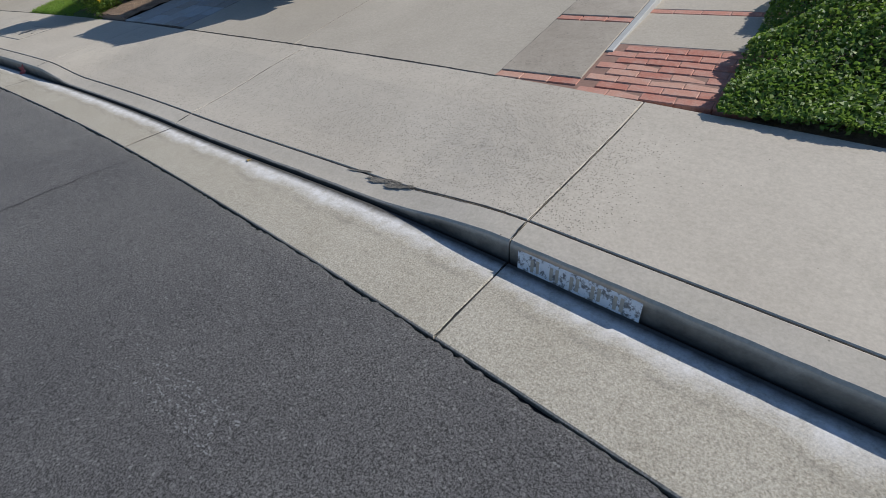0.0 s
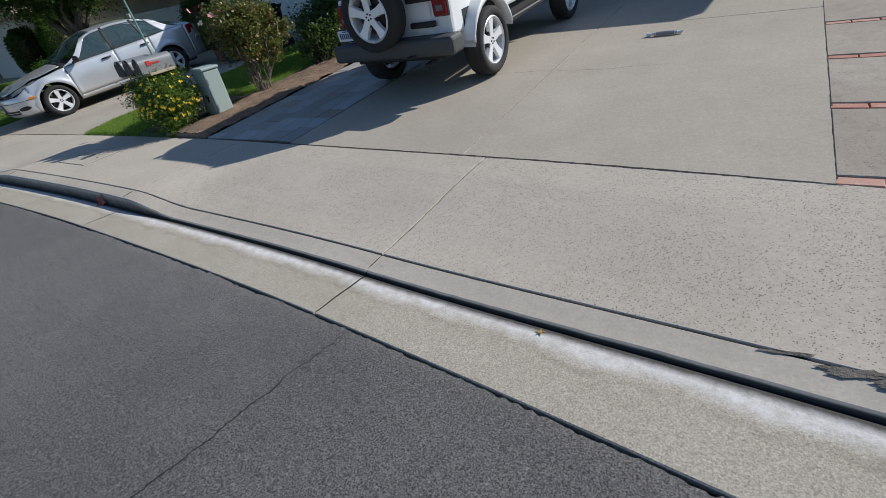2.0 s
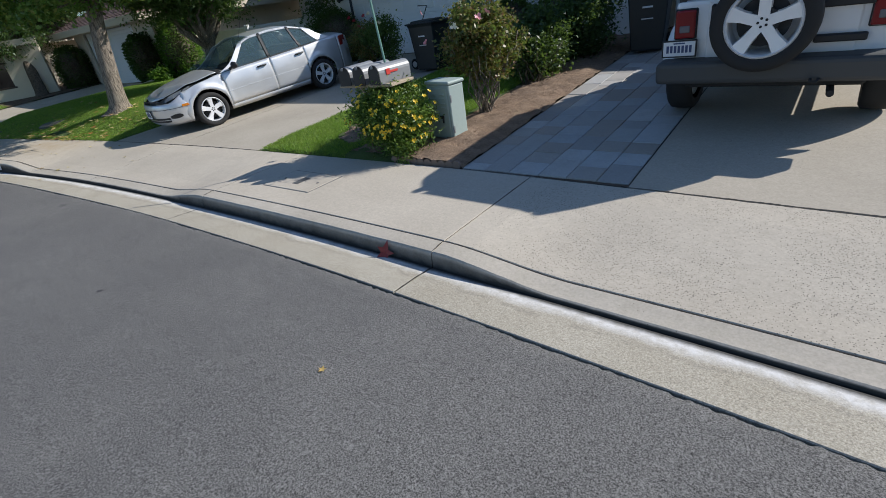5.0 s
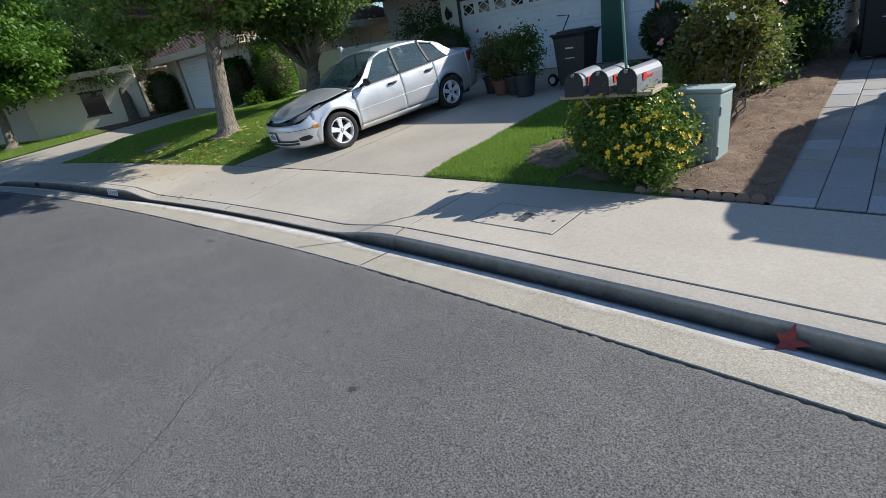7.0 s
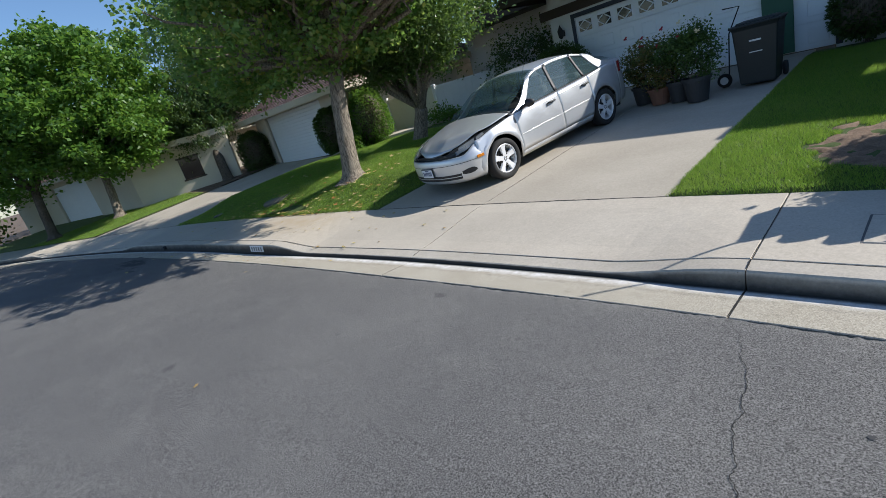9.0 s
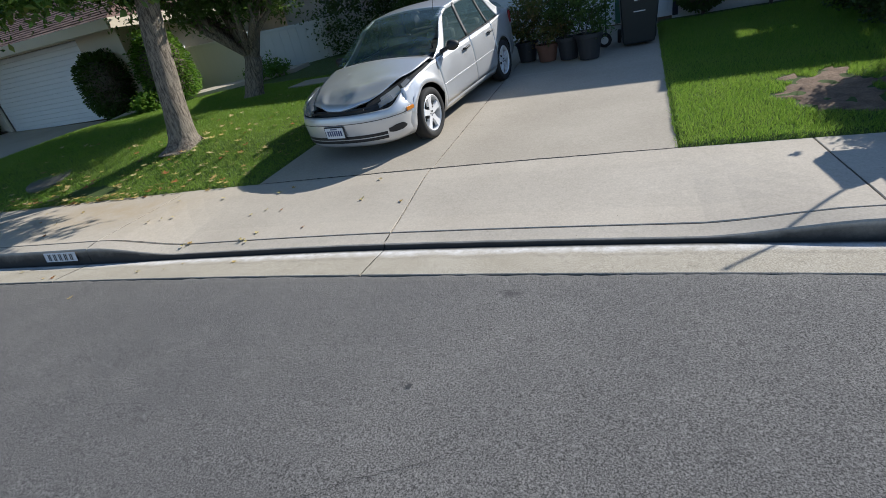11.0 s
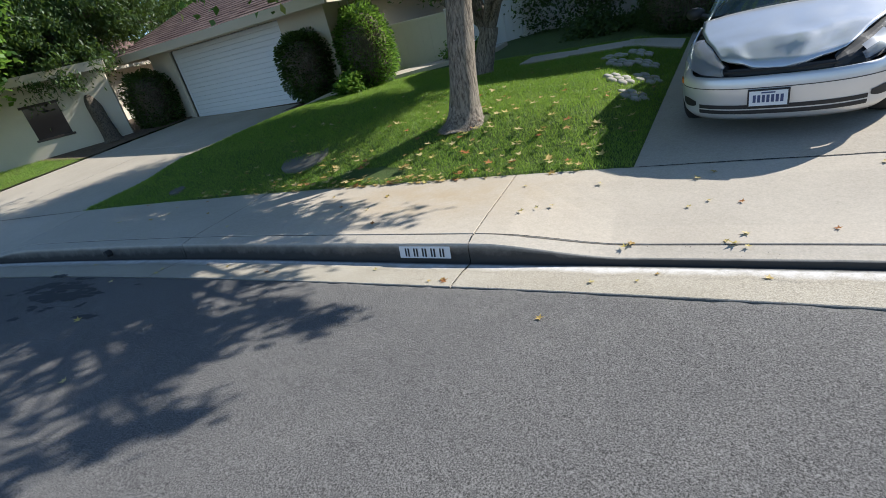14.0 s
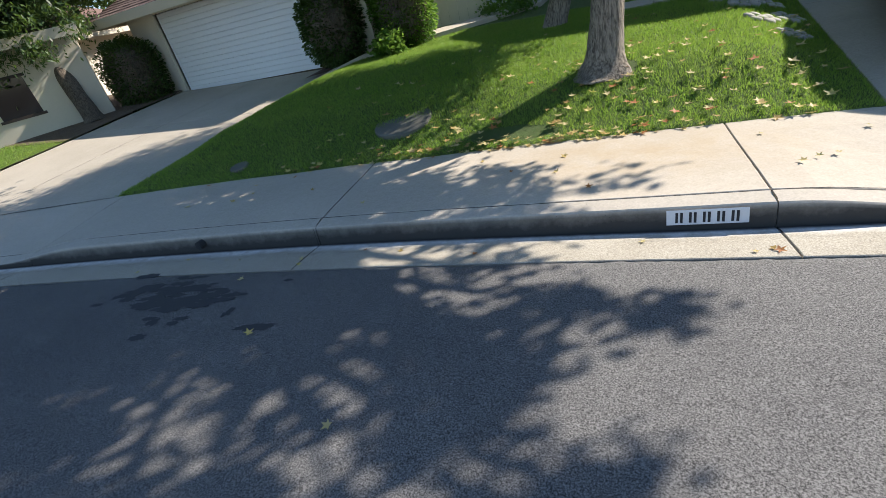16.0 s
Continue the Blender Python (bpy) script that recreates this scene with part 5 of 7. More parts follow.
def wheel(parent, x, y, z, radius, width, spokes, side, rim=0.72, seed=0):
    """A wheel whose outer face looks to side (+1 or -1 along local x)."""
    w = part("wheel", mesh_of("wheel", lathe([(radius * 0.3, -width * 0.3), (radius * 0.3, width * 0.3)], 16, "x"), (M_DARK_METAL,)), None, parent, m=pose(x, y, z, 0, 0, 0 if side > 0 else 180))
    h = width / 2
    prof = [(radius * rim, -h * 0.9), (radius * 0.90, -h), (radius * 0.985, -h * 0.8), (radius, -h * 0.3), (radius, h * 0.3), (radius * 0.985, h * 0.8), (radius * 0.90, h), (radius * (rim + 0.03), h * 0.92), (radius * rim, h * 0.8)]
    tyre = lathe(prof, 44, "x", cap=False)
    part("tyre", tyre, M_RUBBER, w, smooth=True)
    bm = lathe([(radius * rim, h * 0.78), (radius * (rim - 0.04), h * 0.88), (radius * (rim - 0.07), h * 0.70), (radius * (rim - 0.09), -h * 0.7)], 40, "x", cap=False)
    lathe([(0.001, h * 0.66), (radius * 0.13, h * 0.66), (radius * 0.16, h * 0.5), (radius * 0.16, h * 0.2)], 20, "x", bm)
    for k in range(spokes):
        a = 2 * math.pi * k / spokes + 0.3
        own = bmesh.new()
        r0, r1 = radius * 0.10, radius * (rim - 0.05)
        vs = []
        for rr, wd, hx in ((r0, 0.105, 0.66), (r1 * 0.6, 0.105, 0.70), (r1, 0.155, 0.78)):
            for s in (-1, 1):
                vs.append([own.verts.new((h * hx, rr, s * wd * radius * 1.0)), own.verts.new((h * (hx - 0.35), rr, s * (wd + 0.02) * radius))])
        for i in (0, 2):
            a0, a1, b0, b1 = vs[i], vs[i + 1], vs[i + 2], vs[i + 3]
            own.faces.new((a0[0], a1[0], b1[0], b0[0]))
            own.faces.new((a0[1], a0[0], b0[0], b0[1]))
            own.faces.new((a1[0], a1[1], b1[1], b1[0]))
        bmesh.ops.rotate(own, cent=(0, 0, 0), matrix=Matrix.Rotation(a, 3, "X"), verts=own.verts)
        bm = join(bm, own)
    bmesh.ops.recalc_face_normals(bm, faces=bm.faces)
    part("rim", bm, M_ALLOY, w, "bright alloy spokes")
    part("brake_disc", lathe([(0.01, 0), (radius * 0.5, 0), (radius * 0.5, 0.02)], 24, "x"), M_DARK_METAL, w)
    for k in range(5):
        a = 2 * math.pi * (k + 0.5) / 5
        part("wheel_nut", lathe([(0.011, h * 0.70), (0.011, h * 0.62)], 6, "x"), M_DARK_METAL, w, m=pose(0, math.cos(a) * radius * 0.085, math.sin(a) * radius * 0.085))
    return w


def interp(table, s):
    for (a, va), (b, vb) in zip(table, table[1:]):
        if s <= b:
            u = max(0.0, min(1.0, (s - a) / (b - a)))
            u = u * u * (3 - 2 * u) * 0.4 + u * 0.6
            return va + (vb - va) * u
    return table[-1][1]


# the sedan, in its own frame: s runs back from the nose, x to its left, z up from the ground
S_LEN, S_AXLE_F, S_AXLE_R, S_RAD = 4.45, 0.88, 3.495, 0.315
BELT = [(0.0, 0.60), (0.12, 0.68), (0.6, 0.78), (1.2, 0.885), (1.9, 0.915), (3.2, 0.965), (3.9, 1.015), (4.3, 1.01), (4.45, 0.94)]
HALF = [(0.0, 0.30), (0.03, 0.40), (0.10, 0.56), (0.3, 0.757), (0.5, 0.805), (0.8, 0.838), (1.5, 0.85), (3.0, 0.85), (3.8, 0.82), (4.25, 0.74), (4.45, 0.62)]
TOPZ = [(0.0, 0.62), (0.15, 0.70), (0.5, 0.80), (1.0, 0.92), (1.3, 0.985), (3.7, 1.07), (4.0, 1.075), (4.3, 1.06), (4.45, 0.97)]
ROOF = [(1.15, 0.93), (1.45, 1.12), (1.85, 1.335), (2.15, 1.425), (2.6, 1.455), (3.0, 1.44), (3.35, 1.365), (3.7, 1.225), (4.05, 1.06)]


def low_edge(s):
    z = interp([(0.0, 0.30), (0.12, 0.22), (0.5, 0.21), (1.3, 0.20), (3.1, 0.20), (3.9, 0.23), (4.4, 0.30)], s)
    for c in (S_AXLE_F, S_AXLE_R):
        d = abs(s - c)
        rad = 0.375
        if d < rad:
            z = max(z, S_RAD + math.sqrt(rad * rad - d * d) * 0.97)
    return z


def side_point(s, v, sign):
    """v 0..1 from the lower edge to the belt, 1..2 from the belt to the middle."""
    half, belt, topz = interp(HALF, s), interp(BELT, s), interp(TOPZ, s)
    if v <= 1:
        z = low_edge(s) + (belt - low_edge(s)) * v
        q = (z - 0.2) / (belt - 0.2)
        bulge = 1 - 0.10 * (1 - min(1, q / 0.30)) ** 2 - 0.055 * max(0, (q - 0.5) / 0.5) ** 2 - 0.012 * math.exp(-((q - 0.72) / 0.05) ** 2) * 0
        flare = 0.0
        for c in (S_AXLE_F, S_AXLE_R):
            d = math.hypot(s - c, z - S_RAD)
            flare += 0.022 * math.exp(-((d - 0.40) / 0.06) ** 2)
        return Vector((sign * (half * bulge + flare), s, z))
    u = v - 1
    x = half * 0.945 * (1 - u)
    z = belt + (topz - belt) * (1 - (1 - u) ** 2.2)
    return Vector((sign * x, s, z))


def crush(p):
    """The dent in the car's left front corner and the buckled bonnet."""
    if p.y < 1.3 and p.z > 0.62:
        k = (1 - smooth(0.1, 1.25, p.y)) * smooth(-0.75, 0.5, p.x)
        p = p + Vector((0, 0.05 * k, 0.02 * k + 0.022 * k * math.sin(p.y * 13 + p.x * 5) + 0.02 * k * noise.noise((p.x * 4, p.y * 4, 0))))
    return p


def patch(s0, s1, v0, v1, signs=(1,), ds=0.045, dv=0.09, bend=None, off=0.0, thick=0.02):
    bm = bmesh.new()
    ss = span(s0, s1, ds)
    for sign in signs:
        vv = span(v0, v1, dv)
        grid = [[bm.verts.new(bend(side_point(s, v, sign)) if bend else side_point(s, v, sign)) for v in vv] for s in ss]
        for a, b in zip(grid, grid[1:]):
            for k in range(len(vv) - 1):
                f = (a[k], a[k + 1], b[k + 1], b[k])
                bm.faces.new(f if sign < 0 else f[::-1])
    bmesh.ops.remove_doubles(bm, verts=bm.verts, dist=0.0008)
    return bm


def solid(ob, t=0.018):
    m = ob.modifiers.new("thickness", "SOLIDIFY")
    m.thickness, m.offset = t, -1
    return ob


def house_point(s, v, sign):
    """The greenhouse: v 0..1 up the side, 1..2 across to the middle."""
    belt, half = interp(BELT, s), interp(HALF, s) * 0.925
    roof = max(belt + 0.004, interp(ROOF, s))
    rail = roof - 0.045 * smooth(0, 0.3, roof - belt)
    lean = (rail - belt) * 0.36
    if v <= 1:
        z = belt - 0.01 + (rail - belt + 0.01) * v
        return Vector((sign * (half - lean * v - 0.03 * v * (1 - v)), s, z))
    u = v - 1
    return Vector((sign * (half - lean) * (1 - u), s, rail + (roof - rail) * (1 - (1 - u) ** 2)))


def house_patch(s0, s1, v0, v1, signs=(1,), ds=0.05, dv=0.1, cut=None):
    bm = bmesh.new()
    for sign in signs:
        ss, vv = span(s0, s1, ds), span(v0, v1, dv)
        grid = [[bm.verts.new(house_point(s, v, sign)) for v in vv] for s in ss]
        for a, b in zip(grid, grid[1:]):
            for k in range(len(vv) - 1):
                f = (a[k], a[k + 1], b[k + 1], b[k])
                bm.faces.new(f if sign < 0 else f[::-1])
    bmesh.ops.remove_doubles(bm, verts=bm.verts, dist=0.0008)
    return bm


def window_patch(s_low0, s_low1, s_up0, s_up1, v0, v1, sign, off):
    """A side window: its front and back edges slope."""
    bm = bmesh.new()
    rows = []
    for i in range(7):
        u = i / 6
        v = v0 + (v1 - v0) * u
        a, b = s_low0 + (s_up0 - s_low0) * u, s_low1 + (s_up1 - s_low1) * u
        rows.append([bm.verts.new(house_point(a + (b - a) * k / 8, v, sign) + Vector((sign * off, 0, off * 0.3))) for k in range(9)])
    for a, b in zip(rows, rows[1:]):
        for k in range(8):
            f = (a[k], a[k + 1], b[k + 1], b[k])
            bm.faces.new(f if sign > 0 else f[::-1])
    return bm


def plate(parent, name, m, bars, wide=0.305, high=0.155):
    p = part(name, box(-wide / 2, wide / 2, -0.006, 0.006, -high / 2, high / 2, 0.004), M_BLACK_PLASTIC, parent, "white plate with dark frame", m=m)
    part("plate_face", box(-wide / 2 + 0.014, wide / 2 - 0.014, -0.0095, -0.004, -high / 2 + 0.014, high / 2 - 0.014), M_PLATE, p)
    n = bars
    for k in range(n):
        x = -wide * 0.38 + wide * 0.76 * (k + 0.5) / n
        part("mark", box(x - 0.011, x + 0.011, -0.0115, -0.009, -0.034, 0.030), M_PLATE_INK, p)
    part("mark", box(-0.05, 0.05, -0.0115, -0.009, 0.043, 0.055), M_PLATE_INK, p)
    return p


def nose_band(sign, t0, t1, low, high, inset, rake, rows=4):
    """A strip of the car's front: t runs -1..1 along the rounded plan of the nose; rake leans it back."""
    bm = bmesh.new()
    a, b = (t0, t1) if sign >= 0 else (-t1, -t0)
    grid = []
    n = 40 if abs(b - a) > 1 else 16
    for i in range(n + 1):
        t = a + (b - a) * i / n
        x = 0.80 * math.sin(max(-1.0, min(1.0, t)) * math.pi / 2)
        sv = 0.50 - 0.50 * max(0.0, 1 - abs(x / 0.80) ** 2.6) ** (1 / 2.2)
        nx, ny = (x / 0.84) * abs(x / 0.84), -max(0.05, 1 - abs(x / 0.84) ** 3)
        ln = math.hypot(nx, ny)
        nx, ny = nx / ln, ny / ln
        lo, hi = low(abs(t)), high(abs(t))
        col = []
        for k in range(rows + 1):
            z = lo + (hi - lo) * k / rows
            if rake is None:
                o = 0.07 * max(0, (0.30 - z) / 0.085) ** 1.5 + 0.035 * min(1.2, max(0, (z - 0.52) / 0.135)) ** 2 + 0.006 * math.sin((z - 0.215) * 16)
            elif rake > 1:
                o = inset + 0.16 * k / rows
            else:
                o = inset + 0.035 * max(0, (z - 0.52) / 0.135) * (1 if inset >= 0 else 0) + rake * (z - lo) / 0.1 * 0.35
                if inset < 0:
                    o = inset + 0.07 * max(0, (0.30 - z) / 0.085) ** 1.5 + 0.006 * math.sin((z - 0.215) * 16)
            col.append(bm.verts.new((x - nx * o, sv - ny * o, z)))
        grid.append(col)
    for p, q in zip(grid, grid[1:]):
        for k in range(rows):
            bm.faces.new((p[k], q[k], q[k + 1], p[k + 1]))
    return bm


HOOD_HALF = [(0.09, 0.37), (0.22, 0.44), (0.40, 0.53), (0.66, 0.655), (0.9, 0.735), (1.2, 0.775)]
HOOD_EDGE = [(0.09, 0.672), (0.22, 0.728), (0.40, 0.79), (0.66, 0.842), (1.2, 0.925)]
LAMP_LOW = ((0.40, 0.075, 0.612), (0.60, 0.155, 0.635), (0.72, 0.275, 0.675), (0.775, 0.42, 0.735), (0.79, 0.68, 0.815))


def lamp_skin(sign, u0, u1, v0, v1, deep):
    """The almond of a headlight, ruled between the bumper's top and the bonnet's edge."""
    bm = bmesh.new()
    grid = []
    for i in range(17):
        u = u0 + (u1 - u0) * i / 16
        low = Vector([interp([(k / 4, p[a]) for k, p in enumerate(LAMP_LOW)], u) for a in range(3)])
        sv = 0.14 + 0.56 * u
        high = Vector((interp(HOOD_HALF, sv) + 0.008, sv, interp(HOOD_EDGE, sv) - 0.006))
        inward = Vector((-0.45, 0.75, -0.3)) * deep
        row = []
        for k in range(7):
            v = v0 + (v1 - v0) * k / 6
            p = low.lerp(high, v) + Vector((0.5, -0.6, 0.5)) * 0.035 * math.sin(math.pi * max(0.0, min(1.0, v))) * (1 - 0.5 * u) + inward
            row.append(bm.verts.new((sign * p.x, p.y, p.z)))
        grid.append(row)
    for a, b in zip(grid, grid[1:]):
        for k in range(6):
            f = (a[k], b[k], b[k + 1], a[k + 1])
            bm.faces.new(f if sign > 0 else f[::-1])
    return bm


def sedan():
    # local y runs back from the nose; the nose points down the drive to the street
    nose = Vector((-15.92, 3.51))
    way = Vector((-0.13, -0.9915))
    yaw = math.degrees(math.atan2(-0.13, 0.9915)) * -1
    slope = math.degrees(math.atan(0.056))
    z0 = lot(-15.8, 3.51) - 0.016
    c = thing("sedan", "silver four-door sedan with crumpled bonnet and broken headlight", "car", pose(nose.x, nose.y, z0, slope, 0, -yaw))
    shell = patch(0.52, 4.4, 0.05, 2, (1, -1), ds=0.06, dv=0.2, bend=crush)
    for v in shell.verts:
        v.co = Vector((v.co.x * 0.965, 2.2 + (v.co.y - 2.2) * 0.992, v.co.z * 0.985 - 0.004))
    part("inner_shell", shell, M_DARK_METAL, c, smooth=True)
    floor_pan = box(-0.72, 0.72, 0.45, 4.1, 0.19, 0.30, 0.02)
    part("floor_pan", floor_pan, M_DARK_METAL, c)
    for sign, nm in ((1, ""), (-1, "")):
        solid(part("front_fender", patch(0.40, 1.27, 0.0, 0.985, (sign,), bend=crush), M_SILVER, c, smooth=True))
        d1 = solid(part("front_door", patch(1.278, 2.33, 0.13, 0.995, (sign,)), M_SILVER, c, smooth=True))
        d2 = solid(part("rear_door", patch(2.338, 3.16, 0.13, 0.995, (sign,)), M_SILVER, c, smooth=True))
        solid(part("sill", patch(1.274, 3.16, 0.0, 0.122, (sign,)), M_SILVER, c, smooth=True))
        solid(part("rear_quarter", patch(3.168, 4.10, 0.0, 1.0, (sign,)), M_SILVER, c, smooth=True))
        for door, s in ((d1, 2.12), (d2, 3.02)):
            p = side_point(s, 0.86, sign)
            hd = tube([(p.x + sign * 0.012, s - 0.10, p.z), (p.x + sign * 0.035, s - 0.07, p.z), (p.x + sign * 0.035, s + 0.07, p.z + 0.006), (p.x + sign * 0.012, s + 0.10, p.z + 0.006)], [0.012, 0.017, 0.017, 0.012], 8)
            part("door_handle", hd, M_BLACK_PLASTIC if s < 2.5 else M_GREY_PLASTIC, door, smooth=True)
        own = bmesh.new()
        # thin raised tube added in place of the doors' pressed crease
        strip_pts = [side_point(s, 0.50, sign) + Vector((sign * 0.001, 0, 0)) for s in span(1.30, 3.12, 0.1)]
        part("rub_strip", tube(strip_pts, 0.004, 6), M_SILVER, c)
        # mirror
        own = bmesh.new()
        bmesh.ops.create_icosphere(own, subdivisions=3, radius=1)
        for v in own.verts:
            v.co = Vector((v.co.x * 0.095, v.co.y * 0.055 + 0.03 * abs(v.co.x), v.co.z * 0.065))
        bmesh.ops.translate(own, vec=(sign * 0.93, 1.52, 0.97), verts=own.verts)
        mir = part("door_mirror", own, M_BLACK_PLASTIC, c, smooth=True)
        part("mirror_arm", tube([(sign * 0.76, 1.50, 0.91), (sign * 0.86, 1.52, 0.945)], [0.03, 0.025], 8), M_BLACK_PLASTIC, mir)
        # windows and pillars
        part("side_window", window_patch(1.52, 2.32, 1.98, 2.32, 0.06, 0.93, sign, -0.006), M_CARGLASS, c, "tinted front side window")
        part("side_window", window_patch(2.40, 3.10, 2.40, 2.98, 0.06, 0.93, sign, -0.006), M_CARGLASS, c, "tinted rear side window")
        part("quarter_window", window_patch(3.16, 3.60, 3.05, 3.30, 0.08, 0.88, sign, -0.006), M_CARGLASS, c)
        for (a, b, e, f) in ((1.16, 1.53, 1.86, 1.99), (3.60, 4.05, 3.30, 3.52)):
            solid(part("pillar", window_patch(a, b, e, f, 0.0, 1.0, sign, 0.0), M_SILVER, c, smooth=True), 0.02)
        for (a, b, e, f) in ((2.335, 2.388, 2.335, 2.388), (3.108, 3.152, 2.99, 3.035)):
            solid(part("pillar", window_patch(a, b, e, f, 0.0, 1.0, sign, 0.004), M_BLACK_PLASTIC, c, "black window pillar", smooth=True), 0.03)
        part("window_trim", tube([house_point(s, 0.03, sign) + Vector((sign * 0.006, 0, 0)) for s in span(1.35, 3.6, 0.1)], 0.010, 6), M_BLACK_PLASTIC, c)
        solid(part("roof_rail", house_patch(1.86, 3.52, 0.93, 1.12, (sign,)), M_SILVER, c, smooth=True), 0.02)
        # lamps
        if sign < 0:
            part("headlight", lamp_skin(sign, 0.0, 1.0, 0.0, 1.0, 0.0), M_LENS, c, "clear headlight lens", smooth=True)
            part("headlight_bowl", lamp_skin(sign, 0.03, 0.9, 0.08, 0.92, 0.045), M_BOWL, c, smooth=True)
            part("lamp_bezel", lamp_skin(sign, 0.0, 1.0, 0.0, 1.0, 0.075), M_BLACK_PLASTIC, c)
        else:
            part("headlight", lamp_skin(sign, 0.0, 1.0, -0.1, 1.15, 0.075), M_BLACK_PLASTIC, c, "smashed black headlight opening")
            bowl = part("headlight_bowl", lamp_skin(sign, 0.30, 0.72, 0.10, 0.66, 0.045), M_BOWL, c, "cracked reflector", smooth=True)
            part("lens_shard", lamp_skin(sign, 0.22, 0.50, 0.05, 0.40, 0.03), M_LENS, bowl, "broken lens remnant")
            part("lens_shard", lamp_skin(sign, 0.78, 0.93, 0.15, 0.60, 0.045), M_LENS, bowl, "broken lens remnant")
        q = side_point(0.50, 0.66, sign)
        part("side_marker", box(-0.006, 0.008, -0.06, 0.06, -0.022, 0.022, 0.005), M_AMBER, c, "amber side marker", m=pose(q.x + sign * 0.002, 0.43, q.z - 0.04, 0, 0, sign * -14))
        part("tail_light", box(-0.02, 0.02, -0.14, 0.10, -0.10, 0.10, 0.015), M_RED_LENS, c, "red tail light", m=pose(sign * 0.69, 4.27, 0.88, 0, 0, sign * 30))
        for s in (S_AXLE_F, S_AXLE_R):
            wheel(c, sign * 0.745, s, S_RAD, S_RAD, 0.195, 5, sign)
    part("engine_block", box(-0.60, 0.60, 0.17, 0.62, 0.30, 0.64, 0.03), M_DARK_METAL, c)
    bm = bmesh.new()
    rows = []
    for a in range(41):
        u = -1 + 2 * a / 40
        s_f = 0.095 + 0.125 * abs(u) ** 3
        col = []
        for b in range(15):
            sv = s_f + (1.20 - s_f) * max(0.0, (b - 1) / 13) ** 0.9
            pt = Vector((u * interp(HOOD_HALF, sv), sv, interp(HOOD_EDGE, sv) + 0.055 * (1 - abs(u) ** 2.2) * smooth(0.05, 0.9, sv)))
            if b == 0:
                pt += Vector((0, 0.012, -0.03 * (1 - abs(u) ** 4)))
            # the buckle: a sharp ridge across, the corner pushed up and a torn lip
            k = (1 - smooth(0.30, 0.85, sv)) * smooth(-1.0, 0.4, u)
            fold = abs((pt.y - 0.42 - 0.16 * u) * 5 + 0.3 * math.sin(u * 5))
            pt.z += k * (0.035 * max(0, 1 - fold) - 0.020 * max(0, 1 - abs(fold - 1.15)) + 0.016 * noise.noise((u * 4, sv * 6, 2)))
            side = abs((u + 0.62 + 0.35 * sv) * 5)
            pt.z += (1 - smooth(0.2, 0.6, sv)) * 0.022 * max(0, 1 - side)
            pt.y += 0.05 * k * smooth(0.2, 0.9, u)
            pt.z += 0.006 * noise.noise((u * 9, sv * 3, 5)) * (1 - smooth(0.1, 0.3, sv))
            col.append(bm.verts.new(pt))
        rows.append(col)
    for a, b in zip(rows, rows[1:]):
        for k in range(14):
            bm.faces.new((a[k], b[k], b[k + 1], a[k + 1]))
    solid(part("bonnet", bm, M_SILVER, c, "crumpled silver bonnet, buckled across the front", smooth=True), 0.012)
    part("grille_opening", nose_band(0, -0.55, 0.55, lambda t: 0.54, lambda t: 0.655, 0.085, 0.0), M_BLACK_PLASTIC, c)
    part("radiator_bar", tube([(-0.40, 0.085, 0.645), (-0.1, 0.06, 0.655), (0.15, 0.065, 0.64), (0.40, 0.09, 0.65)], 0.011, 6), M_DARK_METAL, c)
    solid(part("cowl", patch(1.20, 1.30, 1.0, 2, (1, -1), dv=0.12), M_BLACK_PLASTIC, c, smooth=True))
    solid(part("boot_lid", patch(4.0, 4.38, 1.0, 2, (1, -1), dv=0.12), M_SILVER, c, smooth=True))
    tail = patch(4.105, 4.45, 0.0, 1.0, (1, -1))
    ends = {1: [], -1: []}
    for v in tail.verts:
        if abs(v.co.y - 4.45) < 1e-4:
            ends[1 if v.co.x > 0 else -1].append(v)
    ends = [sorted(ends[k], key=lambda v: v.co.z) for k in (1, -1)]
    for k in range(len(ends[0]) - 1):
        tail.faces.new((ends[0][k], ends[1][k], ends[1][k + 1], ends[0][k + 1]))
    solid(part("rear_bumper", tail, M_SILVER, c, smooth=True))
    # front bumper: one skin wrapped round the nose, with a lower grille
    solid(part("front_bumper", nose_band(0, -1.0, 1.0, lambda t: 0.215, lambda t: 0.615 + 0.115 * smooth(0.62, 1.0, t), 0.0, None, rows=14), M_SILVER, c, "silver bumper, scuffed and loose", smooth=True))
    part("bumper_shelf", nose_band(0, -0.80, 0.80, lambda t: 0.600, lambda t: 0.604, 0.03, 9.0), M_BLACK_PLASTIC, c, smooth=True)
    for z in (0.285, 0.332):
        part("lower_grille", nose_band(0, -0.54, 0.56, lambda t: z, lambda t: z + 0.036, -0.004, 0.0), M_BLACK_PLASTIC, c)
    for sign in (1, -1):
        part("fog_recess", nose_band(sign, 0.58, 0.84, lambda t: 0.335 + 0.03 * abs((t - 0.7) / 0.14) ** 3, lambda t: 0.395 + 0.02 * smooth(0.58, 0.7, t) - 0.045 * max(0, (t - 0.76) / 0.08) ** 2, -0.004, 0.0), M_BLACK_PLASTIC, c)
    part("bumper_crease", nose_band(0, -0.93, 0.93, lambda t: 0.512, lambda t: 0.520, -0.002, 0.0), M_GREY_PLASTIC, c)
    plate(c, "number_plate", pose(-0.04, -0.018, 0.43, 0, 0, 0), 7)
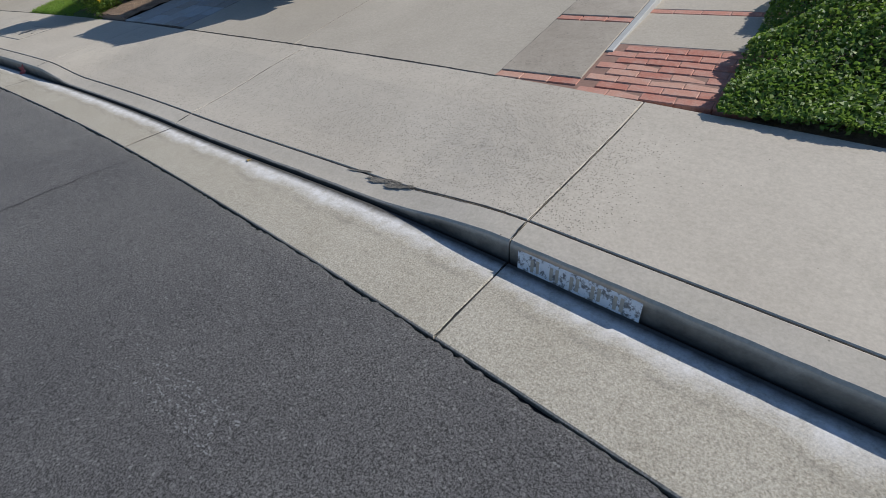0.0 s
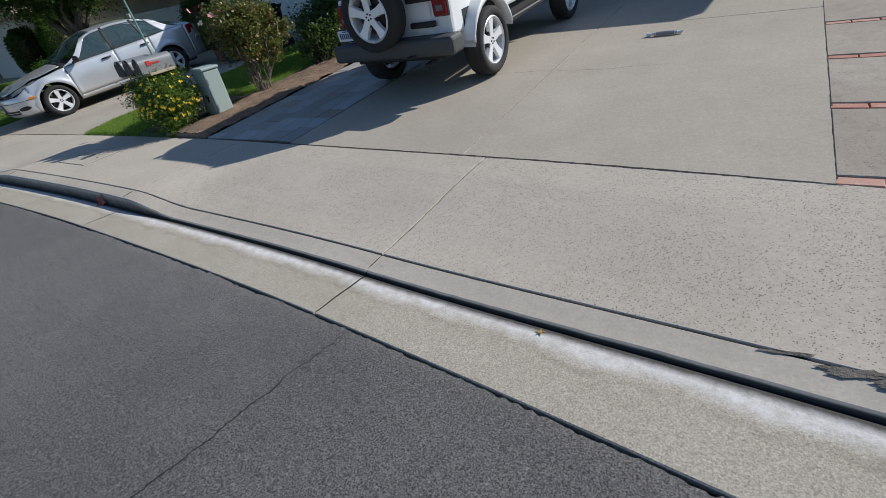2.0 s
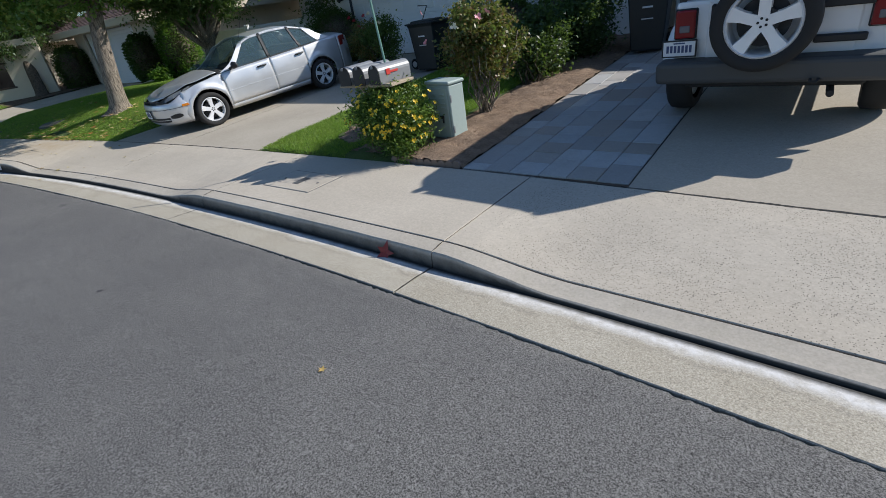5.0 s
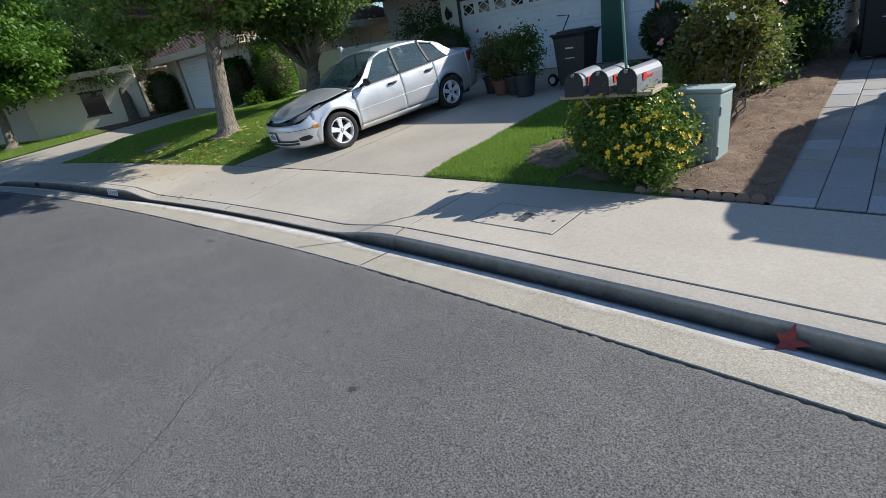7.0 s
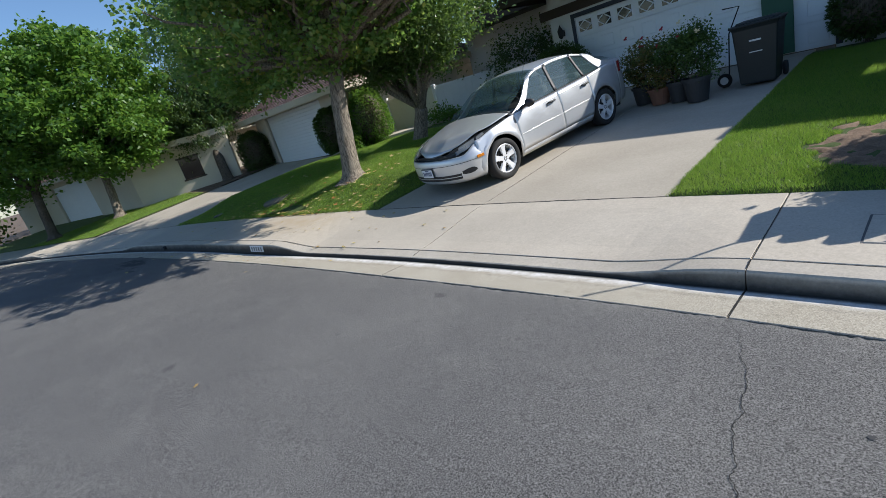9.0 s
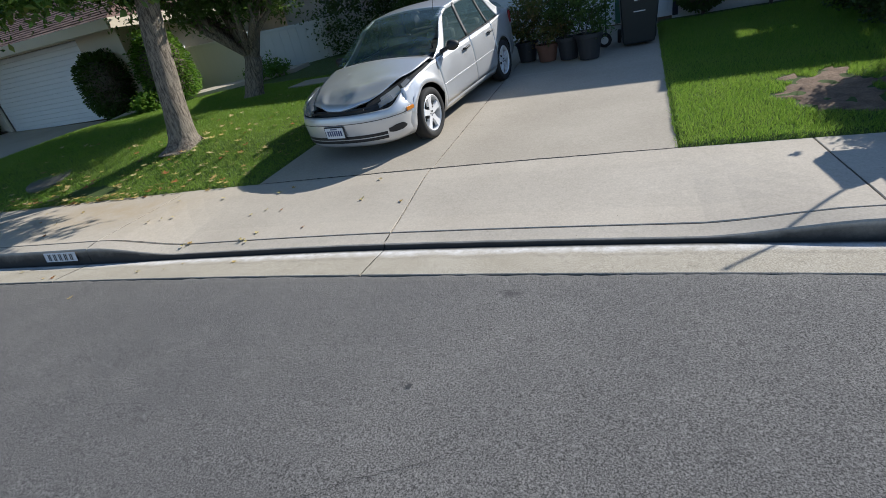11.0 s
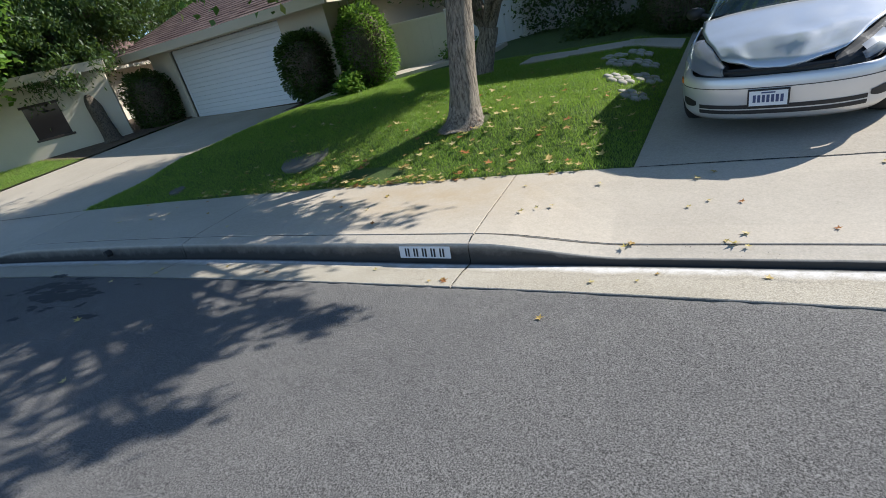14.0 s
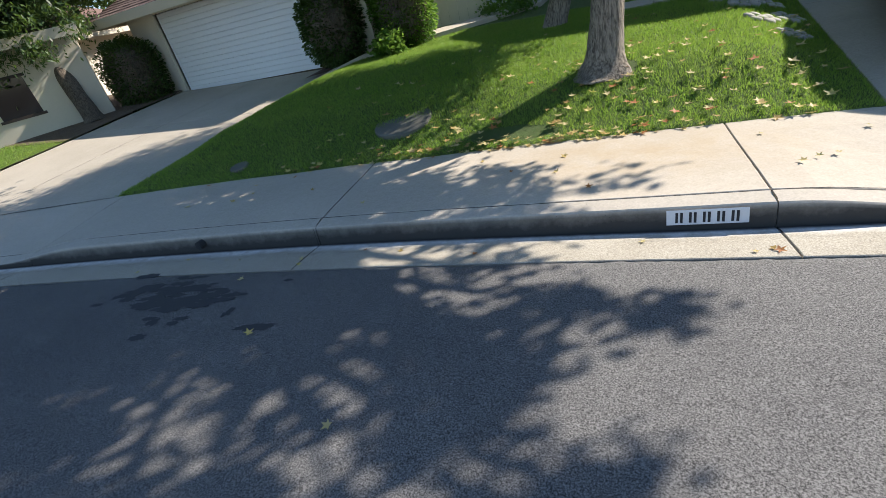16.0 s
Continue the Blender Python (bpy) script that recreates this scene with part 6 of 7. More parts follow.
    part("windscreen", house_patch(1.22, 2.10, 1.0, 2, (1, -1)), M_CARGLASS, c, "tinted windscreen", smooth=True)
    solid(part("roof", house_patch(2.10, 3.25, 1.0, 2, (1, -1)), M_SILVER, c, smooth=True), 0.02)
    part("rear_window", house_patch(3.25, 4.02, 1.0, 2, (1, -1)), M_CARGLASS, c, smooth=True)
    part("aerial", tube([(0.5, 2.0, 1.38), (0.5, 2.18, 1.72)], [0.004, 0.002], 6), M_BLACK_PLASTIC, c)
    for sx in (-0.36, 0.36):
        part("seat_back", box(sx - 0.22, sx + 0.22, 2.28, 2.42, 0.45, 1.08, 0.05, 2), M_SEAT, c)
        part("head_rest", box(sx - 0.12, sx + 0.12, 2.36, 2.44, 1.08, 1.24, 0.035, 2), M_SEAT, c)
    part("rear_seat", box(-0.62, 0.62, 3.1, 3.26, 0.45, 1.06, 0.05, 2), M_SEAT, c)
    part("dashboard", box(-0.66, 0.66, 1.32, 1.62, 0.62, 0.92, 0.05, 2), M_SEAT, c)
    ring = [(0.36 + 0.18 * math.cos(a), 1.72 + 0.05 * math.sin(a), 0.92 + 0.17 * math.sin(a)) for a in [2 * math.pi * k / 20 for k in range(21)]]
    part("steering_wheel", tube(ring, 0.014, 6), M_BLACK_PLASTIC, c)
    return c


sedan()


def off_roader():
    # local y runs forward from the tail; x to its right
    z0 = lot(-6.1, 5.0) + 0.004
    c = thing("off_road_vehicle", "white boxy off-road vehicle with a spare wheel on its tailgate", "car", pose(-6.12, 4.72, z0, math.degrees(math.atan(0.054)), 0, -1.0))
    W = 0.80
    body = box(-W, W, 0.10, 3.4, 0.62, 1.16, 0.04, 2)
    part("body", body, M_WHITE_PAINT, c)
    part("floor_pan", box(-0.68, 0.68, 0.05, 3.9, 0.40, 0.62, 0.02), M_DARK_METAL, c)
    part("bonnet", box(-0.62, 0.62, 3.402, 4.10, 0.70, 1.14, 0.06, 3), M_WHITE_PAINT, c)
    # cabin: pillars, roof and panes
    for sx in (-1, 1):
        for y0, y1, tilt in ((0.12, 0.22, 0.02), (1.05, 1.17, 0.0), (1.95, 2.05, 0.0), (3.10, 3.20, -0.22)):
            vs = [(sx * (W - 0.02), y0, 1.14), (sx * (W - 0.02), y1, 1.14), (sx * (W - 0.11), y1 + tilt, 1.71), (sx * (W - 0.11), y0 + tilt, 1.71)]
            inner = [(v[0] - sx * 0.06, v[1], v[2]) for v in vs]
            me = data_mesh("pillar", vs + inner, [(0, 1, 2, 3), (7, 6, 5, 4), (0, 4, 5, 1), (1, 5, 6, 2), (2, 6, 7, 3), (3, 7, 4, 0)], M_BLACK_PLASTIC)
            part("pillar", me, None, c)
        for y0, y1, t0, t1 in ((0.22, 1.05, 0.02, 0), (1.17, 1.95, 0, 0), (2.05, 3.10, 0, -0.22)):
            vs = [(sx * (W - 0.035), y0, 1.15), (sx * (W - 0.035), y1, 1.15), (sx * (W - 0.12), y1 + t1, 1.70), (sx * (W - 0.12), y0 + t0, 1.70)]
            part("side_window", data_mesh("side_window", vs, [(0, 1, 2, 3)], M_TINTED), None, c)
        # wide fender flares
        for yc in (0.78, 3.45):
            prof = []
            for k in range(13):
                a = math.pi * (0.06 + 0.88 * k / 12)
                prof.append((yc + math.cos(a) * 0.50, 0.40 + math.sin(a) * 0.50))
            bm = bmesh.new()
            rows = []
            for xx, dz in ((W - 0.04, 0.03), (W + 0.13, 0.02), (W + 0.15, -0.01), (W + 0.14, -0.05), (W - 0.04, -0.04)):
                rows.append([bm.verts.new((sx * xx, yy, zz + dz)) for yy, zz in prof])
            for a, b in zip(rows, rows[1:]):
                for k in range(12):
                    bm.faces.new((a[k], a[k + 1], b[k + 1], b[k]))
            bmesh.ops.recalc_face_normals(bm, faces=bm.faces)
            part("fender_flare", bm, M_WHITE_PAINT, c, smooth=True)
            part("wheel_well", box(sx * W - 0.02, sx * W + 0.004, yc - 0.44, yc + 0.44, 0.45, 0.84, 0.0), M_DARK_METAL, c)
            wheel(c, sx * 0.81, yc, 0.385, 0.385, 0.25, 5, sx)
        part("side_step", box(sx * (W + 0.02) - 0.05, sx * (W + 0.02) + 0.05, 1.3, 2.95, 0.44, 0.50, 0.015), M_BLACK_PLASTIC, c)
        part("tail_light", box(-0.085, 0.085, -0.035, 0.03, -0.12, 0.12, 0.015, 2), M_RED_LENS, c, "red rectangular tail light", m=pose(sx * 0.70, 0.085, 0.97))
        part("lamp_guard", box(-0.095, 0.095, -0.02, 0.03, -0.13, 0.13, 0.01), M_BLACK_PLASTIC, c, m=pose(sx * 0.70, 0.092, 0.97))
        part("reverse_lens", box(-0.045, 0.045, -0.04, 0.0, -0.03, 0.03, 0.006), M_LENS, c, m=pose(sx * 0.70, 0.083, 0.93))
        part("door_mirror", box(sx * 0.93 - 0.09, sx * 0.93 + 0.09, 2.78, 2.86, 1.14, 1.32, 0.03, 2), M_BLACK_PLASTIC, c)
        for y in (1.60, 2.55):
            part("door_handle", box(sx * (W + 0.012) - 0.015, sx * (W + 0.012) + 0.015, y - 0.06, y + 0.06, 0.98, 1.02, 0.008), M_BLACK_PLASTIC, c)
    top = box(-W + 0.06, W - 0.06, 0.24, 3.05, 1.69, 1.755, 0.0)
    bmesh.ops.bevel(top, geom=[e for e in top.edges if abs(e.verts[0].co.z - e.verts[1].co.z) > 0.01], offset=0.42, segments=6, affect="EDGES", profile=0.5)
    for v in top.verts:
        v.co.z += 0.07 * smooth(0.3, 1.6, v.co.y)
    part("roof", top, M_BLACK_PLASTIC, c, "black roof panel")
    part("windscreen", data_mesh("windscreen", [(-0.66, 3.18, 1.15), (0.66, 3.18, 1.15), (0.56, 2.97, 1.74), (-0.56, 2.97, 1.74)], [(0, 1, 2, 3)], M_CARGLASS), None, c)
    # tailgate with hinges, handle and rear pane
    gate = part("tailgate", box(-0.52, 0.56, 0.075, 0.11, 0.66, 1.15, 0.012), M_WHITE_PAINT, c)
    for z in (0.78, 1.04):
        part("hinge", box(0.28, 0.62, 0.03, 0.08, z - 0.03, z + 0.03, 0.01), M_BLACK_PLASTIC, gate)
    part("handle", box(-0.49, -0.45, 0.03, 0.08, 0.96, 1.12, 0.012), M_BLACK_PLASTIC, gate)
    part("handle_dish", lathe([(0.01, 0.0), (0.055, 0.0), (0.06, 0.008)], 18, "y"), M_WHITE_PAINT, gate, m=pose(-0.46, 0.066, 1.02))
    part("rear_window", box(-0.56, 0.56, 0.11, 0.12, 1.17, 1.67, 0.0), M_TINTED, c)
    part("rear_frame", box(-0.58, 0.58, 0.128, 0.15, 1.15, 1.69, 0.0), M_BLACK_PLASTIC, c)
    # bumper
    bm = box(-0.90, 0.90, -0.12, 0.14, 0.47, 0.67, 0.045, 3)
    part("rear_bumper", bm, M_GREY_PLASTIC, c, "faded grey plastic bumper")
    part("tow_hook", tube([(0.32, -0.12, 0.50), (0.32, -0.19, 0.50), (0.36, -0.20, 0.50), (0.38, -0.12, 0.50)], 0.012, 6), M_DARK_METAL, c)
    part("exhaust", tube([(0.45, 0.3, 0.38), (0.47, -0.08, 0.37)], 0.028, 10), M_DARK_METAL, c)
    plate(c, "number_plate", pose(-0.735, 0.045, 0.765, 0, 0, 0), 7)
    # spare
    carrier = part("spare_carrier", box(-0.17, 0.05, -0.02, 0.09, 0.82, 1.02, 0.02), M_BLACK_PLASTIC, c)
    sp = wheel(c, 0, 0, 0, 0.385, 0.25, 5, 1)
    sp.name = "spare_wheel"
    sp.matrix_basis = pose(-0.06, -0.14, 0.98, 0, 0, -90)
    part("brake_light", box(-0.12, 0.0, -0.06, -0.02, 1.40, 1.44, 0.006), M_RED_LENS, c)
    part("light_stalk", box(-0.09, -0.03, -0.02, 0.06, 0.9, 1.42, 0.01), M_BLACK_PLASTIC, c)
    return c


off_roader()


# ---- street furniture and things beside the drives ----
M_BOXGREEN = painted("pale_green_cabinet_paint", (0.38, 0.45, 0.41), 0.55, 0.3)
M_GALV = painted("galvanised_steel", (0.24, 0.245, 0.25), 0.5, 0.3)
M_GALV.node_tree.nodes["Principled BSDF"].inputs["Metallic"].default_value = 0.2
M_WOOD = painted("weathered_board", (0.42, 0.34, 0.24), 0.85, 0.5)
M_BIN = painted("black_bin_plastic", (0.013, 0.018, 0.019), 0.5, 0.3)
M_TERRA = painted("terracotta", (0.20, 0.095, 0.06), 0.85, 0.4)
M_DARKPOT = painted("dark_pot_plastic", (0.035, 0.035, 0.036), 0.6, 0.3)
M_GREENPOLE = painted("green_pole_paint", (0.16, 0.30, 0.24), 0.5, 0.2)
M_MARK = painted("worn_white_paint", (0.70, 0.70, 0.69), 0.7, 0.35)
M_INK = material("black_stencil_paint", (0.02, 0.02, 0.022), 0.7)
M_RED_FLAG = material("red_flag_paint", (0.55, 0.04, 0.03), 0.5)
M_IRON = painted("dark_cast_cover", (0.10, 0.10, 0.10), 0.8, 0.5)

cab = thing("utility_cabinet", "pale green metal utility cabinet with louvres on bare soil", "utility box", pose(-9.29, 4.20, lot(-9.1, 4.1) + 0.01, 0, 0, -11) @ Matrix.Diagonal((0.82, 0.70, 0.85, 1)))
part("body", box(-0.24, 0.24, -0.17, 0.17, 0.0, 0.78, 0.02, 2), M_BOXGREEN, cab)
part("lid", box(-0.26, 0.26, -0.19, 0.19, 0.782, 0.83, 0.018, 2), M_BOXGREEN, cab)
part("door", box(-0.215, 0.20, -0.186, -0.172, 0.05, 0.74, 0.006), M_BOXGREEN, cab)
for sx in (-0.10, 0.10):
    for k in range(4):
        part("louvre", box(sx - 0.055, sx + 0.055, -0.20, -0.186, 0.47 + k * 0.06, 0.49 + k * 0.06, 0.005), M_BOXGREEN, cab)
part("latch", box(0.02, 0.10, -0.215, -0.187, 0.33, 0.37, 0.006), M_DARK_METAL, cab)
part("padlock", box(0.075, 0.105, -0.225, -0.20, 0.27, 0.33, 0.008), M_DARK_METAL, cab)
for z in (0.18, 0.60):
    part("hinge", box(0.241, 0.252, -0.16, -0.13, z - 0.05, z + 0.05, 0.003), M_GALV, cab)
part("plinth", box(-0.27, 0.27, -0.2, 0.2, -0.08, 0.002), M_SIDEWALK, cab)

stand = thing("mailbox_stand", "weathered board on a post carrying mailboxes", "mailbox stand")
part("board", box(-10.38, -9.52, 3.55, 3.95, 0.895, 0.93, 0.006), M_WOOD, stand)
part("post", box(-9.99, -9.90, 3.72, 3.81, 0.0, 0.895, 0.006), M_WOOD, stand)
part("brace", tube([(-10.25, 3.76, 0.88), (-9.97, 3.76, 0.55)], 0.02, 6), M_WOOD, stand)


def mailbox(x, turn, flag, dark):
    m = thing("mailbox", "arched grey metal mailbox with red flag and dark door" if flag else "arched grey metal mailbox with dark door", "mailbox", pose(x, 3.75, 0.932, 0, 0, turn), "mailboxes on the board")
    w, hgt, l = 0.085, 0.125, 0.24
    ring = [(-w, 0.0), (-w, hgt * 0.95)] + [(-w * math.cos(a), hgt * 0.95 + w * math.sin(a)) for a in [math.pi * k / 10 for k in range(1, 10)]] + [(w, hgt * 0.95), (w, 0.0)]
    def shell(y0, y1, s=1.0):
        vs = [(a * s, y0, 0.1 + (b - 0.1) * s) for a, b in ring] + [(a * s, y1, 0.1 + (b - 0.1) * s) for a, b in ring]
        n = len(ring)
        fs = [(k, (k + 1) % n, n + (k + 1) % n, n + k) for k in range(n)] + [tuple(range(n))[::-1], tuple(range(n, 2 * n))]
        return data_mesh("body", vs, fs, M_GALV)
    part("body", shell(-l, l), None, m)
    d = part("door", shell(-l - 0.012, -l - 0.002, 1.05), None, m, "dark mailbox door")
    d.data.materials.clear()
    d.data.materials.append(M_BLACK_PLASTIC)
    part("door_pull", box(-0.015, 0.015, -l - 0.035, -l - 0.013, 0.17, 0.20, 0.004), M_GALV, d)
    if flag:
        part("flag", box(w + 0.002, w + 0.008, -0.10, 0.04, 0.10, 0.125, 0.002), M_RED_FLAG, m, "red signal flag")
        part("flag_blade", box(w + 0.002, w + 0.008, -0.14, -0.08, 0.085, 0.15, 0.002), M_RED_FLAG, m)
    return m


mailbox(-10.22, 4, True, 0)
mailbox(-9.96, 0, True, 0)
mailbox(-9.69, -5, True, 0)
pole = thing("garden_stake", "thin pale green garden pole beside the mailboxes", "pole")
part("shaft", tube([(-9.88, 3.90, 0.0), (-9.87, 3.88, 1.1), (-9.92, 3.86, 2.08)], [0.014, 0.014, 0.012], 8), M_GREENPOLE, pole)
part("cap", lathe([(0.004, 0.02), (0.016, 0.01), (0.016, -0.02)], 10), M_GREENPOLE, pole, m=pose(-9.92, 3.86, 2.09))


def wheelie_bin(x, y, turn, label):
    b = thing("wheelie_bin", label, "trash bin", pose(x, y, lot(x, y) + 0.01, 0, 0, turn))
    bm = bmesh.new()
    rings = []
    for z, a, c in ((0.03, 0.24, 0.26), (0.06, 0.25, 0.27), (0.88, 0.31, 0.34), (0.93, 0.335, 0.365)):
        rings.append([bm.verts.new((sx * a, sy * c, z)) for sx, sy in ((-1, -0.94), (-0.94, -1), (0.94, -1), (1, -0.94), (1, 0.94), (0.94, 1), (-0.94, 1), (-1, 0.94))])
    for p, q in zip(rings, rings[1:]):
        for k in range(8):
            bm.faces.new((p[k], p[(k + 1) % 8], q[(k + 1) % 8], q[k]))
    bm.faces.new(rings[0][::-1])
    part("body", bm, M_BIN, b)
    lid = box(-0.35, 0.35, -0.39, 0.36, 0.932, 0.965, 0.014, 2)
    box(-0.27, 0.27, -0.30, 0.27, 0.95, 1.0, 0.03, 2, bm=lid)
    part("lid", lid, M_BIN, b)
    part("axle_bar", tube([(-0.26, 0.33, 0.10), (0.26, 0.33, 0.10)], 0.012, 8), M_DARK_METAL, b)
    part("handle", tube([(-0.24, 0.36, 0.93), (-0.24, 0.43, 0.95), (0.24, 0.43, 0.95), (0.24, 0.36, 0.93)], 0.014, 8), M_BIN, b)
    for sx in (-1, 1):
        part("wheel", lathe([(0.02, -0.03), (0.10, -0.03), (0.115, -0.015), (0.115, 0.015), (0.10, 0.03), (0.02, 0.03)], 20, "x"), M_RUBBER, b, m=pose(sx * 0.29, 0.33, 0.115))
    part("marking", box(-0.08, 0.08, -0.331, -0.325, 0.69, 0.72), M_MARK, b, m=pose(0, 0.005, 0))
    part("marking", box(-0.09, 0.09, -0.318, -0.313, 0.52, 0.535), M_MARK, b, m=pose(0, 0.004, 0))
    return b


wheelie_bin(-12.60, 8.22, 4, "black wheeled trash bin in front of the garage door")
wheelie_bin(-8.25, 8.75, 8, "black wheeled trash bin at the end of the paver strip")


def pot(x, y, rad, high, mat, label):
    p = thing("plant_pot", label, "plant pot", pose(x, y, lot(x, y) + 0.008))
    part("pot", lathe([(rad * 0.72, 0.0), (rad * 0.95, high * 0.85), (rad * 1.05, high * 0.86), (rad * 1.05, high), (rad * 0.95, high), (rad * 0.9, high * 0.88), (0.01, high * 0.86)], 28), mat, p, smooth=False)
    part("earth", lathe([(0.005, high * 0.9), (rad * 0.93, high * 0.89), (rad * 0.93, high * 0.87)], 20), M_SOIL, p)
    return p


for x, y, rad, high, mat, lab in ((-14.50, 8.05, 0.20, 0.34, M_DARKPOT, "dark plastic plant pot with roses"), (-14.10, 7.82, 0.20, 0.29, M_TERRA, "terracotta plant pot with a rose bush"), (-13.72, 7.75, 0.20, 0.36, M_DARKPOT, "dark plant pot beside the terracotta one"), (-13.36, 7.55, 0.22, 0.40, M_DARKPOT, "dark round pot near the trash bin")):
    pot(x, y, rad, high, mat, lab)
    z = lot(x, y) + high
    rb = bush("rose_bush", "potted rose bush with a few blooms in shade", "rose bush", [((x, y + 0.05, z + 0.40), (0.33, 0.3, 0.42), 44, 60, 0.09, -1)], M_ROSELEAF if x < -14 else M_HEDGE, (0.055, 0.034), int(500 + x * -10), stems_at(x, y, z - 0.05, 6, 0.22, 0.55, 0.008, int(x * -10)))
    for k in range(2):
        bloom(rb, M_RED_PETAL if x < -13.6 else M_CREAM_PETAL, (x + (k - 0.5) * 0.25, y - 0.15, z + 0.92 - 0.2 * k), 0.05, 600 + k)
cart = thing("hose_cart", "dark folded hand cart with a pale wheel hub", "cart")
part("frame", tube([(-13.14, 8.45, 0.4), (-13.14, 8.6, 1.2), (-13.0, 8.75, 1.6), (-13.26, 8.75, 1.62)], 0.012, 6), M_DARK_METAL, cart)
w = part("wheel", lathe([(0.03, -0.03), (0.10, -0.03), (0.12, 0.0), (0.10, 0.03), (0.03, 0.03)], 20, "y"), M_RUBBER, cart, m=pose(-13.15, 8.25, lot(-13.15, 8.25) + 0.125))
part("hub", lathe([(0.002, -0.04), (0.065, -0.036), (0.065, 0.036)], 16, "y"), M_STUCCO_WHITE, w)
board = thing("green_board", "dark green board standing against the garage door", "board")
part("panel", box(-13.05, -12.55, 10.28, 10.32, 0.5, 2.35, 0.006), painted("dark_green_paint", (0.03, 0.10, 0.06), 0.6, 0.3), board)
porch_lamp = thing("wall_lantern", "dark metal wall lantern beside the garage", "lantern")
part("bracket", box(-17.43, -17.37, 10.3, 10.4, 2.05, 2.2, 0.005), M_DARK_METAL, porch_lamp)
part("cage", lathe([(0.02, 0.0), (0.06, 0.05), (0.075, 0.2), (0.02, 0.3), (0.004, 0.34)], 8), M_DARK_METAL, porch_lamp, m=pose(-17.4, 10.24, 2.0))

# vinyl fence beside the cream house
fence = thing("vinyl_fence", "cream vinyl privacy fence with white posts", "fence")


def fence_run(a, b, n, mat):
    a, b = Vector(a), Vector(b)
    ang = math.degrees(math.atan2(b.y - a.y, b.x - a.x))
    L = (b - a).length / n
    for k in range(n):
        p = a.lerp(b, k / n)
        for i in range(8):
            w = (L - 0.12) / 8
            part("slat", box(0.06 + i * w + 0.002, 0.06 + (i + 1) * w - 0.002, -0.015, 0.015, 0.08, 1.42), mat, fence, m=pose(p.x, p.y, 0.33, 0, 0, ang))
        part("rail", box(0.05, L - 0.05, -0.025, 0.025, 1.40, 1.48, 0.005), mat, fence, m=pose(p.x, p.y, 0.33, 0, 0, ang))
    for k in range(n + 1):
        p = a.lerp(b, k / n)
        post = part("post", box(-0.06, 0.06, -0.06, 0.06, -0.1, 1.50, 0.006), M_FENCE_WHITE, fence, m=pose(p.x, p.y, 0.33, 0, 0, ang))
        part("post_cap", box(-0.07, 0.07, -0.07, 0.07, 1.50, 1.54, 0.012), M_FENCE_WHITE, post)


fence_run((-24.55, 9.7, 0), (-22.7, 10.4, 0), 1, M_FENCE)
fence_run((-22.7, 10.4, 0), (-20.0, 13.8, 0), 2, M_FENCE_WHITE)

# painted address panels on the kerb, their digits as plain bars
def kerb_panel(x0, x1, worn, label):
    g = thing("kerb_address_panel", label, "address marking")
    n = 8
    vs = []
    for i in range(n + 1):
        x = x0 + (x1 - x0) * i / n
        t = kerb_top(x)
        for d, z in ((0.4605, t - 0.112), (0.4735, t - 0.022), (0.478, t - 0.011)):
            vs.append((skew(x, d), edge(x) + kshift(x) + d - 0.022, fall(x) + z))
    fs = [(i * 3 + j, (i + 1) * 3 + j, (i + 1) * 3 + j + 1, i * 3 + j + 1) for i in range(n) for j in range(2)]
    part("background", data_mesh("background", vs, fs, worn), None, g)
    for k in range(5):
        x = x0 + (x1 - x0) * (0.16 + 0.17 * k)
        t = kerb_top(x)
        y = edge(x) + kshift(x)
        for dx in (-0.014, 0.014):
            a = [(skew(x + dx + e, 0.47), y + d - 0.0245, fall(x) + t + z) for e, d, z in ((-0.008, 0.4625, -0.098), (0.008, 0.4625, -0.098), (0.008, 0.4730, -0.026), (-0.008, 0.4730, -0.026))]
            part("mark", data_mesh("mark", a, [(0, 1, 2, 3)], M_INK if worn is M_MARK else M_KERB), None, g)
    return g


def make_flaking():
    m = material("flaking_white_paint", (0.6, 0.6, 0.58), 0.8)
    n = Nodes(m)
    f = n.ramp(n.noise(28, 6, 0.75), [(0.50, 0.0), (0.57, 1.0)])
    n.colour(n.mix(f, (0.78, 0.79, 0.80), (0.20, 0.19, 0.18)))
    return m


kerb_panel(-18.50, -18.03, M_MARK, "white painted kerb address panel with dark digits")
kerb_panel(-0.86, -0.27, make_flaking(), "flaking white kerb address panel, digits worn off")

# covers, debris and cracks
cover = thing("utility_cover", "concrete utility box cover set in the sidewalk", "utility cover")
cz = lambda x, y: walk_height(x, y - edge(x))
part("frame", box(-10.65, -9.81, 2.30, 2.81, 0.0, cz(-10.2, 2.55) + 0.002, 0.003), M_IRON, cover)
part("lid", box(-10.635, -9.825, 2.315, 2.795, 0.0, cz(-10.2, 2.55) + 0.006, 0.004), M_SIDEWALK, cover)
part("pull_slot", box(-10.27, -10.17, 2.45, 2.64, 0.0, cz(-10.2, 2.55) + 0.0085), M_IRON, cover)
for sx in (-10.52, -9.94):
    part("bolt", lathe([(0.004, 0.0), (0.016, 0.0), (0.018, -0.02)], 12), M_IRON, cover, m=pose(sx, 2.55, cz(-10.2, 2.55) + 0.009))
M_DARK_COVER = concrete("dark_cover_concrete", (0.17, 0.165, 0.14), (0.11, 0.105, 0.09), 0.4, 0.5, (0.1, 0.1, 0.07))
manhole = thing("lawn_valve_cover", "grey round valve box cover sunk in the lawn", "valve cover")
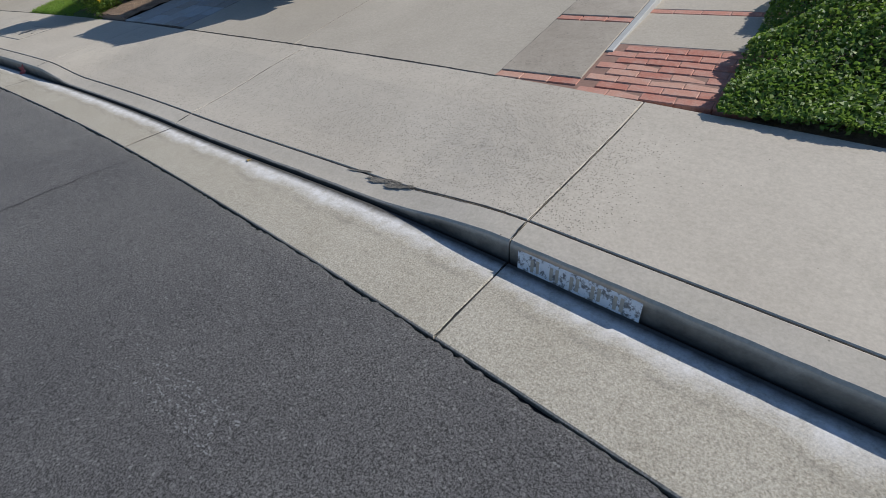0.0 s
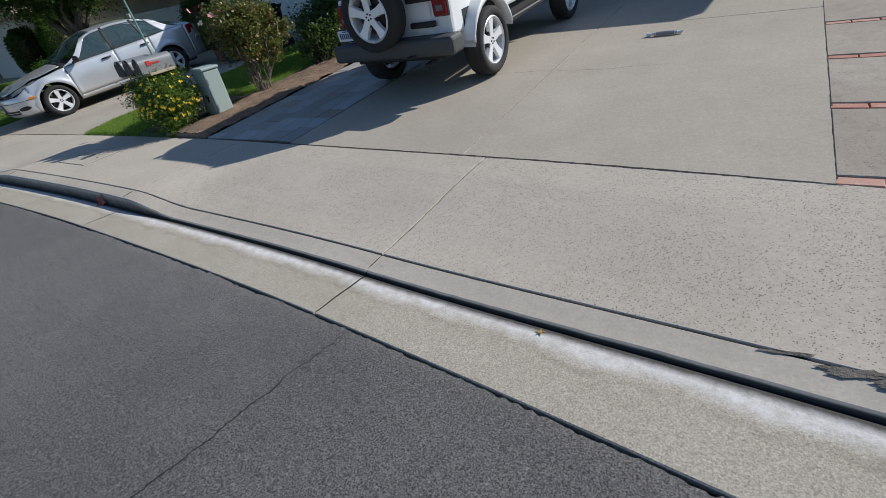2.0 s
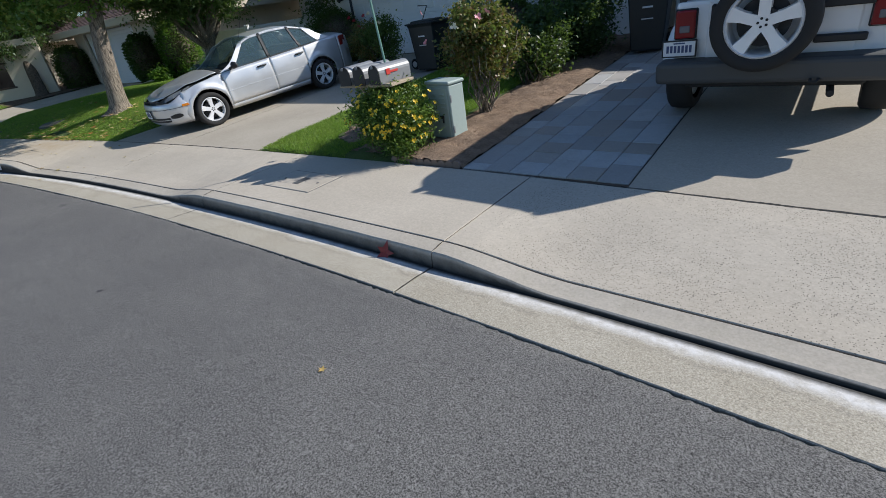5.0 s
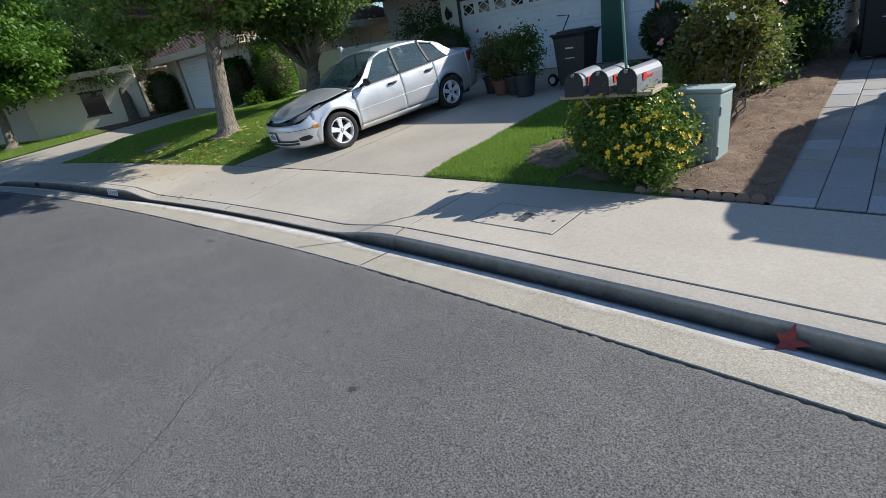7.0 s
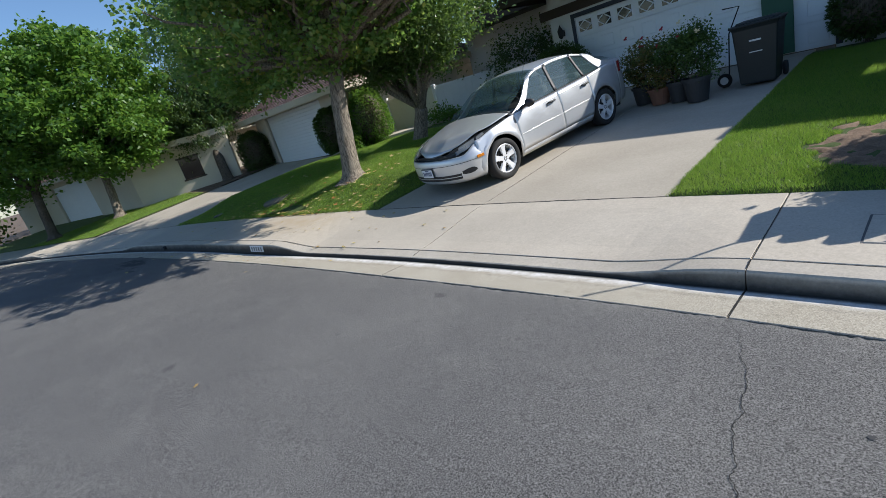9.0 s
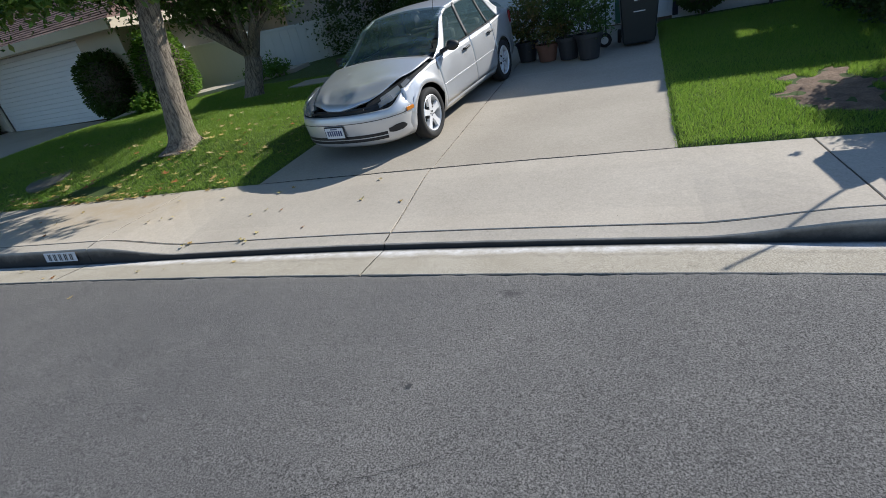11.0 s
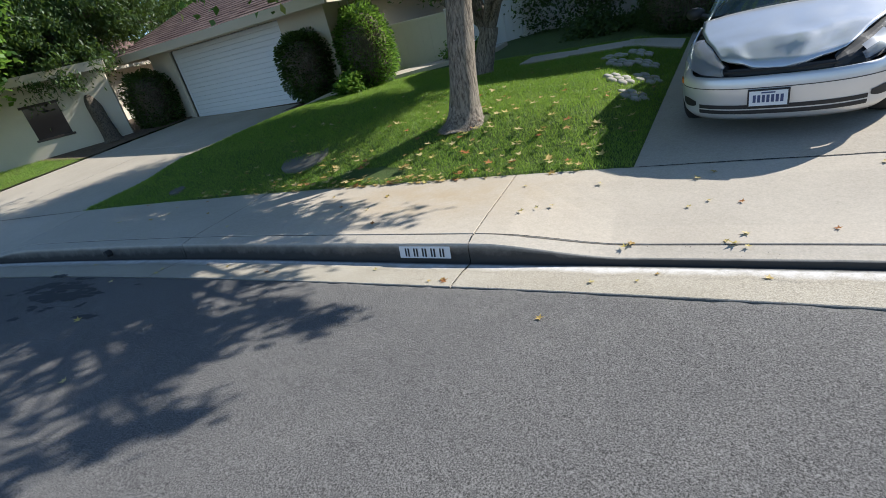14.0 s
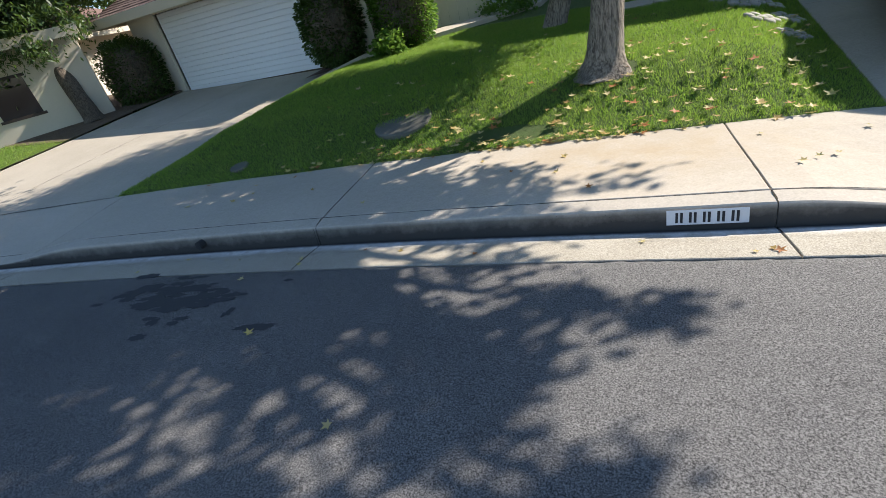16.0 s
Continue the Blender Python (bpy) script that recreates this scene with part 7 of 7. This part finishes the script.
mz = lawn_2_height(-21.6, 3.32)
part("lid", lathe([(0.005, 0.03), (0.36, 0.03), (0.38, 0.015), (0.38, -0.05)], 36), M_DARK_COVER, manhole, m=pose(-21.6, 3.32, mz - 0.012, 9, 0, 0))
small = thing("lawn_valve_cover", "small oval irrigation cover in the lawn", "valve cover")
part("lid", lathe([(0.005, 0.03), (0.12, 0.03), (0.13, 0.015), (0.13, -0.05)], 24), M_DARK_COVER, small, m=pose(-23.7, 2.45, lawn_2_height(-23.7, 2.45), 6, 0, 0))
drain = thing("kerb_drain", "round pipe drain through the kerb face", "drain")
part("pipe", lathe([(0.034, -0.05), (0.040, -0.05), (0.040, 0.03), (0.034, 0.03)], 20, "y"), M_DARK_METAL, drain, m=pose(-22.6, edge(-22.6) + kshift(-22.6) + 0.47, fall(-22.6) + 0.03))
part("mouth", lathe([(0.002, 0.0), (0.035, 0.0), (0.035, 0.01)], 20, "y"), M_CRACK, drain, m=pose(-22.6, edge(-22.6) + kshift(-22.6) + 0.432, fall(-22.6) + 0.03))
paper = thing("newspaper", "rolled newspaper in a plastic bag lying on the driveway", "newspaper", pose(-3.48, 6.68, lot(-3.4, 6.68) + 0.02, 0, 0, 4) @ Matrix.Diagonal((0.8, 0.8, 0.6, 1)))
part("roll", tube([(-0.16, 0, 0.012), (0.0, 0.004, 0.014), (0.15, 0, 0.012)], [0.036, 0.04, 0.036], 10), material("newsprint", (0.25, 0.25, 0.26), 0.8), paper)
part("wrapper", tube([(-0.26, 0.02, 0.0), (-0.2, 0.0, 0.012), (-0.14, 0, 0.012)], [0.05, 0.02, 0.04], 9), M_MARK, paper)
part("wrapper", tube([(0.12, 0, 0.012), (0.18, 0.0, 0.012), (0.22, 0.02, 0.01)], [0.04, 0.025, 0.035], 9), M_MARK, paper)


def crack(points, wide, seed, height, stray=1.0, name="crack"):
    """A wandering crack: a narrow dark ribbon a hair above the surface."""
    r = random.Random(seed)
    pts = []
    for (ax, ay), (bx, by) in zip(points, points[1:]):
        k = max(2, int(math.hypot(bx - ax, by - ay) / 0.014))
        pts += [(ax + (bx - ax) * i / k, ay + (by - ay) * i / k) for i in range(k)]
    pts.append(points[-1])
    vs, fs = [], []
    for i, (x, y) in enumerate(pts):
        a, b = pts[max(i - 1, 0)], pts[min(i + 1, len(pts) - 1)]
        t = Vector((b[0] - a[0], b[1] - a[1])).normalized()
        nx, ny = -t.y, t.x
        o = stray * (0.02 * noise.noise((x * 9 + seed, y * 9, 0)) + 0.008 * noise.noise((x * 31, y * 31, seed)) + 0.006 * noise.noise((x * 83, y * 83, seed)))
        w = wide * (0.55 + 0.6 * r.random()) * (0.2 + 0.8 * min(1, 4 * min(i, len(pts) - 1 - i) / len(pts) + 0.3))
        for s in (-1, 1):
            px_, py_ = x + nx * (o + s * w), y + ny * (o + s * w)
            vs.append((px_, py_, height(px_, py_) + 0.004))
        if i:
            fs.append((2 * i - 2, 2 * i - 1, 2 * i + 1, 2 * i))
    return new(name, data_mesh(name, vs, fs, M_CRACK))


def rh(x, y):
    return road_height(x, edge(x) - y)


asphalt_cracks = tagged(new("road_cracks"), "wandering dark cracks in the asphalt", "crack", kind="structure")
for k, (pts, w) in enumerate((([(-11.10, 1.34), (-11.0, 1.12), (-10.90, 0.85), (-10.83, 0.62), (-10.81, 0.37), (-10.71, 0.04), (-10.66, -0.06), (-10.53, -0.26), (-10.46, -0.33), (-10.33, -0.49), (-10.2, -0.75), (-10.1, -1.3), (-9.9, -2.2)], 0.0022),
                              ([(-4.03, 1.18), (-4.05, 0.85), (-4.06, 0.61), (-4.08, 0.3), (-4.14, -0.1), (-4.3, -0.8), (-4.2, -2.0)], 0.0042),
                              ([(-13.2, -0.2), (-13.9, -0.6), (-14.2, -1.2)], 0.0014))):
    crack(pts, w, 700 + k, rh, 1.2).parent = asphalt_cracks
drive_cracks = tagged(new("driveway_cracks"), "hairline cracks in the concrete drive", "crack", kind="structure")
for k, pts in enumerate(([(-5.3, 5.46), (-4.7, 5.52), (-4.0, 5.46), (-3.2, 5.55)],)):
    crack(pts, 0.0022, 720 + k, lot).parent = drive_cracks


# dark seams in the joints of sidewalk, kerb and gutter
seams = tagged(new("joint_seams"), "dark dirt-filled joints between concrete panels", "joint", kind="structure")


def kerb_walk(x, y):
    d = y - edge(x)
    k = kshift(x)
    if d < 0.447 + k:
        return gutter_height(x, min(0.445, d)) - 0.004
    if d < 0.64 + k:
        return fall(x) + kerb_top(x) + 0.004 + 0.007 * smooth(0.5, 0.63, d - k)
    return walk_height(x, d) - 0.005


for k, xj in enumerate(JOINTS[2:14]):
    for a, b, w in ((0.01, 0.44, 0.0055), (0.50, 0.625, 0.005), (0.65, 1.98, 0.0036 if xj > -2 else 0.0030)):
        pts = [(skew(xj, d), edge(xj) + warp(xj, d)) for d in (a, (a + b) / 2, b)]
        crack(pts, w, 900 + k, kerb_walk, 0.2).parent = seams
for k, xj in enumerate((-9.785, -10.64)):
    crack([(xj, edge(xj) + d) for d in (0.63, 1.3, 1.99)], 0.0022, 925 + k, kerb_walk, 0.15).parent = seams
for k, (a, b) in enumerate(((-6.9, -1.9), (-17.1, -12.1), (-31.3, -25.5))):
    pts = [(x, back(x) - 0.004) for x in span(a, b, 0.5)]
    crack(pts, 0.011, 930 + k, lambda x, y: lot(x, y) - 0.001, 0.35).parent = seams
for k, (x, y0, y1, w) in enumerate(((-4.50, 3.4, 7.35, 0.0018), (-14.68, 3.3, 7.0, 0.004), (-6.85, 3.4, 9.3, 0.006), (-28.4, 1.6, 5.0, 0.004), (-1.925, 3.2, 8.0, 0.006))):
    crack([(x, y) for y in span(y0, y1, 0.5)], w, 940 + k, lambda x, y: lot(x, y) - 0.001, 0.2).parent = seams
for k in range(9):
    pts = [(skew(x, 0.6365), edge(x) + warp(x, 0.6365)) for x in span(4 - k * 3.5, 0.5 - k * 3.5, 0.25)]
    crack(pts, 0.0055, 950 + k, lambda x, y: walk_height(x, 0.65) - 0.008, 0.25).parent = seams


# mud and stains with an outline of their own
M_MUD = make_soil("dried_mud", (0.14, 0.125, 0.10), (0.27, 0.24, 0.20))
M_WET = material("oily_asphalt", (0.05, 0.05, 0.051), 0.95)
stains = tagged(new("ground_stains"), "dark mud and oil stains on kerb and street", "stain", kind="structure")


def stain(name, x, y, rx, ry, turn, mat, height, seed):
    """A thin blot with a frayed outline."""
    vs, n = [(x, y, height(x, y) + 0.003)], 48
    for k in range(n):
        a = 2 * math.pi * k / n
        f = 1 + 0.55 * noise.noise((math.cos(a) * 1.6 + seed, math.sin(a) * 1.6, 0)) + 0.35 * noise.noise((math.cos(a) * 5, math.sin(a) * 5 + seed, 3))
        u, v = rx * f * math.cos(a), ry * f * math.sin(a)
        px_, py_ = x + u * math.cos(turn) - v * math.sin(turn), y + u * math.sin(turn) + v * math.cos(turn)
        vs.append((px_, py_, height(px_, py_) + 0.003))
    part(name, data_mesh(name, vs, [(0, 1 + k, 1 + (k + 1) % n) for k in range(n)], mat), None, stains)


mud_h = lambda x, y: kerb_walk(x, y) + 0.005
for k, (x, dy, rx, ry) in enumerate(((-1.92, -0.02, 0.11, 0.024), (-1.80, -0.03, 0.07, 0.03), (-2.12, 0.0, 0.10, 0.010), (-1.70, -0.01, 0.05, 0.014))):
    stain("mud", x, edge(x) + warp(x, 0.64) + dy, rx, ry, 0.15, M_MUD, mud_h, 20 + k)
for k, (x, y, rx, ry) in enumerate(((-9.8, 0.28, 0.025, 0.018), (-12.5, -1.16, 0.022, 0.016), (-13.6, 0.1, 0.02, 0.014), (-10.4, 0.55, 0.014, 0.012))):
    stain("oil_spot", x, y, rx, ry, 0.4 * k, M_WET, rh, 40 + k)
M_SCUFF = material("pale_scuffed_asphalt", (0.22, 0.22, 0.218), 0.95)
scuff_h = lambda x, y: rh(x, y) - 0.0015
r = random.Random(87)
for k in range(120):
    u = min(1.0, max(0.0, r.gauss(0.65, 0.28)))
    stain("scuff", -2.05 + 0.75 * u + r.gauss(0, 0.01), 0.03 + 0.042 * (k % 4) + r.gauss(0, 0.009), r.uniform(0.003, 0.011), r.uniform(0.0015, 0.004), r.uniform(-0.5, 0.6), M_SCUFF, scuff_h, 140 + k)
r = random.Random(88)
for k in range(70):
    stain("wet_patch", -21.95 + r.gauss(0, 0.40), -0.02 + r.gauss(0, 0.15), r.uniform(0.03, 0.13), r.uniform(0.015, 0.05), 0.25, M_WET, rh, 60 + k)


# fallen leaves: five-pointed, curled
def star_leaf(size, seed):
    r = random.Random(seed)
    bm = bmesh.new()
    c = bm.verts.new((0, 0, 0.004))
    ring = []
    for k in range(10):
        a = math.pi * k / 5 + r.uniform(-0.12, 0.12)
        rad = size * (1.0 if k % 2 == 0 else 0.42) * r.uniform(0.8, 1.15)
        ring.append(bm.verts.new((math.cos(a) * rad, math.sin(a) * rad, 0.004 + size * (0.28 if k % 2 == 0 else 0.10) * r.uniform(0.2, 1.3))))
    for k in range(10):
        bm.faces.new((c, ring[k], ring[(k + 1) % 10]))
    return bm


LEAF_MESHES = [mesh_of("fallen_leaf", star_leaf(0.037, 800 + k), (M_LITTER,)) for k in range(6)]
for k, me in enumerate(LEAF_MESHES):
    tone = M_LITTER.copy()
    rampn = [q for q in tone.node_tree.nodes if q.type == "VALTORGB"][0]
    tint = ((0.40, 0.25, 0.08), (0.52, 0.36, 0.12), (0.56, 0.45, 0.20), (0.40, 0.14, 0.045), (0.55, 0.43, 0.13), (0.52, 0.40, 0.17))[k]
    for e in rampn.color_ramp.elements:
        e.color = (*tint, 1)
    me.materials[0] = tone
r = random.Random(77)


def ground_at(x, y):
    d = y - edge(x)
    if d < 0:
        return road_height(x, -d)
    if d < 0.445 + kshift(x):
        return gutter_height(x, d)
    if y < back(x):
        return walk_height(x, max(d, 0.7))
    if -25.46 < x < -17.04:
        return lawn_2_height(x, y) + 0.035
    return lot(x, y)


def drop_leaf(x, y, size=1.0, mesh=None):
    ob = new("fallen_leaf", mesh or r.choice(LEAF_MESHES))
    s = size * r.uniform(0.7, 1.25)
    ob.matrix_basis = pose(x, y, ground_at(x, y) + 0.004, r.uniform(-14, 14), r.uniform(-14, 14), r.uniform(0, 360)) @ Matrix.Diagonal((s, s, s, 1))
    return tagged(ob, "dry curled star-shaped fallen leaf", "leaf", "fallen leaves")


for k in range(240):
    x = r.gauss(-19.0, 1.9)
    if -25.2 < x < -17.1:
        drop_leaf(x, back(x) + 0.05 + abs(r.gauss(0.0, 1.3)), 1.5)
for k in range(110):
    x = r.gauss(-19.9, 1.1)
    if -24 < x < -17.1:
        drop_leaf(x, back(x) + r.uniform(-0.05, 0.09), 1.3)
for k in range(28):
    x = r.uniform(-24.5, -14.5)
    drop_leaf(x, edge(x) + r.uniform(0.75, 2.0), 0.9)
for k in range(16):
    x = r.uniform(-24, -15.5)
    drop_leaf(x, edge(x) + r.uniform(0.02, 0.40), 0.8)
for x, y in ((-17.11, 0.63), (-20.9, -0.3), (-19.9, -0.8), (-21.6, 0.3), (-14.1, -0.9), (-18.0, 1.0), (-16.15, 1.73), (-16.08, 1.70), (-16.2, 1.76), (-16.82, 1.60), (-16.78, 1.66), (-14.73, 2.46)):
    drop_leaf(x, y, 1.0)
red_me = mesh_of("fallen_leaf", star_leaf(0.09, 888), (M_REDLEAF,))
ob = new("fallen_leaf", red_me)
ob.matrix_basis = pose(-8.2, edge(-8.2) + kshift(-8.2) + 0.43, fall(-8) - 0.002, 62, 0, 20)
tagged(ob, "dark red star-shaped leaf leaning on the kerb", "leaf")
for x, y in ((-3.10, 1.53), (-7.50, 0.55)):
    drop_leaf(x, y, 0.9)

# scalloped edging at the front of the soil strip
M_EDGING = painted("weathered_terracotta", (0.27, 0.19, 0.14), 0.9, 0.6)
edging = thing("scalloped_edging", "low scalloped terracotta-grey border edging", "garden edging")
for k in range(10):
    x = -9.55 + k * 0.099
    own = lathe([(0.001, 0.0), (0.050, 0.0), (0.050, 0.03), (0.043, 0.038), (0.001, 0.038)], 16, "y")
    part("scallop", own, M_EDGING, edging, m=pose(x, back(x) + 0.03, lot(x, 3.5) + 0.005))
